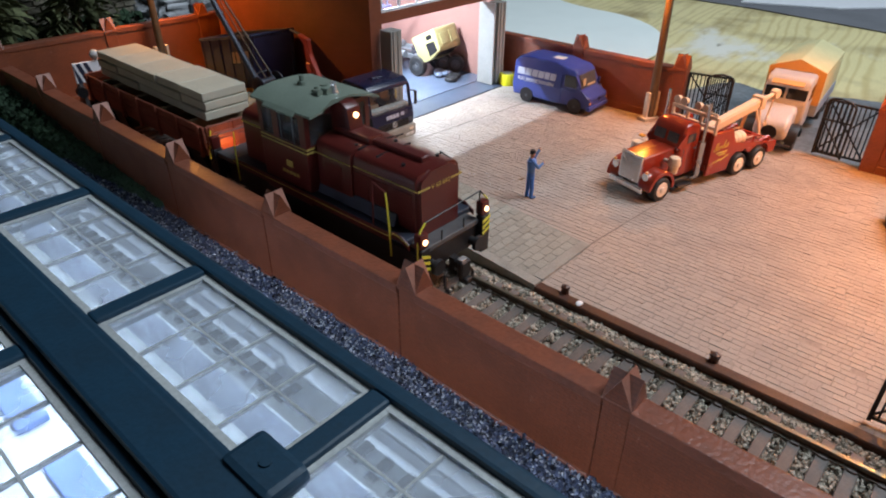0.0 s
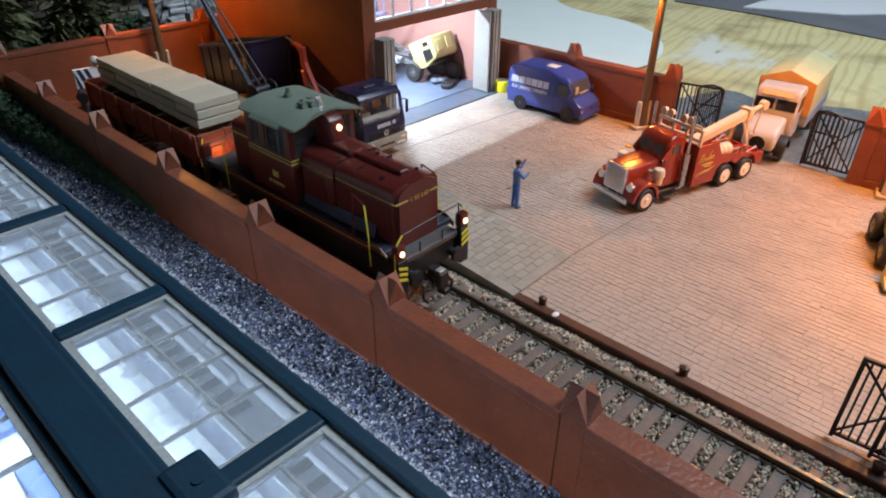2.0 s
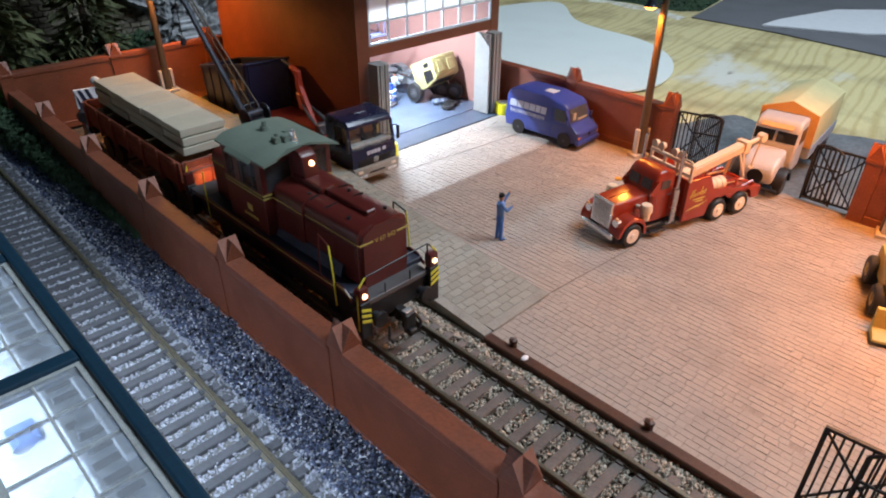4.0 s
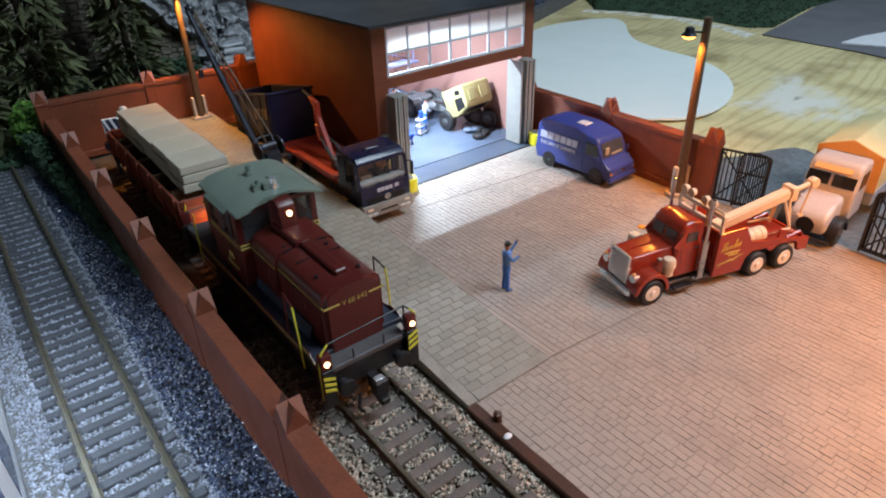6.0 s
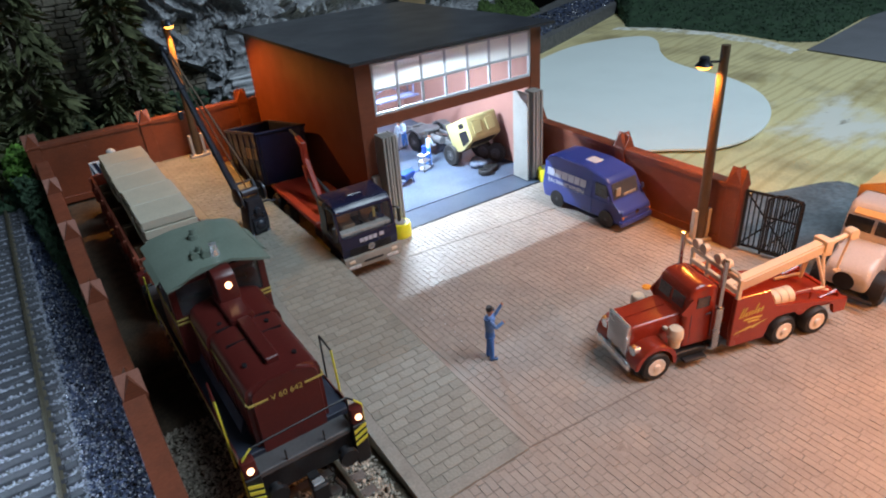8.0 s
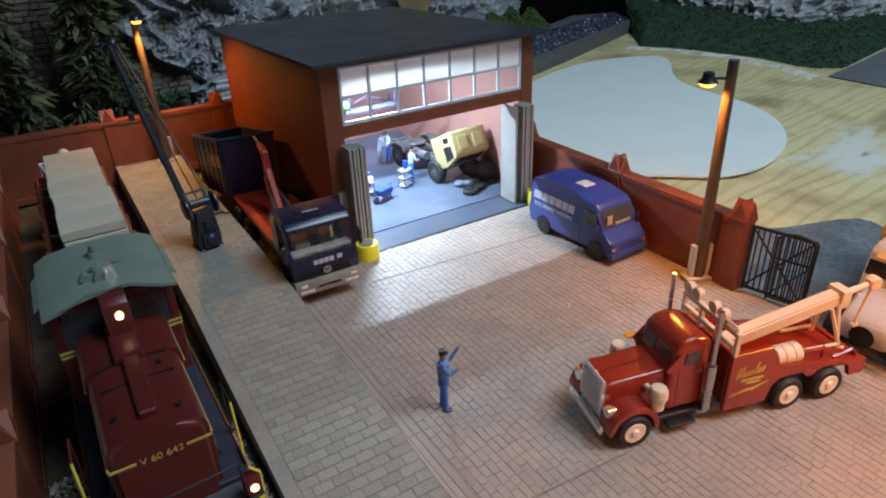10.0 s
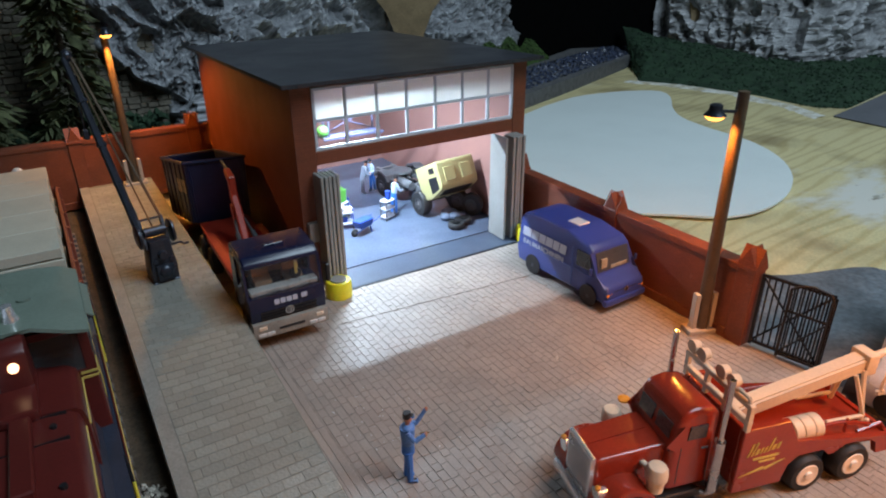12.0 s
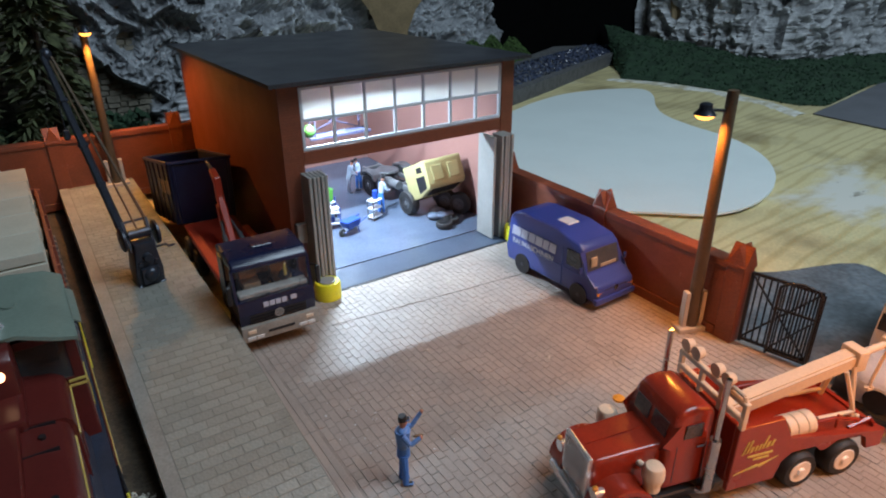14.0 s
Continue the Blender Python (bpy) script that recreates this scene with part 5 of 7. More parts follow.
ball(bm, (0.1, -0.1, 2.72), 0.22, 2)
rod(bm, (0.1, -0.1, 2.4), (0.1, -0.1, 2.6), 0.07)
part("lantern", bm, M_PIPE, bs, smooth=True)


# ---- tow truck ----
M_TOWRED = material("glossy_red_brown_plastic", (0.27, 0.030, 0.014), 0.24, vary=0.08, size=1.5, bump=0.03, coat=0.25)
M_CREAM = material("cream_plastic", (0.66, 0.54, 0.40), 0.45, vary=0.06)
M_HUB = material("ivory_hub_plastic", (0.80, 0.72, 0.62), 0.4, vary=0.05)
M_GOLD = material("gold_print", (0.62, 0.46, 0.08), 0.4)
M_WINBLACK = material("dark_vehicle_window", (0.02, 0.022, 0.026), 0.08, vary=0.2, bump=0)
M_TOWWIN = material("dim_cab_window", (0.075, 0.060, 0.060), 0.08, vary=0.3, size=0.3, bump=0)
M_AMBERPL = material("amber_plastic", (0.75, 0.28, 0.03), 0.3, vary=0.05)
M_VAN = material("ultramarine_van_paint", (0.035, 0.055, 0.25), 0.32, vary=0.08, size=1.5, bump=0.04)
M_PRINT = material("white_print", (0.50, 0.53, 0.64), 0.5, vary=0.1)
M_NAVY = material("navy_cab_paint", (0.010, 0.013, 0.040), 0.25, vary=0.12, bump=0.03)
M_ARMRED = material("orange_red_plastic", (0.45, 0.045, 0.02), 0.4, vary=0.1)
M_BUMPER = material("warm_grey_bumper", (0.26, 0.25, 0.22), 0.5)
M_CABIN = material("grey_cab_interior", (0.42, 0.42, 0.39), 0.6, vary=0.3, size=0.4)
M_SEAT = material("beige_cab_seat", (0.36, 0.31, 0.22), 0.7, vary=0.2)
M_TAN = material("ochre_tarpaulin", (0.50, 0.30, 0.10), 0.65, vary=0.1, size=1.0, bump=0.2)
M_PALETARP = material("pale_yellow_tarpaulin", (0.60, 0.56, 0.30), 0.6, vary=0.08, size=1.0, bump=0.2)
M_OLDWHITE = material("ivory_lorry_paint", (0.43, 0.42, 0.43), 0.35, vary=0.08)


def marks(parent, mat, rows, plane, name="print"):
    """Plain bars for lettering: rows of (start, end, low, high) on a side plane."""
    b = B()
    for a0, a1, z0, z1 in rows:
        if plane[0] == "y":
            box(b, a0, a1, plane[1] - 0.008, plane[1] + 0.008, z0, z1)
        else:
            box(b, plane[1] - 0.008, plane[1] + 0.008, a0, a1, z0, z1)
    return part(name, b, mat, parent)


def tow_truck():
    # local: x runs to the rear, y across, seen side at y = 0
    r = thing("tow_truck", "red-brown three-axle tow truck with cream boom and chrome grille", "tow truck", (3.02, -3.72, 0), (0, 0, -16.2))
    yc = 1.06
    b = B()
    box(b, -0.45, 6.9, yc - 0.4, yc + 0.4, 0.42, 0.66)
    for x in (0.0, 4.35, 5.58):
        rod(b, (x, 0.2, 0.48), (x, 1.95, 0.48), 0.09)
    box(b, 0.75, 2.35, 0.22, 0.5, 0.3, 0.5, 0.03, 1)
    box(b, 1.0, 1.75, 0.02, 0.4, 0.22, 0.3, 0.02, 1)
    part("chassis", b, M_BLACK, r)
    for x in (0.0, 4.35, 5.58):
        for y in (0.14, 1.98):
            wheel("wheel", 0.46, 0.36 if x == 0 else 0.42, r, (x, y, 0.46), axis="y", hubmat=M_HUB, rim=0.62, seg=24)
    # bonnet
    b = B()
    prism(b, [(-0.56, 0.55), (-0.56, 1.52), (-0.48, 1.60), (1.08, 1.72), (1.08, 0.55)], "y", yc - 0.58, yc + 0.58, 0.09, 3)
    for v in b.verts:
        if v.co.x < 0:
            v.co.y = yc + (v.co.y - yc) * 0.9
    bon = part("bonnet", b, M_TOWRED, r, smooth=True)
    b = B()
    box(b, -0.5, 0.85, yc - 0.02, yc + 0.02, 1.60, 1.63)
    for v in b.verts:
        v.co.z += 0.085 * (v.co.x + 0.5)
    part("hinge_strip", b, M_TOWRED, bon)
    for s in (-1, 1):
        b = B()
        arc = [(0.68 * math.cos(a), 0.5 + 0.66 * math.sin(a)) for a in [radians(k) for k in range(-12, 193, 15)]]
        inn = [(0.57 * math.cos(a), 0.5 + 0.55 * math.sin(a)) for a in [radians(k) for k in range(-12, 193, 15)]][::-1]
        y0, y1 = (yc - 1.08, yc - 0.5) if s < 0 else (yc + 0.5, yc + 1.08)
        prism(b, arc + inn, "y", y0, y1, 0.03, 1)
        part("mudguard", b, M_TOWRED, r, smooth=True)
        b = B()
        rod(b, (-0.62, yc + s * 0.74, 0.98), (-0.38, yc + s * 0.74, 0.98), 0.15, 0.09, 14)
        hl = part("headlight", b, M_CHROME, r, smooth=True)
        b = B()
        ball(b, (-0.6, yc + s * 0.78, 1.16), 0.07, 1)
        part("indicator", b, M_AMBERPL, hl, "amber indicator")
    b = B()
    prism(b, [(-0.66, 0.62), (-0.64, 1.63), (-0.6, 1.66), (-0.54, 1.66), (-0.54, 0.62)], "y", yc - 0.50, yc + 0.50, 0.025)
    gr = part("grille", b, M_CHROME, r, "bright chrome grille")
    b = B()
    for i in range(12):
        y = yc - 0.42 + i * 0.073
        box(b, -0.672, -0.655, y, y + 0.035, 0.68, 1.58)
    part("grille_bar", b, M_STEEL, gr)
    b = B()
    prism(b, [(-0.76, 0.34), (-0.80, 0.40), (-0.80, 0.52), (-0.76, 0.58), (-0.67, 0.58), (-0.67, 0.34)], "y", yc - 0.80, yc + 0.80, 0.03)
    part("front_bumper", b, M_CHROME, r, "chrome front bumper", smooth=True)
    # cab
    b = B()
    prism(b, [(0.98, 0.55), (0.98, 1.66), (1.04, 1.73), (1.13, 2.28), (1.28, 2.50), (1.62, 2.57), (2.00, 2.51), (2.12, 2.34), (2.12, 0.55)], "y", yc - 0.77, yc + 0.77, 0.17, 5)
    for v in b.verts:
        if v.co.z > 1.7:
            v.co.y = yc + (v.co.y - yc) * (1 - 0.10 * (v.co.z - 1.7) / 0.85)
    cab = part("cab", b, M_TOWRED, r, smooth=True)
    b = B()
    for s in (-1, 1):
        y = yc + s * 0.31
        prism(b, [(1.058, 1.84), (1.118, 2.20), (1.095, 2.204), (1.035, 1.844)], "y", y - 0.245, y + 0.245)
    for s in (-1, 1):
        prism(b, [(1.36, 1.86), (1.40, 2.18), (1.80, 2.18), (1.80, 1.86)], "y", yc + s * 0.742 - 0.02, yc + s * 0.742 + 0.02)
    part("cab_window", b, M_TOWWIN, cab)
    b = B()
    for s in (-1, 1):
        y = yc + s * 0.762
        box(b, 1.22, 1.235, y + s * 0.004, y + s * 0.012, 0.75, 1.70)
        box(b, 1.93, 1.945, y + s * 0.004, y + s * 0.012, 0.75, 1.70)
        rod(b, (1.70, y + s * 0.03, 1.62), (1.86, y + s * 0.03, 1.62), 0.022, seg=6)
    part("door_seam", b, M_DGREY, cab)
    # air cleaners and stacks
    for s in (-1, 1):
        b = B()
        c = (0.62, yc + s * 0.92, 0)
        lathe(b, [(0.14, 0.92), (0.175, 0.94), (0.175, 1.06), (0.16, 1.08), (0.185, 1.10), (0.185, 1.20), (0.17, 1.22), (0.23, 1.25), (0.23, 1.38), (0.22, 1.40), (0.22, 1.47), (0.18, 1.54), (0.05, 1.57)], c, seg=16)
        rod(b, (0.62, yc + s * 0.92, 1.3), (0.5, yc + s * 0.52, 1.35), 0.07)
        part("air_cleaner", b, M_CREAM, r, "cream air cleaner canister", smooth=True)
        b = B()
        y = yc + s * 0.93
        rod(b, (2.0, y, 0.52), (2.0, y, 1.85), 0.12, seg=14)
        rod(b, (2.0, y, 1.85), (2.0, y, 3.36), 0.062, seg=10)
        wire(b, [(2.0, y, 0.62), (1.96, y - s * 0.05, 0.42), (1.75, y - s * 0.3, 0.42)], 0.085, 10)
        part("exhaust_pipe", b, M_STEEL, r, "bright metal exhaust stack", smooth=True)
    # the mirror's amber colour stands in for lamplight falling on it
    b = B()
    rod(b, (0.95, yc + 1.0, 1.66), (0.95, yc + 1.0, 1.70), 0.14, seg=12)
    part("mirror", b, M_AMBERPL, r, "round mirror coloured amber for the lamplight on it")
    # body
    b = B()
    prism(b, [(2.48, 0.36), (2.48, 2.06), (3.62, 2.06), (3.92, 1.42), (6.2, 1.02), (6.72, 0.98), (6.72, 0.5), (6.28, 0.5), (6.2, 0.86), (5.95, 1.04), (5.3, 1.04), (5.02, 0.82), (4.9, 0.82), (4.7, 1.04), (4.05, 1.04), (3.8, 0.84), (3.72, 0.36)], "y", 0.02, 0.16, 0.02, 1)
    part("body_side", b, M_TOWRED, r)
    b = B()
    prism(b, [(2.48, 0.36), (2.48, 2.06), (3.62, 2.06), (3.92, 1.42), (6.2, 1.02), (6.72, 0.98), (6.72, 0.5), (6.28, 0.5), (6.2, 0.86), (5.95, 1.04), (5.3, 1.04), (5.02, 0.82), (4.9, 0.82), (4.7, 1.04), (4.05, 1.04), (3.8, 0.84), (3.72, 0.36)], "y", 1.96, 2.1, 0.02, 1)
    part("body_side", b, M_TOWRED, r)
    b = B()
    box(b, 2.5, 2.62, 0.162, 1.958, 0.5, 2.04, 0.02, 1)
    prism(b, [(2.62, 1.0), (2.62, 1.28), (3.9, 1.22), (6.65, 0.88), (6.65, 0.75)], "y", 0.162, 1.958)
    box(b, 6.58, 6.70, 0.162, 1.958, 0.5, 0.95)
    part("deck", b, M_TOWRED, r)
    b = B()
    for y in (0.3, 1.82):
        wire(b, [(3.9, y, 1.46), (5.4, y, 1.40), (6.2, y, 1.15)], 0.045)
        for x in (4.3, 4.9, 5.5):
            rod(b, (x, y, 1.1), (x, y, 1.46), 0.035, seg=6)
        wire(b, [(5.9, y, 1.0), (6.5, y, 1.12), (6.65, y, 0.95)], 0.05)
    part("deck_rail", b, M_TOWRED, r)
    b = B()
    x = 2.66
    for wd, hh in ((0.045, 0.34), (0.045, 0.34), (0.07, 0.15), (0.045, 0.15), (0.045, 0.15), (0.045, 0.34), (0.07, 0.15), (0.06, 0.17)):
        z = 1.32 + 0.10 * (x - 2.66)
        prism(b, [(x, z), (x + wd, z + 0.012), (x + wd + 0.3 * hh, z + hh), (x + 0.3 * hh, z + hh - 0.012)], "y", 0.008, 0.02)
        x += wd + 0.05
    part("sign_bars", b, M_GOLD, r)
    marks(r, M_GOLD, [(2.84, 3.48, 1.20, 1.255), (3.0, 3.40, 1.10, 1.15)], ("y", 0.015), "sign_bars")
    b = B()
    prism(b, [(2.56, 0.80), (3.14, 0.97), (3.16, 0.93), (3.68, 1.06), (3.2, 0.86), (3.18, 0.90)], "y", 0.006, 0.022)
    part("sign_flash", b, M_GOLD, r)
    b = B()
    lathe(b, [(0.24, 4.0), (0.27, 4.02), (0.27, 4.22), (0.24, 4.24), (0.27, 4.26), (0.27, 4.50), (0.24, 4.52), (0.27, 4.54), (0.27, 4.74), (0.24, 4.76)], (0, 0.40, 1.40), axis="x", seg=18)
    part("cable_drum", b, M_CREAM, r, "cream cable drum", smooth=True)
    # light bar across the stacks
    b = B()
    for z in (2.18, 2.56):
        box(b, 2.46, 2.60, 0.0, 2.16, z, z + 0.13, 0.02, 1)
    for y in (0.06, 0.75, 1.4, 2.1):
        box(b, 2.48, 2.58, y - 0.05, y + 0.05, 2.03, 2.66)
    for y0 in (0.10, 1.60):
        wire(b, [(2.53, y0, 2.66), (2.53, y0 + 0.05, 2.78), (2.53, y0 + 0.4, 2.78), (2.53, y0 + 0.45, 2.66)], 0.045)
    lb = part("light_bar", b, M_CREAM, r, "cream light bar behind the cab")
    for y in (0.62, 0.96, 1.60, 1.94):
        b = B()
        rod(b, (2.42, y, 2.90), (2.60, y, 2.90), 0.15, 0.12, 16)
        rod(b, (2.53, y, 2.64), (2.53, y, 2.82), 0.04)
        lt = part("work_light", b, M_CREAM, lb, smooth=True)
    # boom
    b = B()
    d = Vector((7.25 - 2.9, 0, 2.48 - 1.62))
    a0, a1 = Vector((2.9, yc, 1.62)), Vector((6.5, yc, 1.62 + 0.86 * 3.6 / 4.35))
    m = Matrix.Translation((a0 + a1) / 2) @ d.to_track_quat("X", "Z").to_matrix().to_4x4()
    q = bmesh.ops.create_cube(b, size=1, matrix=m @ Matrix.Diagonal(((a1 - a0).length, 0.38, 0.38, 1)))
    bmesh.ops.bevel(b, geom=b.edges[:], offset=0.05, segments=2, affect="EDGES")
    box(b, 6.3, 6.6, yc - 0.26, yc + 0.26, 2.06, 2.58, 0.04)
    boom = part("boom", b, M_CREAM, r, "cream crane boom", smooth=True)
    b = B()
    rod(b, a1, (7.4, yc, 2.5), 0.10, 0.08, 12)
    lathe(b, [(0.18, -0.14), (0.2, -0.1), (0.2, 0.1), (0.18, 0.14)], (7.5, yc, 2.5), axis="y", seg=16)
    box(b, 7.3, 7.62, yc - 0.12, yc + 0.12, 2.42, 2.64, 0.04)
    part("boom_head", b, M_CREAM, boom, smooth=True)
    b = B()
    wire(b, [(7.52, yc, 2.46), (7.30, yc, 1.45), (7.30, yc, 1.30)], 0.04)
    wire(b, [(7.30, yc, 1.30), (7.40, yc, 1.2), (7.25, yc, 1.18), (7.2, yc, 1.28)], 0.05)
    part("hook", b, M_CREAM, boom)
    for s in (-1, 1):
        b = B()
        wire(b, [(6.3, yc + s * 0.2, 2.2), (6.35, yc + s * 0.45, 0.95)], 0.06)
        part("boom_strut", b, M_CREAM, r)
        b = B()
        wire(b, [(5.3, yc + s * 0.45, 1.15), (6.35, yc + s * 0.45, 1.1), (6.1, yc + s * 0.2, 2.1)], 0.05)
        part("boom_brace", b, M_CREAM, r)
    for s in (-1, 1):
        b = B()
        ball(b, (6.45, yc + s * 0.5, 0.98), 0.07, 1)
        part("tail_light", b, M_CREAM, r)


tow_truck()


# ---- van ----
def van():
    # local: nose towards minus y, seen side towards minus x
    r = thing("delivery_van", "ultramarine blue high-roof van with white print on its side", "van", (9.78, 5.05, 0), (0, 0, 1.5))
    w = 0.92
    b = B()
    prof = [(-2.14, 0.32), (-2.20, 0.66), (-2.16, 0.98), (-1.60, 1.24), (-1.37, 2.10), (-1.16, 2.30), (-0.1, 2.52), (1.6, 2.52), (2.1, 2.40), (2.26, 2.1), (2.30, 0.9), (2.26, 0.32)]
    prism(b, prof, "x", -w, w, 0.11, 3)
    for v in b.verts:
        if v.co.z > 1.3:
            v.co.x *= 1 - 0.10 * (v.co.z - 1.3) / 1.2
        if v.co.y < -1.6:
            v.co.x *= 1 + 0.11 * (v.co.y + 1.6)
    part("body", b, M_VAN, r, smooth=True)
    b = B()
    prism(b, [(-1.585, 1.33), (-1.405, 2.03), (-1.43, 2.035), (-1.61, 1.335)], "x", -w * 0.82, w * 0.82)
    ws = part("windscreen", b, M_CLEAR, r)
    b = B()
    prism(b, [(-1.56, 1.33), (-1.375, 2.03), (-1.41, 2.035), (-1.59, 1.335)], "x", -w * 0.80, w * 0.80)
    part("cabin_panel", b, M_DGREY, r)
    b = B()
    box(b, -0.62, -0.34, -1.60, -1.53, 1.46, 1.84, 0.03)
    box(b, -0.15, 0.60, -1.60, -1.565, 1.36, 1.50, 0.015, 1)
    part("dashboard_item", b, M_SEAT, r, "pale parcels behind the windscreen")
    for s in (-1, 1):
        b = B()
        x = s * w * 0.955
        prism(b, [(-1.46, 1.36), (-1.28, 1.98), (-0.72, 1.98), (-0.72, 1.36)], "x", x - 0.022, x + 0.022)
        part("side_window", b, M_WINBLACK, r)
        b = B()
        box(b, s * (w + 0.14) - 0.06, s * (w + 0.14) + 0.06, -1.60, -1.50, 1.34, 1.60, 0.03, 1)
        part("mirror", b, M_VAN, r)
        b = B()
        box(b, s * w - 0.012, s * w + 0.012, -0.56, -0.54, 0.45, 2.0)
        box(b, s * w - 0.012, s * w + 0.012, -1.5, 2.2, 1.18, 1.20)
        part("door_seam", b, M_BLUEPL, r)
        for y in (-1.38, 1.42):
            wheel("wheel", 0.34, 0.22, r, (s * 0.80, y, 0.34), hubmat=M_DGREY, seg=20)
            b = B()
            lathe(b, [(0.385, -0.01), (0.385, 0.01)], (s * (w - 0.004), y, 0.36), axis="x", seg=20)
            part("wheel_arch", b, M_BLACK, r)
    b = B()
    box(b, -w - 0.02, w + 0.02, -2.25, -2.05, 0.28, 0.52, 0.06)
    part("front_bumper", b, M_VAN, r, smooth=True)
    b = B()
    box(b, -0.55, 0.55, -2.185, -2.15, 0.62, 0.82, 0.01, 1)
    gr = part("grille", b, M_BLACK, r)
    b = B()
    lathe(b, [(0.09, -0.02), (0.09, 0.02)], (0, -2.20, 0.72), axis="y", seg=12)
    part("emblem", b, M_STEEL, gr)
    for s in (-1, 1):
        b = B()
        box(b, s * 0.72 - 0.14, s * 0.72 + 0.14, -2.190, -2.13, 0.64, 0.76, 0.02, 1)
        part("headlight", b, M_AMBERPL, r)
    b = B()
    box(b, -0.3, 0.22, -0.15, 0.42, 2.48, 2.555, 0.02, 1)
    part("roof_hatch", b, M_FRAME, r, "pale roof hatch")
    x = -w - 0.006
    b = B()
    y = 2.06
    for wd in (0.44, 0.34, 0.31, 0.33, 0.27, 0.31):
        prism(b, [(y, 1.50), (y - wd, 1.50), (y - wd - 0.05, 1.88), (y - 0.05, 1.88)], "x", x + 0.02, x + 0.04)
        y -= wd + 0.048
    part("sign_bars", b, M_PRINT, r)
    writing("BAUMASCHINEN", 0.28, M_PRINT, r, (x, 0.92, 1.17), (90, 0, -90), bold=0.008)
    for o in r.children:
        if not o.name.startswith("wheel"):
            o.location.z *= 0.91
            if o.name.startswith("lettering"):
                continue
            for v in o.data.vertices:
                v.co.z *= 0.91


van()


# ---- hook-lift lorry and its container ----
def hooklift():
    # local: cab front at y = 0, rear to plus y
    r = thing("hooklift_lorry", "navy-cabbed lorry with orange-red hook-lift arm", "lorry", (-0.26, 6.85, 0), (0, 0, -1.5))
    w = 1.15
    b = B()
    prism(b, [(0.02, 0.9), (-0.02, 1.3), (0.03, 1.69), (0.045, 1.74), (1.9, 1.74), (1.9, 0.9)], "x", -w, w, 0.025, 2)
    cab = part("cab", b, M_NAVY, r, smooth=True)
    b = B()
    prism(b, [(0.20, 2.62), (0.25, 2.76), (0.46, 2.93), (1.75, 2.98), (1.9, 2.86), (1.9, 2.62)], "x", -w * 0.985, w * 0.985, 0.07, 3)
    part("cab_roof", b, M_NAVY, cab, smooth=True)
    b = B()
    box(b, -w * 0.97, w * 0.97, 1.72, 1.88, 1.70, 2.70)
    part("cab_rear", b, M_NAVY, cab)
    for sd in (-1, 1):
        b = B()
        prism(b, [(0.05, 1.70), (0.215, 2.68), (0.33, 2.68), (0.18, 1.70)], "x", sd * w * 0.975 - 0.06, sd * w * 0.975 + 0.02)
        part("windscreen_post", b, M_NAVY, cab)
        b = B()
        box(b, sd * w * 0.975 - 0.04, sd * w * 0.975 + 0.02, 1.18, 1.74, 1.70, 2.70)
        part("door_post", b, M_NAVY, cab)
    b = B()
    prism(b, [(0.055, 1.72), (0.225, 2.66), (0.212, 2.662), (0.042, 1.722)], "x", -w * 0.92, w * 0.92)
    part("windscreen", b, M_CLEAR, cab)
    b = B()
    box(b, -w * 0.9, w * 0.9, 0.16, 0.52, 1.745, 1.90, 0.03, 1)
    cd = part("dashboard", b, M_CABIN, cab)
    b = B()
    box(b, -w * 0.9, w * 0.9, 1.62, 1.715, 1.745, 2.60)
    part("cabin_lining", b, M_CABIN, cab, "grey rear lining of the cabin")
    for x in (-0.5, 0.45):
        b = B()
        prism(b, [(0.62, 1.75), (0.62, 1.98), (1.02, 1.98), (1.10, 2.52), (1.26, 2.52), (1.22, 1.75)], "x", x - 0.26, x + 0.26, 0.04, 2)
        part("seat", b, M_SEAT, cab, "beige cab seat", smooth=True)
    b = B()
    lathe(b, [(0.16, -0.02), (0.185, -0.02), (0.185, 0.02), (0.16, 0.02)], (0.45, 0.50, 2.06), axis="y", seg=18)
    rod(b, (0.45, 0.46, 1.88), (0.45, 0.50, 2.06), 0.03, seg=6)
    part("steering_wheel", b, M_BLACK, cab)
    b = B()
    box(b, 0.36, 0.46, 0.24, 0.28, 2.15, 2.55, 0.02, 1)
    part("pennant", b, M_LINE, cab, "yellow pennant in the windscreen")
    b = B()
    for x0 in (-0.85, 0.1):
        rod(b, (x0, 0.03, 1.76), (x0 + 0.66, 0.045, 1.85), 0.022, seg=5)
    part("wiper", b, M_BLACK, cab)
    for s in (-1, 1):
        b = B()
        prism(b, [(0.20, 1.745), (0.35, 2.61), (1.175, 2.61), (1.175, 1.745)], "x", s * w * 0.965 - 0.008, s * w * 0.965 + 0.008)
        part("side_window", b, M_CLEAR, cab)
        b = B()
        box(b, s * (w + 0.17) - 0.07, s * (w + 0.17) + 0.07, -0.02, 0.08, 1.75, 2.35, 0.03, 1)
        wire(b, [(s * w, 0.2, 2.35), (s * (w + 0.17), 0.05, 2.35)], 0.03)
        part("mirror", b, M_BLACK, cab)
    b = B()
    for z in (1.04, 1.14, 1.24):
        box(b, -0.85, 0.85, -0.05, 0.02, z, z + 0.05)
    part("grille", b, M_BLACK, cab)
    b = B()
    lathe(b, [(0.14, -0.02), (0.14, 0.02), (0.11, 0.02), (0.11, -0.02)], (0, -0.06, 1.2), axis="y", seg=18)
    for k in range(3):
        a = radians(90 + 120 * k)
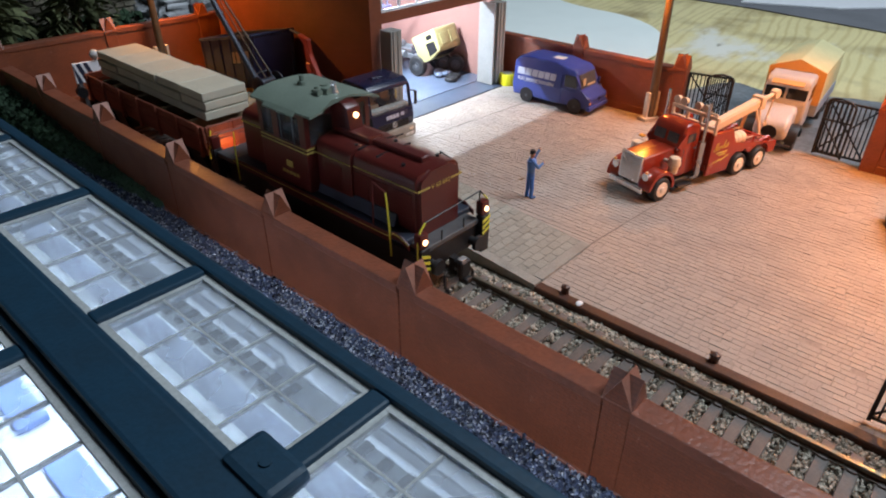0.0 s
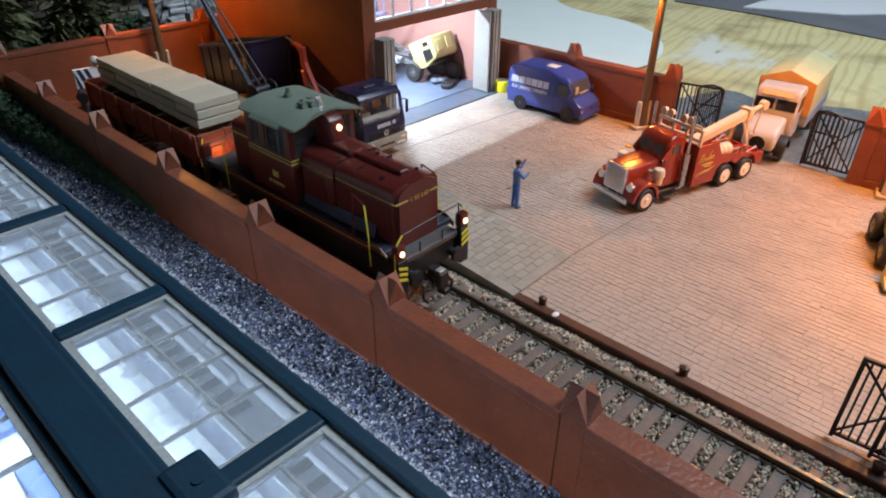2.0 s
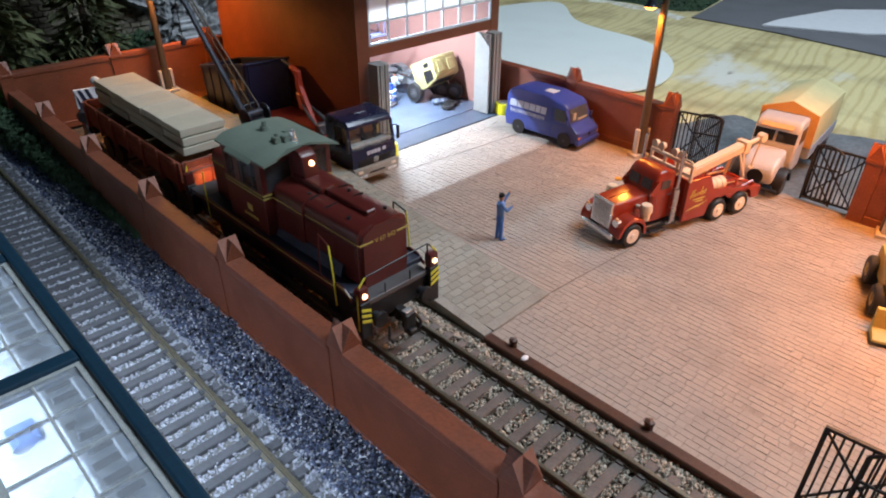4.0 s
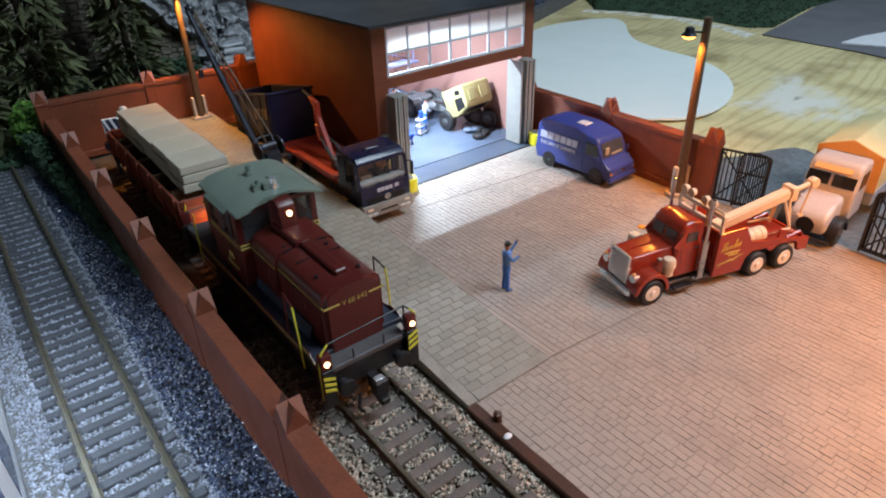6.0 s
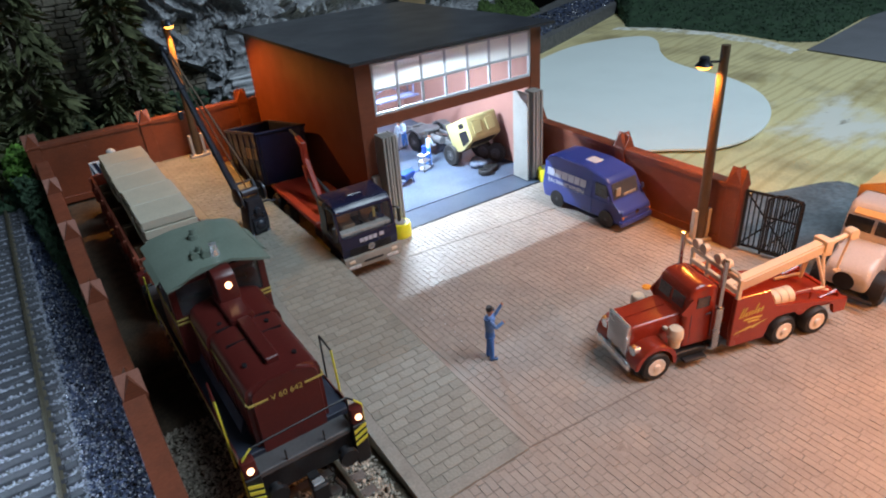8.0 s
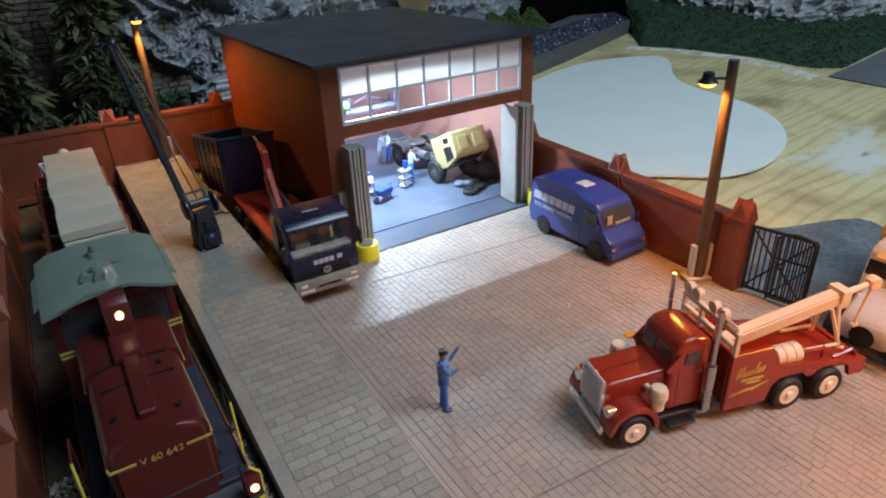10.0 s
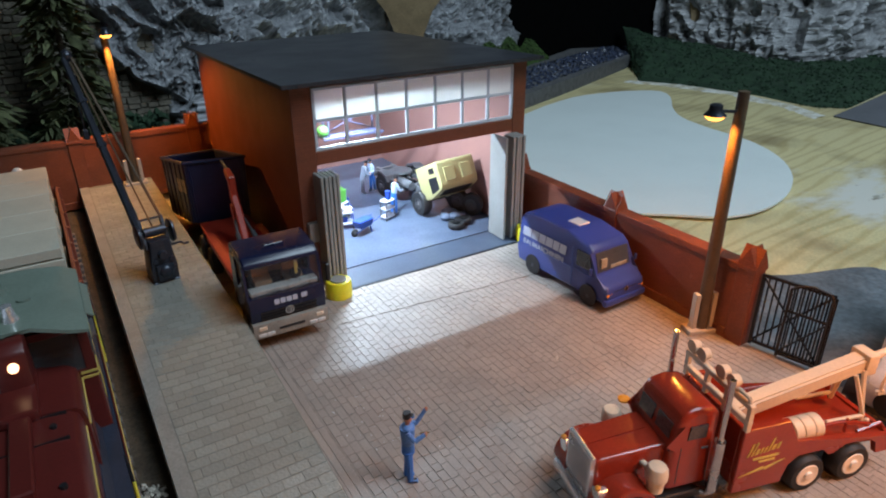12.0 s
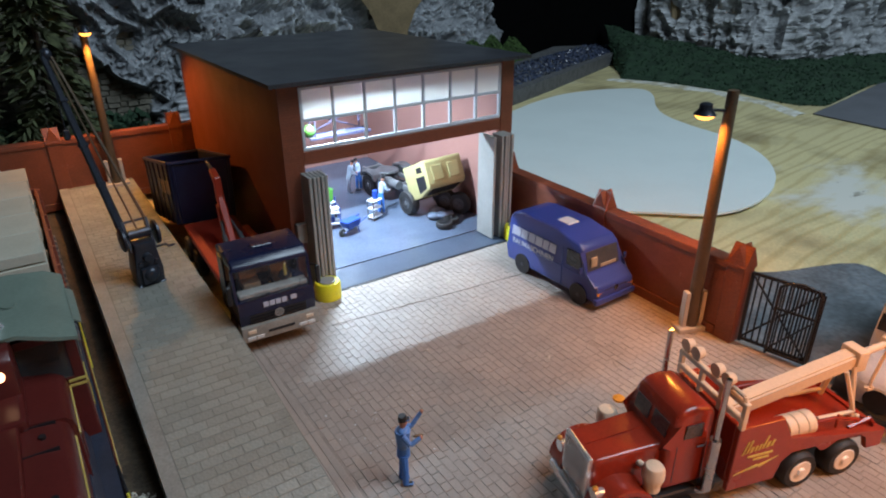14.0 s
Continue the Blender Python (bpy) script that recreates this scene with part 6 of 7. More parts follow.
        rod(b, (0, -0.06, 1.2), (0.13 * math.cos(a), -0.06, 1.2 + 0.13 * math.sin(a)), 0.02, seg=5)
    part("emblem", b, M_STEEL, cab)
    marks(cab, M_PRINT, [(-0.42 + k * 0.185, -0.42 + k * 0.185 + 0.15, 1.46, 1.62) for k in range(4)] + [(0.40, 0.58, 1.48, 1.63)], ("y", -0.03), "sign_bars")
    b = B()
    box(b, -0.3, 0.3, 0.9, 1.15, 2.95, 3.0, 0.02, 1)
    part("roof_hatch", b, M_NAVY, cab)
    b = B()
    box(b, -w - 0.02, w + 0.02, -0.14, 0.25, 0.48, 0.98, 0.05)
    bp = part("front_bumper", b, M_BUMPER, r, "warm grey bumper", smooth=True)
    b = B()
    box(b, -0.4, 0.4, -0.155, -0.13, 0.66, 0.74)
    part("slot", b, M_BLACK, bp)
    for s in (-1, 1):
        for x, z in ((0.88, 0.82), (0.92, 0.60), (0.66, 0.60)):
            b = B()
            box(b, s * x - 0.12, s * x + 0.12, -0.165, -0.12, z - 0.06, z + 0.06, 0.015, 1)
            part("headlight", b, M_PIPE if z < 0.7 else M_CREAM, bp)
    b = B()
    for s in (-1, 1):
        box(b, s * 0.42 - 0.09, s * 0.42 + 0.09, 1.0, 9.0, 0.75, 1.05)
    box(b, -0.9, 0.9, 2.3, 3.4, 0.55, 1.1, 0.05, 1)
    part("chassis", b, M_BLACK, r)
    b = B()
    box(b, -0.95, 0.95, 2.5, 8.2, 1.06, 1.22, 0.03, 1)
    box(b, -1.05, -0.75, 2.6, 6.4, 1.2, 1.45, 0.03, 1)
    box(b, 0.75, 1.05, 2.6, 6.4, 1.2, 1.45, 0.03, 1)
    part("subframe", b, M_ARMRED, r, "orange-red lifting frame")
    b = B()
    prism(b, [(4.35, 1.3), (4.65, 1.3), (5.72, 2.95), (5.66, 3.55), (6.15, 3.78), (6.15, 3.92), (5.46, 3.76), (5.44, 3.1)], "x", -0.12, 0.12, 0.04, 1)
    part("hook_arm", b, M_ARMRED, r, "orange-red hook arm")
    b = B()
    prism(b, [(5.05, 2.0), (5.5, 2.0), (5.72, 2.72), (5.35, 2.72)], "x", -0.17, 0.17, 0.03, 1)
    part("arm_sleeve", b, M_ARMRED, r)
    b = B()
    box(b, -0.42, 0.42, 3.55, 3.95, 1.23, 1.75, 0.04, 1)
    part("pump_box", b, M_DGREY, r, "dark grey hydraulic box")
    b = B()
    wire(b, [(0, 6.1, 3.86), (0, 6.55, 3.92), (0, 6.85, 3.98)], 0.06, 8)
    part("hook", b, M_DGREY, r, "dark steel lifting hook")
    b = B()
    for s in (-1, 1):
        rod(b, (s * 0.36, 3.3, 1.35), (s * 0.26, 4.6, 1.95), 0.085, seg=10)
        rod(b, (s * 0.26, 4.6, 1.95), (s * 0.16, 5.2, 2.25), 0.05, seg=10)
    part("hydraulic_ram", b, M_DGREY, r)
    for y in (1.0, 6.0, 7.4):
        for s in (-1, 1):
            wheel("wheel", 0.52, 0.36, r, (s * 0.92, y, 0.52), hubmat=M_DGREY, seg=18)


hooklift()
cont = thing("skip_container", "open navy waste container standing behind the lorry", "container", (0, 0, 0))
M_CONT = material("navy_container_paint", (0.014, 0.018, 0.055), 0.35, vary=0.2, size=0.9)
TOP = [(-1.12, 15.45, 3.58), (1.10, 15.1, 3.58), (1.06, 19.9, 2.66), (-1.24, 20.0, 2.66)]
LOW = [(-1.10, 15.5, 1.09), (1.06, 15.2, 1.09), (1.02, 19.8, 0.12), (-1.22, 19.9, 0.12)]
TOP, LOW = [Vector(v) for v in TOP], [Vector(v) for v in LOW]
MID = Vector((-0.05, 17.5, 0))
for k in range(4):
    a, b2, c, d = TOP[k], TOP[(k + 1) % 4], LOW[k], LOW[(k + 1) % 4]
    bm = B()
    out = [bm.verts.new(v) for v in (c, d, b2, a)]
    inn = [bm.verts.new((MID.x + (v.co.x - MID.x) * 0.93, MID.y + (v.co.y - MID.y) * 0.965, v.co.z)) for v in out]
    bm.faces.new(out)
    bm.faces.new(inn[::-1])
    for i in range(4):
        bm.faces.new((out[i], inn[i], inn[(i + 1) % 4], out[(i + 1) % 4]))
    sd = part("side_panel", bm, M_CONT, cont)
    bm = B()
    rod(bm, a, b2, 0.075, seg=8)
    part("rim", bm, M_CONT, sd)
    ribs = (0.06, 0.94) if k == 0 else (0.03, 0.2, 0.4, 0.6, 0.8, 0.97)
    for q in ribs:
        bm = B()
        rod(bm, c.lerp(d, q), a.lerp(b2, q), 0.055, seg=6)
        part("rib", bm, M_CONT, sd)
    if k == 3:
        bm = B()
        for i in range(4):
            f0, f1 = 0.60 + i * 0.09, 0.665 + i * 0.09
            quad = [bm.verts.new(c.lerp(d, f).lerp(a.lerp(b2, f), h) + Vector((-0.03, 0, 0))) for f, h in ((f0, 0.5), (f1, 0.5), (f1, 0.72), (f0, 0.72))]
            bm.faces.new(quad)
        bmesh.ops.solidify(bm, geom=bm.faces[:], thickness=0.02)
        part("sign_bars", bm, M_CREAM, sd)
bm = B()
lo = [bm.verts.new(v) for v in LOW]
hi = [bm.verts.new(v + Vector((0, 0, 0.1))) for v in LOW]
bm.faces.new(lo[::-1])
bm.faces.new(hi)
for i in range(4):
    bm.faces.new((lo[i], lo[(i + 1) % 4], hi[(i + 1) % 4], hi[i]))
part("base", bm, M_CONT, cont)
for x in (-1.0, 0.9):
    bm = B()
    rod(bm, (x - 0.1, 19.75, 0.1), (x + 0.1, 19.75, 0.1), 0.1, seg=12)
    part("roller", bm, M_DGREY, cont)


# ---- old lorry at the gate ----
def old_lorry():
    # local: front at x = 0, rear to plus x, across y
    r = thing("old_lorry", "ivory bonneted lorry with ochre and pale yellow tarpaulin", "lorry", (10.7, -6.0, 0), (0, 0, 5))
    r.scale = (1.07, 1.07, 1.07)
    b = B()
    prism(b, [(-0.1, 0.5), (-0.14, 1.0), (0.10, 1.28), (0.7, 1.48), (1.35, 1.64), (1.35, 0.5)], "y", 0.36, 1.64, 0.24, 5)
    part("bonnet", b, M_OLDWHITE, r, smooth=True)
    b = B()
    lathe(b, [(0.30, -0.02), (0.27, 0.03)], (-0.13, 1.0, 0.80), axis="x", seg=20)
    part("grille", b, M_BLACK, r)
    for s, y0, y1 in ((-1, 0.0, 0.45), (1, 1.55, 2.0)):
        b = B()
        arc = [(0.62 + 0.62 * math.cos(a), 0.46 + 0.60 * math.sin(a)) for a in [radians(k) for k in range(-5, 186, 14)]]
        inn = [(0.62 + 0.52 * math.cos(a), 0.46 + 0.50 * math.sin(a)) for a in [radians(k) for k in range(-5, 186, 14)]][::-1]
        prism(b, arc + inn, "y", y0, y1, 0.04, 2)
        part("mudguard", b, M_BLACK, r, smooth=True)
        wheel("wheel", 0.46, 0.3, r, (0.62, (y0 + y1) / 2, 0.46), axis="y", hubmat=M_DGREY)
    b = B()
    prism(b, [(1.3, 0.55), (1.3, 1.66), (1.52, 2.42), (1.75, 2.62), (2.55, 2.66), (2.7, 2.5), (2.7, 0.55)], "y", 0.14, 1.86, 0.2, 4)
    cab = part("cab", b, M_OLDWHITE, r, smooth=True)
    b = B()
    for y in (0.58, 1.42):
        prism(b, [(1.345, 1.80), (1.47, 2.20), (1.44, 2.21), (1.31, 1.81)], "y", y - 0.37, y + 0.37)
    for y in (0.135, 1.865):
        prism(b, [(1.62, 1.75), (1.72, 2.3), (2.4, 2.3), (2.4, 1.75)], "y", y - 0.012, y + 0.012)
    part("cab_window", b, M_WINBLACK, cab)
    b = B()
    prism(b, [(1.40, 2.42), (1.22, 2.36), (1.22, 2.40), (1.42, 2.52)], "y", 0.4, 1.6)
    part("sun_visor", b, M_TAN, cab)
    b = B()
    box(b, -0.26, -0.16, 0.1, 1.9, 0.34, 0.46, 0.03, 1)
    part("front_bumper", b, M_BLACK, r)
    b = B()
    box(b, 1.4, 7.2, 0.6, 1.4, 0.5, 0.7)
    part("chassis", b, M_BLACK, r)
    b = B()
    box(b, 2.85, 7.3, -0.1, 2.1, 0.78, 1.3, 0.03, 1)
    part("load_bed", b, M_CLOTH, r)
    b = B()
    sec = [(-0.08, 1.28), (-0.08, 2.62), (1.0, 3.02), (2.08, 2.62), (2.08, 1.28)]
    prism(b, sec, "x", 2.86, 7.28, 0.06, 2)
    part("tarpaulin", b, M_PALETARP, r, "pale yellow tarpaulin cover", smooth=True)
    b = B()
    prism(b, [(-0.10, 1.28), (-0.10, 2.64), (1.0, 3.045), (2.10, 2.64), (2.10, 1.28)], "x", 2.80, 2.87)
    part("tarpaulin_front", b, M_TAN, r, "ochre front of the tarpaulin")
    for x in (5.2, 6.4):
        for y in (0.15, 1.85):
            wheel("wheel", 0.46, 0.4, r, (x, y, 0.46), axis="y", hubmat=M_DGREY)


old_lorry()


# ---- yellow loader at the yard's near corner ----
ld = thing("wheel_loader", "yellow and black wheel loader standing in the yard", "loader", (4.95, -12.0, 0), (0, 0, 20))
bm = B()
box(bm, 0.0, 2.6, -0.7, 0.7, 0.55, 1.35, 0.1)
part("body", bm, M_LINE, ld, smooth=True)
bm = B()
box(bm, 0.9, 1.9, -0.55, 0.55, 1.36, 2.3, 0.08)
part("cab", bm, M_WINBLACK, ld)
for x in (0.35, 2.2):
    for y in (-0.75, 0.75):
        wheel("wheel", 0.5, 0.36, ld, (x, y, 0.5), axis="y", hubmat=M_LINE)
bm = B()
prism(bm, [(-1.5, 0.1), (-0.75, 0.05), (-0.7, 0.9), (-0.85, 0.9), (-0.95, 0.3), (-1.5, 0.2)], "y", -0.95, 0.95, 0.02, 1)
part("bucket", bm, M_LINE, ld)
for y in (-0.45, 0.45):
    bm = B()
    prism(bm, [(0.5, 1.2), (-0.8, 0.55), (-0.8, 0.4), (0.55, 1.0)], "y", y - 0.07, y + 0.07, 0.02, 1)
    part("lift_arm", bm, M_LINE, ld)


# ---- crane, lamps, gates ----
M_CRANE = material("black_blue_crane_metal", (0.045, 0.05, 0.065), 0.35, metal=0.5, vary=0.25)
M_POST = material("brown_lamp_post", (0.10, 0.065, 0.035), 0.55, vary=0.2)
M_CONCRETE = material("pale_concrete_foot", (0.48, 0.42, 0.35), 0.7, vary=0.1)


def yard_crane():
    r = thing("yard_crane", "small black hand-cranked loading crane on the platform", "crane", (-3.0, 11.55, 0.95), (0, 0, 8))
    b = B()
    prism(b, [(-0.42, 0), (0.42, 0), (0.42, 0.5), (0.32, 1.5), (-0.32, 1.5), (-0.42, 0.5)], "y", -0.36, 0.36, 0.06)
    box(b, -0.3, 0.3, -0.52, -0.3, 0.1, 0.65, 0.08)
    ped = part("pedestal", b, M_CRANE, r, smooth=True)
    b = B()
    ball(b, (0, -0.46, 0.42), 0.26, 2, (1, 0.7, 1))
    rod(b, (0, -0.3, 1.0), (0, -0.52, 1.0), 0.17, 0.13, 14)
    rod(b, (-0.25, -0.34, 0.8), (-0.25, -0.44, 0.8), 0.07, seg=10)
    rod(b, (0.25, -0.34, 0.8), (0.25, -0.44, 0.8), 0.07, seg=10)
    part("gear_housing", b, M_CRANE, ped, smooth=True)
    b = B()
    box(b, -0.44, 0.44, -0.42, 0.42, -0.01, 0.06, 0.03, 1)
    part("base_plate", b, M_CRANE, ped)
    for s in (-1, 1):
        b = B()
        lathe(b, [(0.1, -0.05), (0.36, -0.05), (0.40, -0.03), (0.40, 0.03), (0.36, 0.05), (0.1, 0.05)], (s * 0.52, 0.02, 1.62), axis="x", seg=22)
        part("gear_wheel", b, M_CRANE, r, smooth=True)
        b = B()
        prism(b, [(-0.2, 1.2), (0.25, 1.2), (0.45, 2.1), (0.25, 2.1)], "x", s * 0.36 - 0.04, s * 0.36 + 0.04)
        part("cheek", b, M_CRANE, r)
    b = B()
    lathe(b, [(0.17, -0.33), (0.17, 0.33)], (0, 0.05, 1.7), axis="x", seg=14)
    rod(b, (-0.6, 0.05, 1.7), (0.6, 0.05, 1.7), 0.05)
    rod(b, (-0.38, 0.33, 2.05), (0.38, 0.33, 2.05), 0.04)
    part("winch", b, M_CRANE, r, "dark steel winch drum", smooth=True)
    b = B()
    wire(b, [(0.4, -0.1, 1.15), (0.72, -0.1, 1.15), (0.78, -0.2, 1.1), (0.95, -0.2, 1.1)], 0.04)
    part("crank", b, M_CRANE, r)
    # jib of two straps with lacing
    tip = Vector((-0.72, 3.0, 6.95))
    f1, f2 = Vector((-0.36, 0.2, 1.75)), Vector((0.36, 0.2, 1.75))
    b = B()
    rod(b, (-0.40, 0.2, 1.7), tip + Vector((-0.10, 0, 0)), 0.15, 0.10, 8)
    for k in (0.28, 0.5, 0.75):
        p = Vector((-0.40, 0.2, 1.7)).lerp(tip + Vector((-0.10, 0, 0)), k)
        q = Vector((-0.40, 0.2, 1.7)).lerp(tip + Vector((-0.10, 0, 0)), k + 0.02)
        rod(b, p, q, 0.16, seg=8)
    lathe(b, [(0.2, -0.06), (0.22, 0), (0.2, 0.06)], tip + Vector((0, 0.05, 0.05)), axis="x", seg=14)
    box(b, tip.x - 0.14, tip.x + 0.14, tip.y - 0.1, tip.y + 0.2, tip.z - 0.15, tip.z + 0.2, 0.04, 1)
    part("jib", b, M_CRANE, r, "dark steel crane jib", smooth=True)
    b = B()
    rod(b, (0.36, 0.25, 2.0), tip + Vector((0.1, -0.1, 0)), 0.045, seg=6)
    rod(b, (0.0, 0.1, 1.8), tip + Vector((0.02, -0.2, -0.1)), 0.03, seg=5)
    part("stay_rope", b, M_POST, r)
    b = B()
    hk = tip + Vector((0.05, 0.35, 0))
    rod(b, hk, hk + Vector((0, 0, -2.4)), 0.02, seg=5)
    box(b, hk.x - 0.09, hk.x + 0.09, hk.y - 0.09, hk.y + 0.09, hk.z - 2.75, hk.z - 2.4, 0.03, 1)
    part("hoist_hook", b, M_CRANE, r)


yard_crane()


def street_lamp(at, turn, label, top=7.45, lean=(0, 0)):
    r = thing("street_lamp", label, "street lamp", at, (lean[0], lean[1], turn), group="yard street lamps")
    b = B()
    box(b, -0.55, 0.42, -0.28, 0.28, 0, 0.16, 0.02, 1)
    ft = part("foot_plate", b, M_CONCRETE, r, "pale concrete foot plate")
    for x in (-0.33, 0.24):
        b = B()
        box(b, x - 0.075, x + 0.075, -0.12, 0.12, 0.15, 1.35, 0.02, 1)
        part("foot_stake", b, M_CONCRETE, r)
    b = B()
    rod(b, (-0.04, 0, 0.1), (-0.04, 0, top), 0.20, 0.155, 12)
    part("post", b, M_POST, r, "brown wooden post", smooth=True)
    b = B()
    wire(b, [(-0.04, 0, top - 0.55), (-0.55, 0, top - 0.5), (-0.72, 0, top - 0.5)], 0.045)
    lathe(b, [(0.1, top - 0.28), (0.17, top - 0.32), (0.18, top - 0.46), (0.30, top - 0.60), (0.27, top - 0.60), (0.15, top - 0.46)], (-0.80, 0, 0), seg=16)
    part("shade", b, M_CRANE, r, smooth=True)
    b = B()
    lathe(b, [(0.25, top - 0.585), (0.25, top - 0.65), (0.16, top - 0.72)], (-0.80, 0, 0), seg=16)
    part("bulb", b, M_GLOW_AMBER, r, "glowing amber bulb", smooth=True)


street_lamp((10.78, 0.52, 0), -20, "tall brown street lamp with amber light beside the yard wall", 7.45)
street_lamp((10.75, -9.95, 0), 12, "tall brown street lamp with amber light beyond the gate", 7.45)
street_lamp((3.4, -13.55, 0), -12, "tall brown street lamp with amber light beside the loader", 7.45)


def platform_lamp():
    r = thing("street_lamp", "tall brown street lamp with amber light on the platform", "street lamp", (-2.25, 22.4, 0.95), group="yard street lamps")
    b = B()
    box(b, -0.5, 0.5, -0.3, 0.3, 0, 0.14, 0.02, 1)
    part("foot_plate", b, M_CONCRETE, r)
    for x in (-0.3, 0.3):
        b = B()
        box(b, x - 0.075, x + 0.075, -0.12, 0.12, 0.13, 1.2, 0.02, 1)
        part("foot_stake", b, M_CONCRETE, r)
    b = B()
    rod(b, (0, 0, 0.1), (0, 0, 7.0), 0.19, 0.15, 12)
    part("post", b, M_POST, r, smooth=True)
    b = B()
    wire(b, [(0, 0, 6.85), (0.05, -0.45, 6.9)], 0.04)
    lathe(b, [(0.08, 7.1), (0.14, 7.06), (0.15, 6.94), (0.27, 6.80), (0.24, 6.80)], (0.05, -0.5, 0), seg=16)
    part("shade", b, M_CRANE, r, smooth=True)
    b = B()
    lathe(b, [(0.22, 6.81), (0.22, 6.74), (0.13, 6.67)], (0.05, -0.5, 0), seg=16)
    part("bulb", b, M_GLOW_AMBER, r, "glowing amber bulb", smooth=True)


platform_lamp()


def gate_leaf(at, turn, label, flip=1):
    """A black iron leaf from its hinge along x, with a taller arched panel at the free end."""
    r = thing("iron_gate", label, "gate", at, (0, 0, turn), group="yard gate leaves")
    L, H = 1.92, 2.35
    b = B()
    for z in (0.16, H):
        box(b, 0, L, -0.04, 0.04, z, z + 0.08)
    for x in (0.0, L - 0.09):
        box(b, x, x + 0.09, -0.05, 0.05, 0.1, H + 0.06)
    part("gate_frame", b, M_BLACK, r)
    bar = None
    for k in range(11):
        x = 0.2 + k * 0.175
        if bar is None:
            bb = B()
            rod(bb, (0, 0, 0.2), (0, 0, H), 0.027, seg=6)
            bar = part("gate_bar", bb, M_BLACK, r, at=(x, 0, 0))
        else:
            twin(bar, r, (x, 0, 0))
    b = B()
    rod(b, (0.05, -0.03, H), (L - 0.05, -0.03, 0.22), 0.035, seg=6)
    rod(b, (0.05, 0.03, 0.22), (L - 0.05, 0.03, H), 0.035, seg=6)
    part("brace", b, M_BLACK, r)
    y = -0.16 * flip
    b = B()
    wire(b, [(0.85, y, 0.1), (0.85, y, H - 0.05), (1.1, y, H + 0.14), (1.45, y, H + 0.2), (1.8, y, H + 0.14), (L, y, H - 0.05), (L, y, 0.1)], 0.045)
    for x in (0.85, L):
        rod(b, (x, y, H - 0.3), (x, 0, H - 0.3), 0.03)
        rod(b, (x, y, 0.4), (x, 0, 0.4), 0.03)
    arch = part("arched_frame", b, M_BLACK, r)
    for z in (0.2, 1.62):
        b = B()
        rod(b, (0.85, y, z), (L, y, z), 0.04)
        part("cross_rail", b, M_BLACK, arch)
    b = B()
    rod(b, (0.85, y, 0.25), (L, y, 1.6), 0.03)
    part("brace", b, M_BLACK, arch)
    ab = None
    for k in range(6):
        x = 1.0 + k * 0.18
        if ab is None:
            b = B()
            rod(b, (0, y, 0.2), (0, y, H + 0.1), 0.027, seg=6)
            ab = part("gate_bar", b, M_BLACK, arch, at=(x, 0, 0))
        else:
            twin(ab, arch, (x, 0, 0))


gate_leaf((11.28, -0.78, 0), -77, "black iron gate leaf with arched panel, standing open", 1)
gate_leaf((11.5, -8.55, 0), 88, "black iron gate leaf with arched panel, standing open", -1)
gate_leaf((-4.0, -12.1, 0), -86, "black iron gate leaf at the yard's near end", 1)


# ---- glazed hall beside the main line ----
hall = thing("glazed_hall", "low hall with dark teal frame and cloudy skylights", "hall", (0, 0, 0))
HZ = 5.9
ys = [6.69 - 3.71 * k for k in range(9)]
for x0, x1 in ((-14.72, -14.50), (-17.06, -16.25), (-19.8, -18.6)):
    bm = B()
    box(bm, x0, x1, ys[-1] - 4.2, ys[0] + 0.5, HZ - 0.28, HZ + 0.06, 0.05, 2)
    rb = part("roof_beam", bm, M_TEAL, hall)
    if x0 < -17 and x0 > -18:
        bm = B()
        box(bm, -16.95, -16.38, ys[-1] - 4.2, ys[0] + 0.5, HZ + 0.05, HZ + 0.20, 0.05, 2)
        part("ridge_cap", bm, M_TEAL, rb)
cross = None
for y in ys:
    for x0, x1 in ((-16.25, -14.72), (-18.6, -17.06)):
        bm = B()
        box(bm, 0.003, x1 - x0 - 0.003, 0.085, 0.375, HZ - 0.26, HZ + 0.035, 0.04, 2)
        part("cross_beam", bm, M_TEAL, hall, at=(x0, y, 0))
for k, y in enumerate(ys):
    if k == 4:
        bm = B()
        box(bm, -16.45, -15.95, y - 0.15, y + 0.6, HZ + 0.04, HZ + 0.26, 0.08)
        rod(bm, (-16.2, y + 0.2, HZ + 0.24), (-16.2, y + 0.2, HZ + 0.28), 0.06)
        part("roof_block", bm, M_TEAL, hall)
    if k != 3:
        continue
    bm = B()
    rod(bm, (-16.66, y + 0.55, HZ + 0.05), (-16.66, y + 0.55, HZ + 0.12), 0.16, 0.14, seg=18)
    part("roof_plug", bm, M_TEAL, hall, smooth=True)
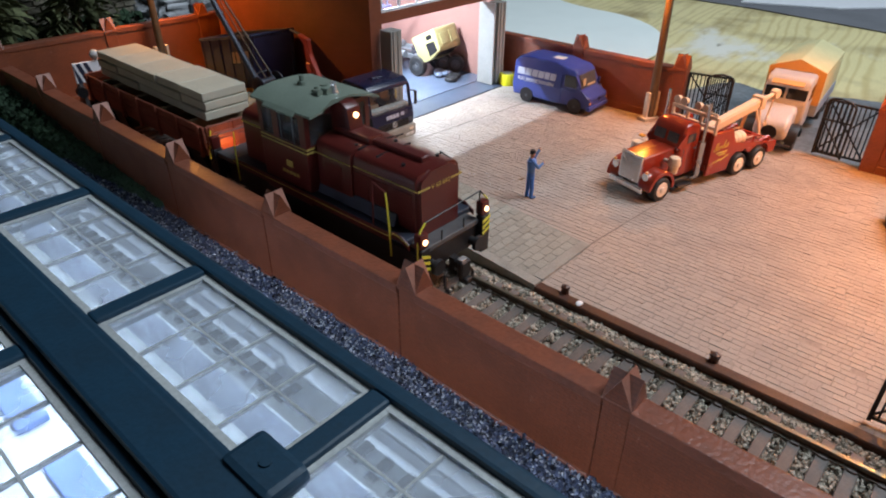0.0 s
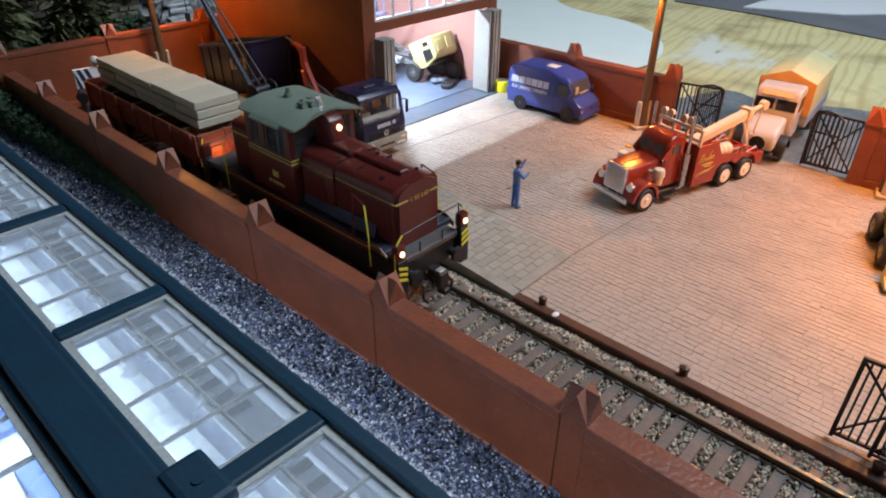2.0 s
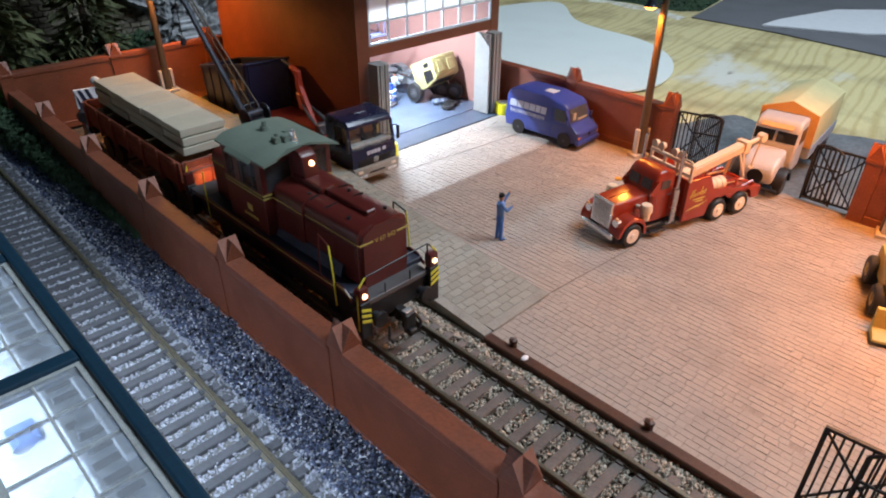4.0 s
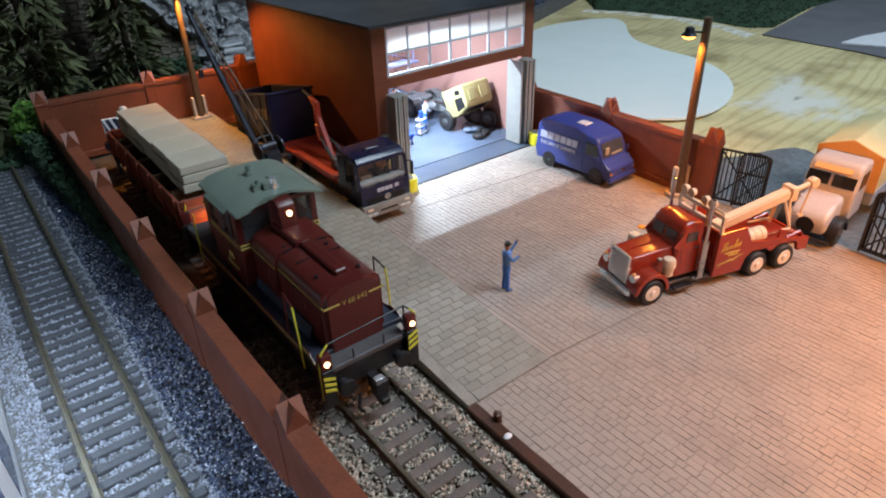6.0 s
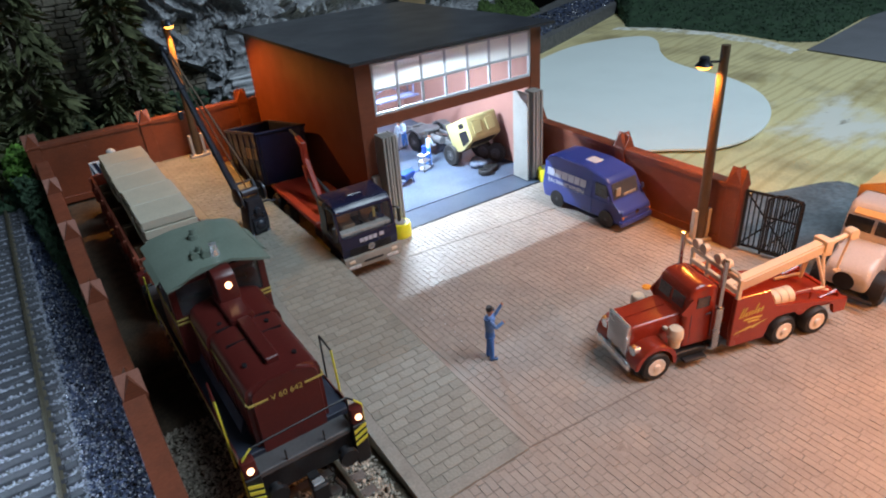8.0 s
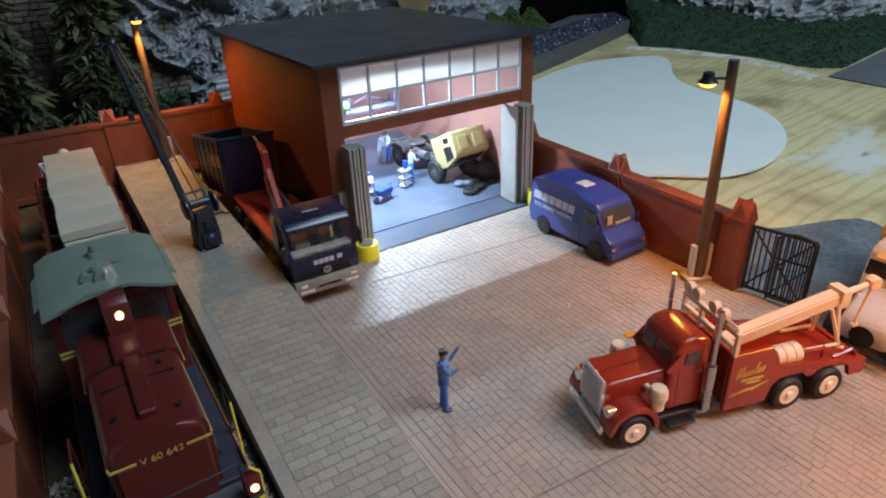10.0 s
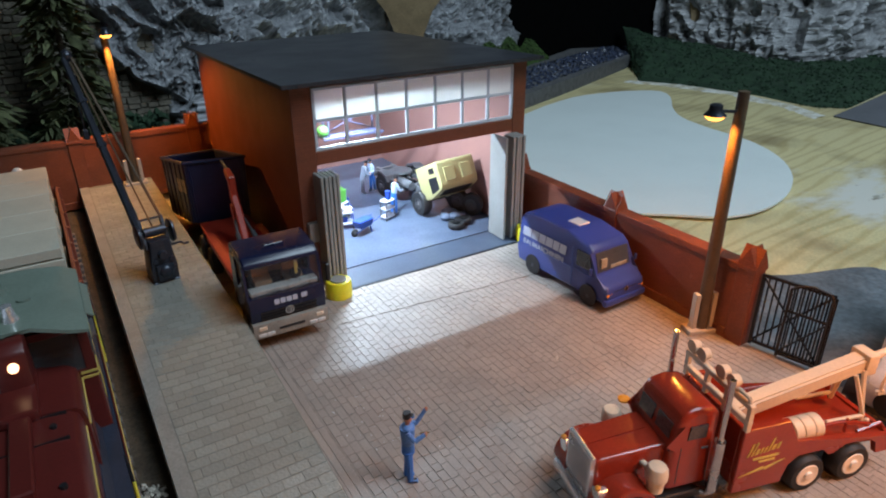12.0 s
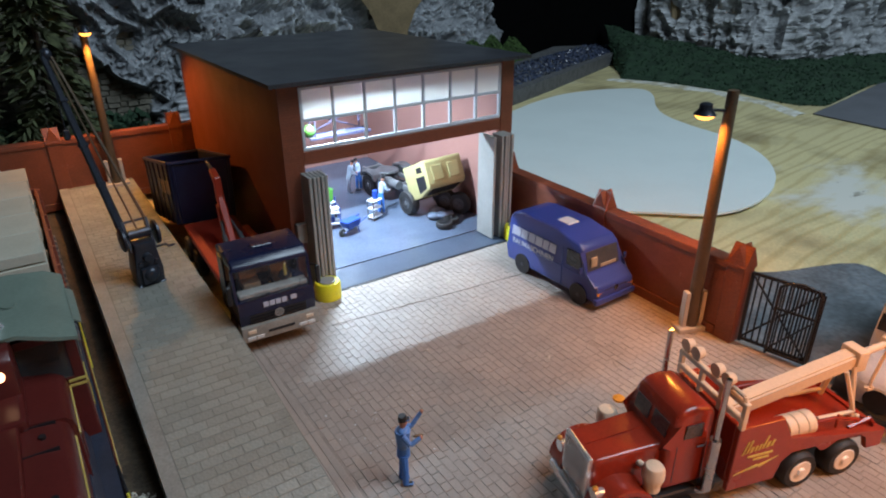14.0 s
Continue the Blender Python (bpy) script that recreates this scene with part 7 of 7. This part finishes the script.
for y in ys:
    y0, y1 = y - 3.33, y + 0.08
    for x0, x1 in ((-16.25, -14.72), (-18.6, -17.06)):
        sk = part("skylight", box(B(), x0 + 0.02, x1 - 0.02, y0 + 0.01, y1 - 0.01, HZ - 0.10, HZ - 0.06), M_HALLPANE, hall, "cloudy translucent skylight")
        bm = B()
        xm = x0 + (x1 - x0) * 0.55
        box(bm, x0 + 0.002, x0 + 0.10, y0, y1, HZ - 0.12, HZ - 0.02)
        box(bm, x1 - 0.10, x1 - 0.002, y0, y1, HZ - 0.12, HZ - 0.02)
        box(bm, x0 + 0.1, x1 - 0.1, y0, y0 + 0.07, HZ - 0.12, HZ - 0.025)
        box(bm, x0 + 0.1, x1 - 0.1, y1 - 0.07, y1, HZ - 0.12, HZ - 0.025)
        box(bm, xm - 0.016, xm + 0.016, y0, y1, HZ - 0.12, HZ - 0.055)
        for q in (0.25, 0.5, 0.75):
            box(bm, x0 + 0.1, x1 - 0.1, y0 + 3.41 * q - 0.013, y0 + 3.41 * q + 0.013, HZ - 0.12, HZ - 0.056)
        part("glazing_bar", bm, M_HALLBAR, sk)
# walls and what stands under the skylights
bm = B()
box(bm, -14.70, -14.60, ys[-1] - 4.2, ys[0] + 0.5, -0.36, HZ - 0.29)
hw = part("side_wall", bm, M_WHITE, hall, "white side wall")
M_DEEPBLUE = material("deep_blue_window", (0.012, 0.03, 0.10), 0.2)
for y in ys:
    bm = B()
    box(bm, -14.605, -14.585, y - 2.6, y - 0.7, 0.6, 3.4)
    part("side_window", bm, M_DEEPBLUE, hw)
bm = B()
box(bm, -20.2, -14.71, ys[-1] - 4.2, ys[0] + 0.5, 2.6, 2.75)
part("hall_floor", bm, M_HALLBAR, hall)
M_HALLFLOOR = material("white_hall_floor", (0.70, 0.72, 0.74), 0.4, vary=0.06, size=1.2)
M_HALLWALL = material("mottled_grey_lining", (0.15, 0.17, 0.21), 0.6, vary=0.3, size=0.5, grain=0.15, other=(0.09, 0.105, 0.14), mixat=0.5)
M_SKYBLUE = material("sky_blue_panel", (0.10, 0.20, 0.48), 0.5, vary=0.1)
bm = B()
box(bm, -20.2, -14.98, ys[-1] - 4.2, ys[0] + 0.5, 2.754, 2.80)
part("floor_covering", bm, M_HALLFLOOR, hall, "white floor covering")
bm = B()
box(bm, -14.76, -14.71, ys[-1] - 4.0, ys[0] + 0.4, 2.81, 5.14)
part("wall_lining", bm, M_HALLWALL, hall, "mottled grey wall lining")
bm = B()
box(bm, -15.30, -14.71, ys[-1] - 4.0, ys[0], 5.15, 5.20, 0.01, 1)
part("gallery", bm, M_HALLBAR, hall, "grey gallery along the wall")
seat = None
for j, y in enumerate(ys[:7]):
    bm = B()
    box(bm, -14.88, -14.73, y - 1.6, y + 0.6, 5.205, 5.36, 0.02, 1)
    part("cabinet", bm, M_WHITE, hall, "white cabinet on the gallery")
    for k in range(9):
        at = (-15.07 + 0.03 * ((k + j) % 3) - 0.02 * (k % 2), y + 0.62 - 0.335 * k, 5.205)
        if seat is None:
            seat = part("seat", box(B(), -0.175, 0.175, -0.075, 0.075, 0, 0.05, 0.02, 1), M_BLACK, hall, "flat dark seat", at=at)
        else:
            twin(seat, hall, at)
    bm = B()
    box(bm, -17.25, -16.75, y - 1.1, y + 1.6, 2.805, 2.95, 0.02, 1)
    part("panel", bm, M_SKYBLUE, hall, "sky-blue panel")
    bm = B()
    box(bm, -15.9, -15.4, y - 1.2, y - 0.6, 2.805, 2.95, 0.02, 1)
    part("panel", bm, M_SKYBLUE, hall)


# ---- scenery behind the yard ----
def crag(seed, u, v, s=1.0):
    a = noise.noise(Vector((u * 2.2 + seed, v * 2.2, seed)))
    b = noise.noise(Vector((u * 7 + seed, v * 6, 3 + seed)))
    c = noise.noise(Vector((u * 19, v * 15 + seed, seed)))
    d = noise.noise(Vector((u * 42, v * 34 + seed, seed)))
    return s * (1.6 * a + 0.7 * (1 - abs(b) * 2) + 0.55 * abs(c) + 0.26 * abs(d))


def rock_wall(name, pts, height, lean, seed, nx, ny, amp, mat):
    line = [Vector(p) for p in pts]
    lens = [0.0]
    for a, b in zip(line, line[1:]):
        lens.append(lens[-1] + (b - a).length)

    def place(u, v):
        d = u * lens[-1]
        k = max(i for i in range(len(line) - 1) if lens[i] <= d + 1e-6)
        p = line[k].lerp(line[k + 1], (d - lens[k]) / (lens[k + 1] - lens[k]))
        t = (line[k + 1] - line[k]).normalized()
        n = Vector((t.y, -t.x))
        q = crag(seed, d / 12, v * height / 12, amp)
        step = 0.25 * math.floor(q * 4)
        off = 0.5 * q + 0.5 * step - lean * v * height
        return (p.x + n.x * off, p.y + n.y * off, -0.4 + v * height + 0.25 * q)
    o = rough_sheet(name, mat, nx, ny, place)
    for poly in o.data.polygons:
        poly.use_smooth = False
    return tagged(o, "painted grey plaster rock face with craggy ledges", "rock face", kind="structure")


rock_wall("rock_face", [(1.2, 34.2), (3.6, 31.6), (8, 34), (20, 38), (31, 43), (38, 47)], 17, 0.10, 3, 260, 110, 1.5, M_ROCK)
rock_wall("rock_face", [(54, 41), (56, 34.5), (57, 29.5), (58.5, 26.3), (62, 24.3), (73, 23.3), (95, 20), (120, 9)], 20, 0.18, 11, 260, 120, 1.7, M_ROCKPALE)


def overhang(u, v):
    """Rock that hangs over the end of the stone wall, its lower edge slanting down behind the garage."""
    x = -1.7 + 6.8 * u
    low = 5.2 - 0.75 * (x + 1.7) + 0.5 * noise.noise(Vector((x * 1.3, 4, 2)))
    z = low + v * (13 - low)
    q = crag(21, x / 12, z / 12, 1.4)
    rim = min(1.0, min(u / 0.07, v / 0.05))
    return (x + 0.5 * noise.noise(Vector((z * 0.9, 7, u))), 33.25 - (0.34 + 0.40 * q + 0.12 * math.floor(q * 4)) * rim, z)


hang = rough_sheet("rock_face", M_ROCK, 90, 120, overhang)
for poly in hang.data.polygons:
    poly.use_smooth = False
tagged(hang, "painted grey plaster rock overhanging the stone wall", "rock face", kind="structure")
# stone block wall behind the trees
M_CORE = material("lime_mortar", (0.14, 0.13, 0.10), 0.9, vary=0.3)
sw = thing("stone_wall", "grey stone block retaining wall behind the trees", "stone wall", kind="structure")
bm = B()
box(bm, -40, 4.5, 33.2, 34, -0.36, 11)
part("wall_core", bm, M_CORE, sw)
vs, fs = [], []
zz = -0.3
row = 0
while zz < 10.5:
    h = 0.30 + 0.12 * rng.random()
    x = -26 + 0.3 * (row % 2)
    while x < 4.4:
        w = 0.40 + 0.5 * rng.random()
        d = 0.10 + 0.16 * rng.random()
        i = len(vs)
        j = rng.normal(0, 0.022, (4, 2))
        back = [(x, zz), (x + w, zz), (x + w, zz + h), (x, zz + h)]
        ins = 0.045
        front = [(x + ins, zz + ins), (x + w - ins, zz + ins), (x + w - ins, zz + h - ins), (x + ins, zz + h - ins)]
        vs += [(a, 33.21, b) for a, b in back] + [(a + j[k][0], 33.2 - d, b + j[k][1]) for k, (a, b) in enumerate(front)]
        fs += [(i + 4, i + 5, i + 6, i + 7)] + [(i + k, i + (k + 1) % 4, i + 4 + (k + 1) % 4, i + 4 + k) for k in range(4)]
        x += w
    zz += h
    row += 1
tagged(raw("stone_blocks", vs, fs, M_STONE, sw), kind="stuff")
# solid black block between the rocks: the tunnel mouth's shade put into its colour
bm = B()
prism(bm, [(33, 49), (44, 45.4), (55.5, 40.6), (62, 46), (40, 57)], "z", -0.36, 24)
tagged(part("tunnel_back", bm, M_TUNNELSHADE), "solid black block painting the tunnel mouth's shade between the rocks", "tunnel", kind="structure")
M_TANSTONE = material("tan_viaduct_stone", (0.30, 0.22, 0.12), 0.8, vary=0.25, size=1.0, bump=0.5)
for x, y in ((20.9, 36.9), (56.2, 37.2)):
    bm = B()
    prism(bm, [(-1.0, -0.36), (1.0, -0.36), (0.85, 3.4), (1.05, 4.8), (1.7, 6.4), (3.0, 8.0), (3.0, 14), (-3.0, 14), (-3.0, 8.0), (-1.7, 6.4), (-1.05, 4.8), (-0.85, 3.4)], "y", -0.7, 0.7, 0.05)
    tagged(part("viaduct_pier", bm, M_TANSTONE, at=(x, y, 0), turn=(0, 0, -35)), "tan stone viaduct pier rising out of the picture", "pier", "viaduct piers")
# embankment with the second line
bm = B()
prism(bm, [(20, 26.6), (25, 28.2), (33, 31.4), (45, 36.6), (54, 41), (54, 50), (44, 44), (31, 37.5), (20, 33)], "z", -0.37, 0.75, 0.25, 2)
tagged(part("embankment", bm, M_BED), "grey ballasted embankment leading to the tunnel", "embankment", kind="structure")
n = 5200
t = rng.random(n)
side = rng.random(n)
p = np.stack([20 + 34 * t, 27.0 + 14 * t + side * (5.5 - 1.0 * t), 0.75 + rng.normal(0, 0.03, n)], 1)
stones("far_ballast", M_BALLAST_D, "dark ballast on the embankment", p, rng.uniform(0.08, 0.17, n), rng)


def clumps(name, mat, label, spots, sizes, cat="foliage"):
    o = stones(name, mat, label, spots, sizes, rng)
    return tagged(o, label, cat, kind="stuff")


def green_slope(name, label, low, high, hz, seed):
    """A flocked slope from a line on the board up to a line at the rock's foot."""
    def at(line, u):
        k = min(int(u * (len(line) - 1)), len(line) - 2)
        f = u * (len(line) - 1) - k
        return Vector(line[k]).lerp(Vector(line[k + 1]), f)

    def place(u, v):
        a, b = at(low, u), at(high, u)
        p = a.lerp(b, v)
        q = noise.noise(Vector((p.x * 0.35 + seed, p.y * 0.35, 1))) + 0.5 * noise.noise(Vector((p.x * 1.3, p.y * 1.3, seed)))
        return (p.x, p.y, -0.4 + hz * (0.8 + 1.4 * max(0.0, 1 - u / 0.45)) * (1 - (1 - v) ** 1.6) + 0.35 * q * min(1, v * 6))
    o = tagged(rough_sheet(name, M_GREEN, 110, 34, place), label, "slope", kind="structure")
    us, ws = rng.random(1800), rng.random(1800)
    pts = np.array([place(float(a), float(b)) for a, b in zip(us, ws)])
    pts[:, 2] += 0.05
    clumps("undergrowth", M_GREEN, "dark green flock tufts on the slope", pts, rng.uniform(0.06, 0.20, 1800))
    return o


green_slope("green_slope", "dark green flocked slope below the rocks",
            [(47, 37.5), (41.6, 31.3), (43.8, 27.2), (44.8, 21.9), (44.3, 16.4), (46, 14.9), (57, 17.0), (75, 15)],
            [(50, 42), (51.5, 38.5), (54.5, 33.5), (55.5, 29), (56.5, 26), (60, 23.6), (68, 22.5), (84, 21)], 1.5, 5)
M_PLASTER = material("dried_white_plaster", (0.80, 0.79, 0.71), 0.7, vary=0.2, size=0.8, grain=0.15, bump=0.5, other=(0.52, 0.46, 0.30))
edge_line = [Vector(q) for q in ((40.6, 31.9), (42.6, 28.4), (43.6, 23.2), (43.1, 18.0), (41.7, 14.6))]


def plaster_edge(u, v):
    k = min(int(u * 4), 3)
    p = edge_line[k].lerp(edge_line[k + 1], u * 4 - k)
    wide = 0.55 + 0.7 * noise.noise(Vector((u * 9, 3, 1))) + 0.25 * noise.noise(Vector((u * 40, 1, 5)))
    off = -max(0.12, wide) * v + 1.0 * (1 - v)
    return (p.x + off, p.y, -0.36 + 0.09 * math.sin(math.pi * v) + 0.03 * noise.noise(Vector((u * 60, v * 4, 2))) - 0.02 * (v == 1))


tagged(rough_sheet("plaster_edge", M_PLASTER, 120, 8, plaster_edge), "ragged white plaster edge along the green slope", "plaster", kind="structure")
M_OLIVE = material("olive_green_foam", (0.055, 0.10, 0.022), 0.9, vary=0.4, each=0.5)
# mossy mounds by the far rock and along the wall
n = 9000
pts = np.stack([rng.uniform(17, 39, n), np.zeros(n), np.zeros(n)], 1)
lift = rng.uniform(0, 1, n)
pts[:, 2] = 0.6 + lift * (1.7 + 0.5 * np.sin(pts[:, 0] * 1.7) + 0.4 * np.sin(pts[:, 0] * 0.6 + 1))
pts[:, 1] = 32.4 + (pts[:, 0] - 20) * 0.45 + lift * 2.6 + rng.uniform(-0.3, 0.3, n)
clumps("rock_foot_bushes", M_OLIVE, "olive green foam bushes at the rock's foot", pts, rng.uniform(0.08, 0.26, n))
n = 2600
yy = rng.uniform(9, 25, n)
pts = np.stack([-9.45 - rng.random(n) * (0.1 + 0.085 * (yy - 8)), yy, 0.1 + rng.random(n) * 0.10 * (yy - 7)], 1)
clumps("wall_grass", M_GREEN, "dark green grass growing along the brick wall", pts, rng.uniform(0.08, 0.22, n), "grass")
n = 700
a = rng.normal(0, 1, (n, 3))
a /= np.linalg.norm(a, axis=1)[:, None]
pts = np.array((-10.2, 24.6, 1.6)) + a * rng.uniform(0.5, 1.0, (n, 1)) * np.array((0.9, 1.2, 1.5))
clumps("bush", M_MOSS, "bright green foam bush at the wall's corner", pts, rng.uniform(0.10, 0.22, n), "bush")
n = 3000
pts = np.stack([rng.uniform(-22, 9, n), rng.uniform(23.9, 32.8, n), 0.0 + rng.random(n) * 0.5], 1)
clumps("forest_floor", M_GREEN, "dark green undergrowth behind the yard", pts, rng.uniform(0.2, 0.5, n))
n = 900
pts = np.stack([rng.uniform(-15, 1, n), rng.uniform(30.5, 32.9, n), rng.random(n) * 2.2], 1)
clumps("shrubs", M_GREEN, "dark shrubs at the foot of the stone wall", pts, rng.uniform(0.2, 0.45, n))


def conifer(at, height, spread, seed, label):
    g = np.random.default_rng(seed)
    r = thing("conifer", label, "tree", (at[0], at[1], -0.36))
    b = B()
    rod(b, (0, 0, 0), (0, 0, height), 0.30, 0.04, 9)
    part("trunk", b, M_BARK, r, smooth=True)
    vs, fs = [], []
    z = 1.2
    while z < height:
        k = 1 - z / height
        reach = spread * (0.12 + 0.88 * k ** 0.8)
        for i in range(7):
            a = g.uniform(0, 6.28)
            L = reach * g.uniform(0.65, 1.1)
            droop = g.uniform(0.35, 0.75)
            d = np.array((math.cos(a), math.sin(a), 0))
            s = np.array((-math.sin(a), math.cos(a), 0))
            for tw in range(11):
                f = g.uniform(0.15, 1.0)
                base = d * L * f + np.array((0, 0, z - droop * L * f * f + g.normal(0, 0.06)))
                w = (0.16 + 0.34 * (1 - f)) * g.uniform(0.7, 1.3) * (0.5 + 0.25 * spread)
                side = s * g.choice((-1, 1)) + d * g.uniform(0.2, 0.9)
                ln = w * g.uniform(1.4, 2.6)
                q = len(vs)
                tipv = base + side * ln + np.array((0, 0, -ln * g.uniform(0.25, 0.7)))
                mid = (base + tipv) / 2
                vs += [base, mid + d * w * 0.3 + (0, 0, 0.04), tipv, mid - d * w * 0.3 + (0, 0, -0.05)]
                fs.append((q, q + 1, q + 2, q + 3))
        z += 0.34
    raw("crown", vs, fs, M_NEEDLE, r)


for i, (x, y, h, w) in enumerate(((-8.6, 28.6, 13.5, 3.3), (-3.7, 28.9, 12.5, 3.0), (-12.6, 26.8, 14.5, 3.6), (-16.5, 29.5, 15.0, 3.0), (-20.5, 25.5, 14.0, 3.0))):
    conifer((x, y), h, w, 20 + i, "dark green model conifer with drooping branches")
# a little signal light by the main line
M_SIGGREEN = glowing("green_signal_light", (0.3, 1.0, 0.1), 6)
sg = thing("dwarf_signal", "small dark ground signal with green light", "signal", (-13.6, 21.6, -0.1))
bm = B()
rod(bm, (0, 0, 0), (0, 0, 0.55), 0.08)
box(bm, -0.15, 0.15, -0.1, 0.1, 0.5, 0.95, 0.03, 1)
part("mast", bm, M_BLACK, sg)
bm = B()
ball(bm, (0, -0.12, 0.75), 0.07, 1)
part("lens", bm, M_SIGGREEN, sg, "green light")

# ---- paving stones, piece by piece ----
def brick_mesh(w, l, h=0.022, inset=0.008):
    b = B()
    lo = [b.verts.new((x, y, -h)) for x, y in ((0, 0), (w, 0), (w, l), (0, l))]
    i, j = inset * 0.8, inset * 1.15
    hi = [b.verts.new((x, y, 0)) for x, y in ((i, j), (w - i, j), (w - i, l - j), (i, l - j))]
    b.faces.new(hi)
    for k in range(4):
        b.faces.new((lo[k], lo[(k + 1) % 4], hi[(k + 1) % 4], hi[k]))
    return b


M_SEAM = material("dark_seam", (0.235, 0.20, 0.174), 0.9)
LENGTHS = (0.26, 0.34, 0.42, 0.52)
PITCH = 0.215
MESHES = {l: mesh("paving_brick", brick_mesh(PITCH - 0.016, l - 0.016), M_PAVE) for l in LENGTHS}
vs, fs = [], []
count = 0
x = -4.34
while x < 11.15:
    y = -20.0 + 0.4 * rng.random()
    end = 8.86 if x > -1.0 else -3.5
    while y < end - 0.12:
        l = LENGTHS[int(rng.integers(0, 4))]
        if y + l > end - 0.1:
            l = min(LENGTHS, key=lambda q: abs(q - (end - y)))
        z, jx = 0.004 * float(rng.normal()), float(rng.uniform(-0.006, 0.006))
        if x < -1.4 and -9.4 < y < -3.6 and count < 290:
            o = new("brick", MESHES[l])
            o.matrix_basis = pose((x + jx) * S, y * S, z * S, float(rng.normal(0, 0.4)), float(rng.normal(0, 0.5)), 0)
            o.parent = pavement
            count += 1
        else:
            w, ln, i, xo = PITCH - 0.016, l - 0.016, len(vs), x
            x += jx
            q = rng.normal(0, 0.002, 4)
            vs += [(x, y, z - 0.022), (x + w, y, z - 0.022), (x + w, y + ln, z - 0.022), (x, y + ln, z - 0.022),
                   (x + 0.007, y + 0.009, z + q[0]), (x + w - 0.007, y + 0.009, z + q[1]), (x + w - 0.007, y + ln - 0.009, z + q[2]), (x + 0.007, y + ln - 0.009, z + q[3])]
            x = xo
            fs += [(i + 4, i + 5, i + 6, i + 7)] + [(i + k, i + (k + 1) % 4, i + 4 + (k + 1) % 4, i + 4 + k) for k in range(4)]
        y += l
    x += PITCH
tagged(raw("more_bricks", vs, fs, M_PAVE, pavement), kind="stuff")
# long plain strips beside the ramp, and the kerb at its foot
for k in range(3):
    for y0 in np.arange(-3.45, 8.8, 3.08):
        bm = B()
        box(bm, -1.50 + k * 0.18, -1.50 + k * 0.18 + 0.165, float(y0), float(y0) + 3.06, -0.04, 0.004 - 0.004 * (k % 2), 0.006, 1)
        part("edge_strip", bm, M_PAVE, pavement)
bm = B()
box(bm, -4.26, -1.52, -3.50, -3.14, -0.2, 0.075, 0.01, 1)
part("foot_kerb", bm, M_KERB, ramp)
# open seams between the paving sheets
for (xa, ya), (xb, yb) in (((1.4, 7.0), (10.9, 6.15)), ((-1.7, -3.42), (2.9, -3.80)), ((-1.46, 8.9), (-1.46, -3.4))):
    bm = B()
    d = Vector((xb - xa, yb - ya)).normalized()
    n = Vector((-d.y, d.x)) * 0.02
    prism(bm, [(xa - n.x, ya - n.y), (xb - n.x, yb - n.y), (xb + n.x, yb + n.y), (xa + n.x, ya + n.y)], "z", -0.02, 0.016)
    part("seam", bm, M_SEAM, pavement, "dark open seam between paving sheets")
# ramp: courses across the slope
vs, fs = [], []
count = 0
y = -3.12
row = 0
RM = mesh("ramp_brick", brick_mesh(0.465, 0.285), M_RAMP)
tilt = math.degrees(math.atan(0.93 / 10.5))
while y < BACK_Y - 0.6:
    x = -4.25
    first = row % 2
    while x < -1.65:
        w = 0.22 if first else min(0.46, -1.52 - x)
        if -1.52 - x - w < 0.17:
            w = -1.52 - x
        first = 0
        z = ramp_z(y) + 0.003 * float(rng.normal())
        if y < 9.5 and abs(w - 0.46) < 0.001 and count < 300:
            o = new("brick", RM)
            o.matrix_basis = pose(x * S, y * S, z * S, tilt if y < 6.9 else 0, 0, 0)
            o.parent = ramp
            count += 1
        else:
            i, z2 = len(vs), ramp_z(y + 0.3) + z - ramp_z(y)
            vs += [(x, y, z - 0.022), (x + w, y, z - 0.022), (x + w, y + 0.3, z2 - 0.022), (x, y + 0.3, z2 - 0.022),
                   (x + 0.008, y + 0.01, z), (x + w - 0.016, y + 0.01, z), (x + w - 0.016, y + 0.284, z2), (x + 0.008, y + 0.284, z2)]
            fs += [(i + 4, i + 5, i + 6, i + 7)] + [(i + k, i + (k + 1) % 4, i + 4 + (k + 1) % 4, i + 4 + k) for k in range(4)]
        x += w + 0.014
    y += 0.302
    row += 1
tagged(raw("more_bricks", vs, fs, M_RAMP, ramp), kind="stuff")
# crumbs on the paving
for cx, cy, cz, ln, a in ((5.95, 1.77, 0.0, 0.28, 40), (1.05, 1.1, 0.0, 0.30, -20), (6.1, 7.3, 0.0, 0.2, 10), (-1.9, -2.3, 0.05, 0.16, 70), (3.2, 4.1, 0.0, 0.14, 15), (8.3, 6.9, 0.0, 0.13, 50)):
    bm = B()
    ball(bm, (0, 0, 0.03), 0.06, 1, (ln / 0.12, 0.7, 0.5))
    tagged(part("crumb", bm, M_CONCRETE if cy > 1.2 else M_WOOD, at=(cx, cy, cz), turn=(0, 0, a)), "small pale crumb lying on the paving", "crumb", "crumbs on the paving")
g = np.random.default_rng(5)
p = np.stack([g.normal(0.6, 0.7, 34), g.normal(2.3, 0.9, 34), np.full(34, 0.012)], 1)
stones("grit", M_WHITE, "tiny white grit specks scattered on the paving", p, g.uniform(0.012, 0.03, 34), g)
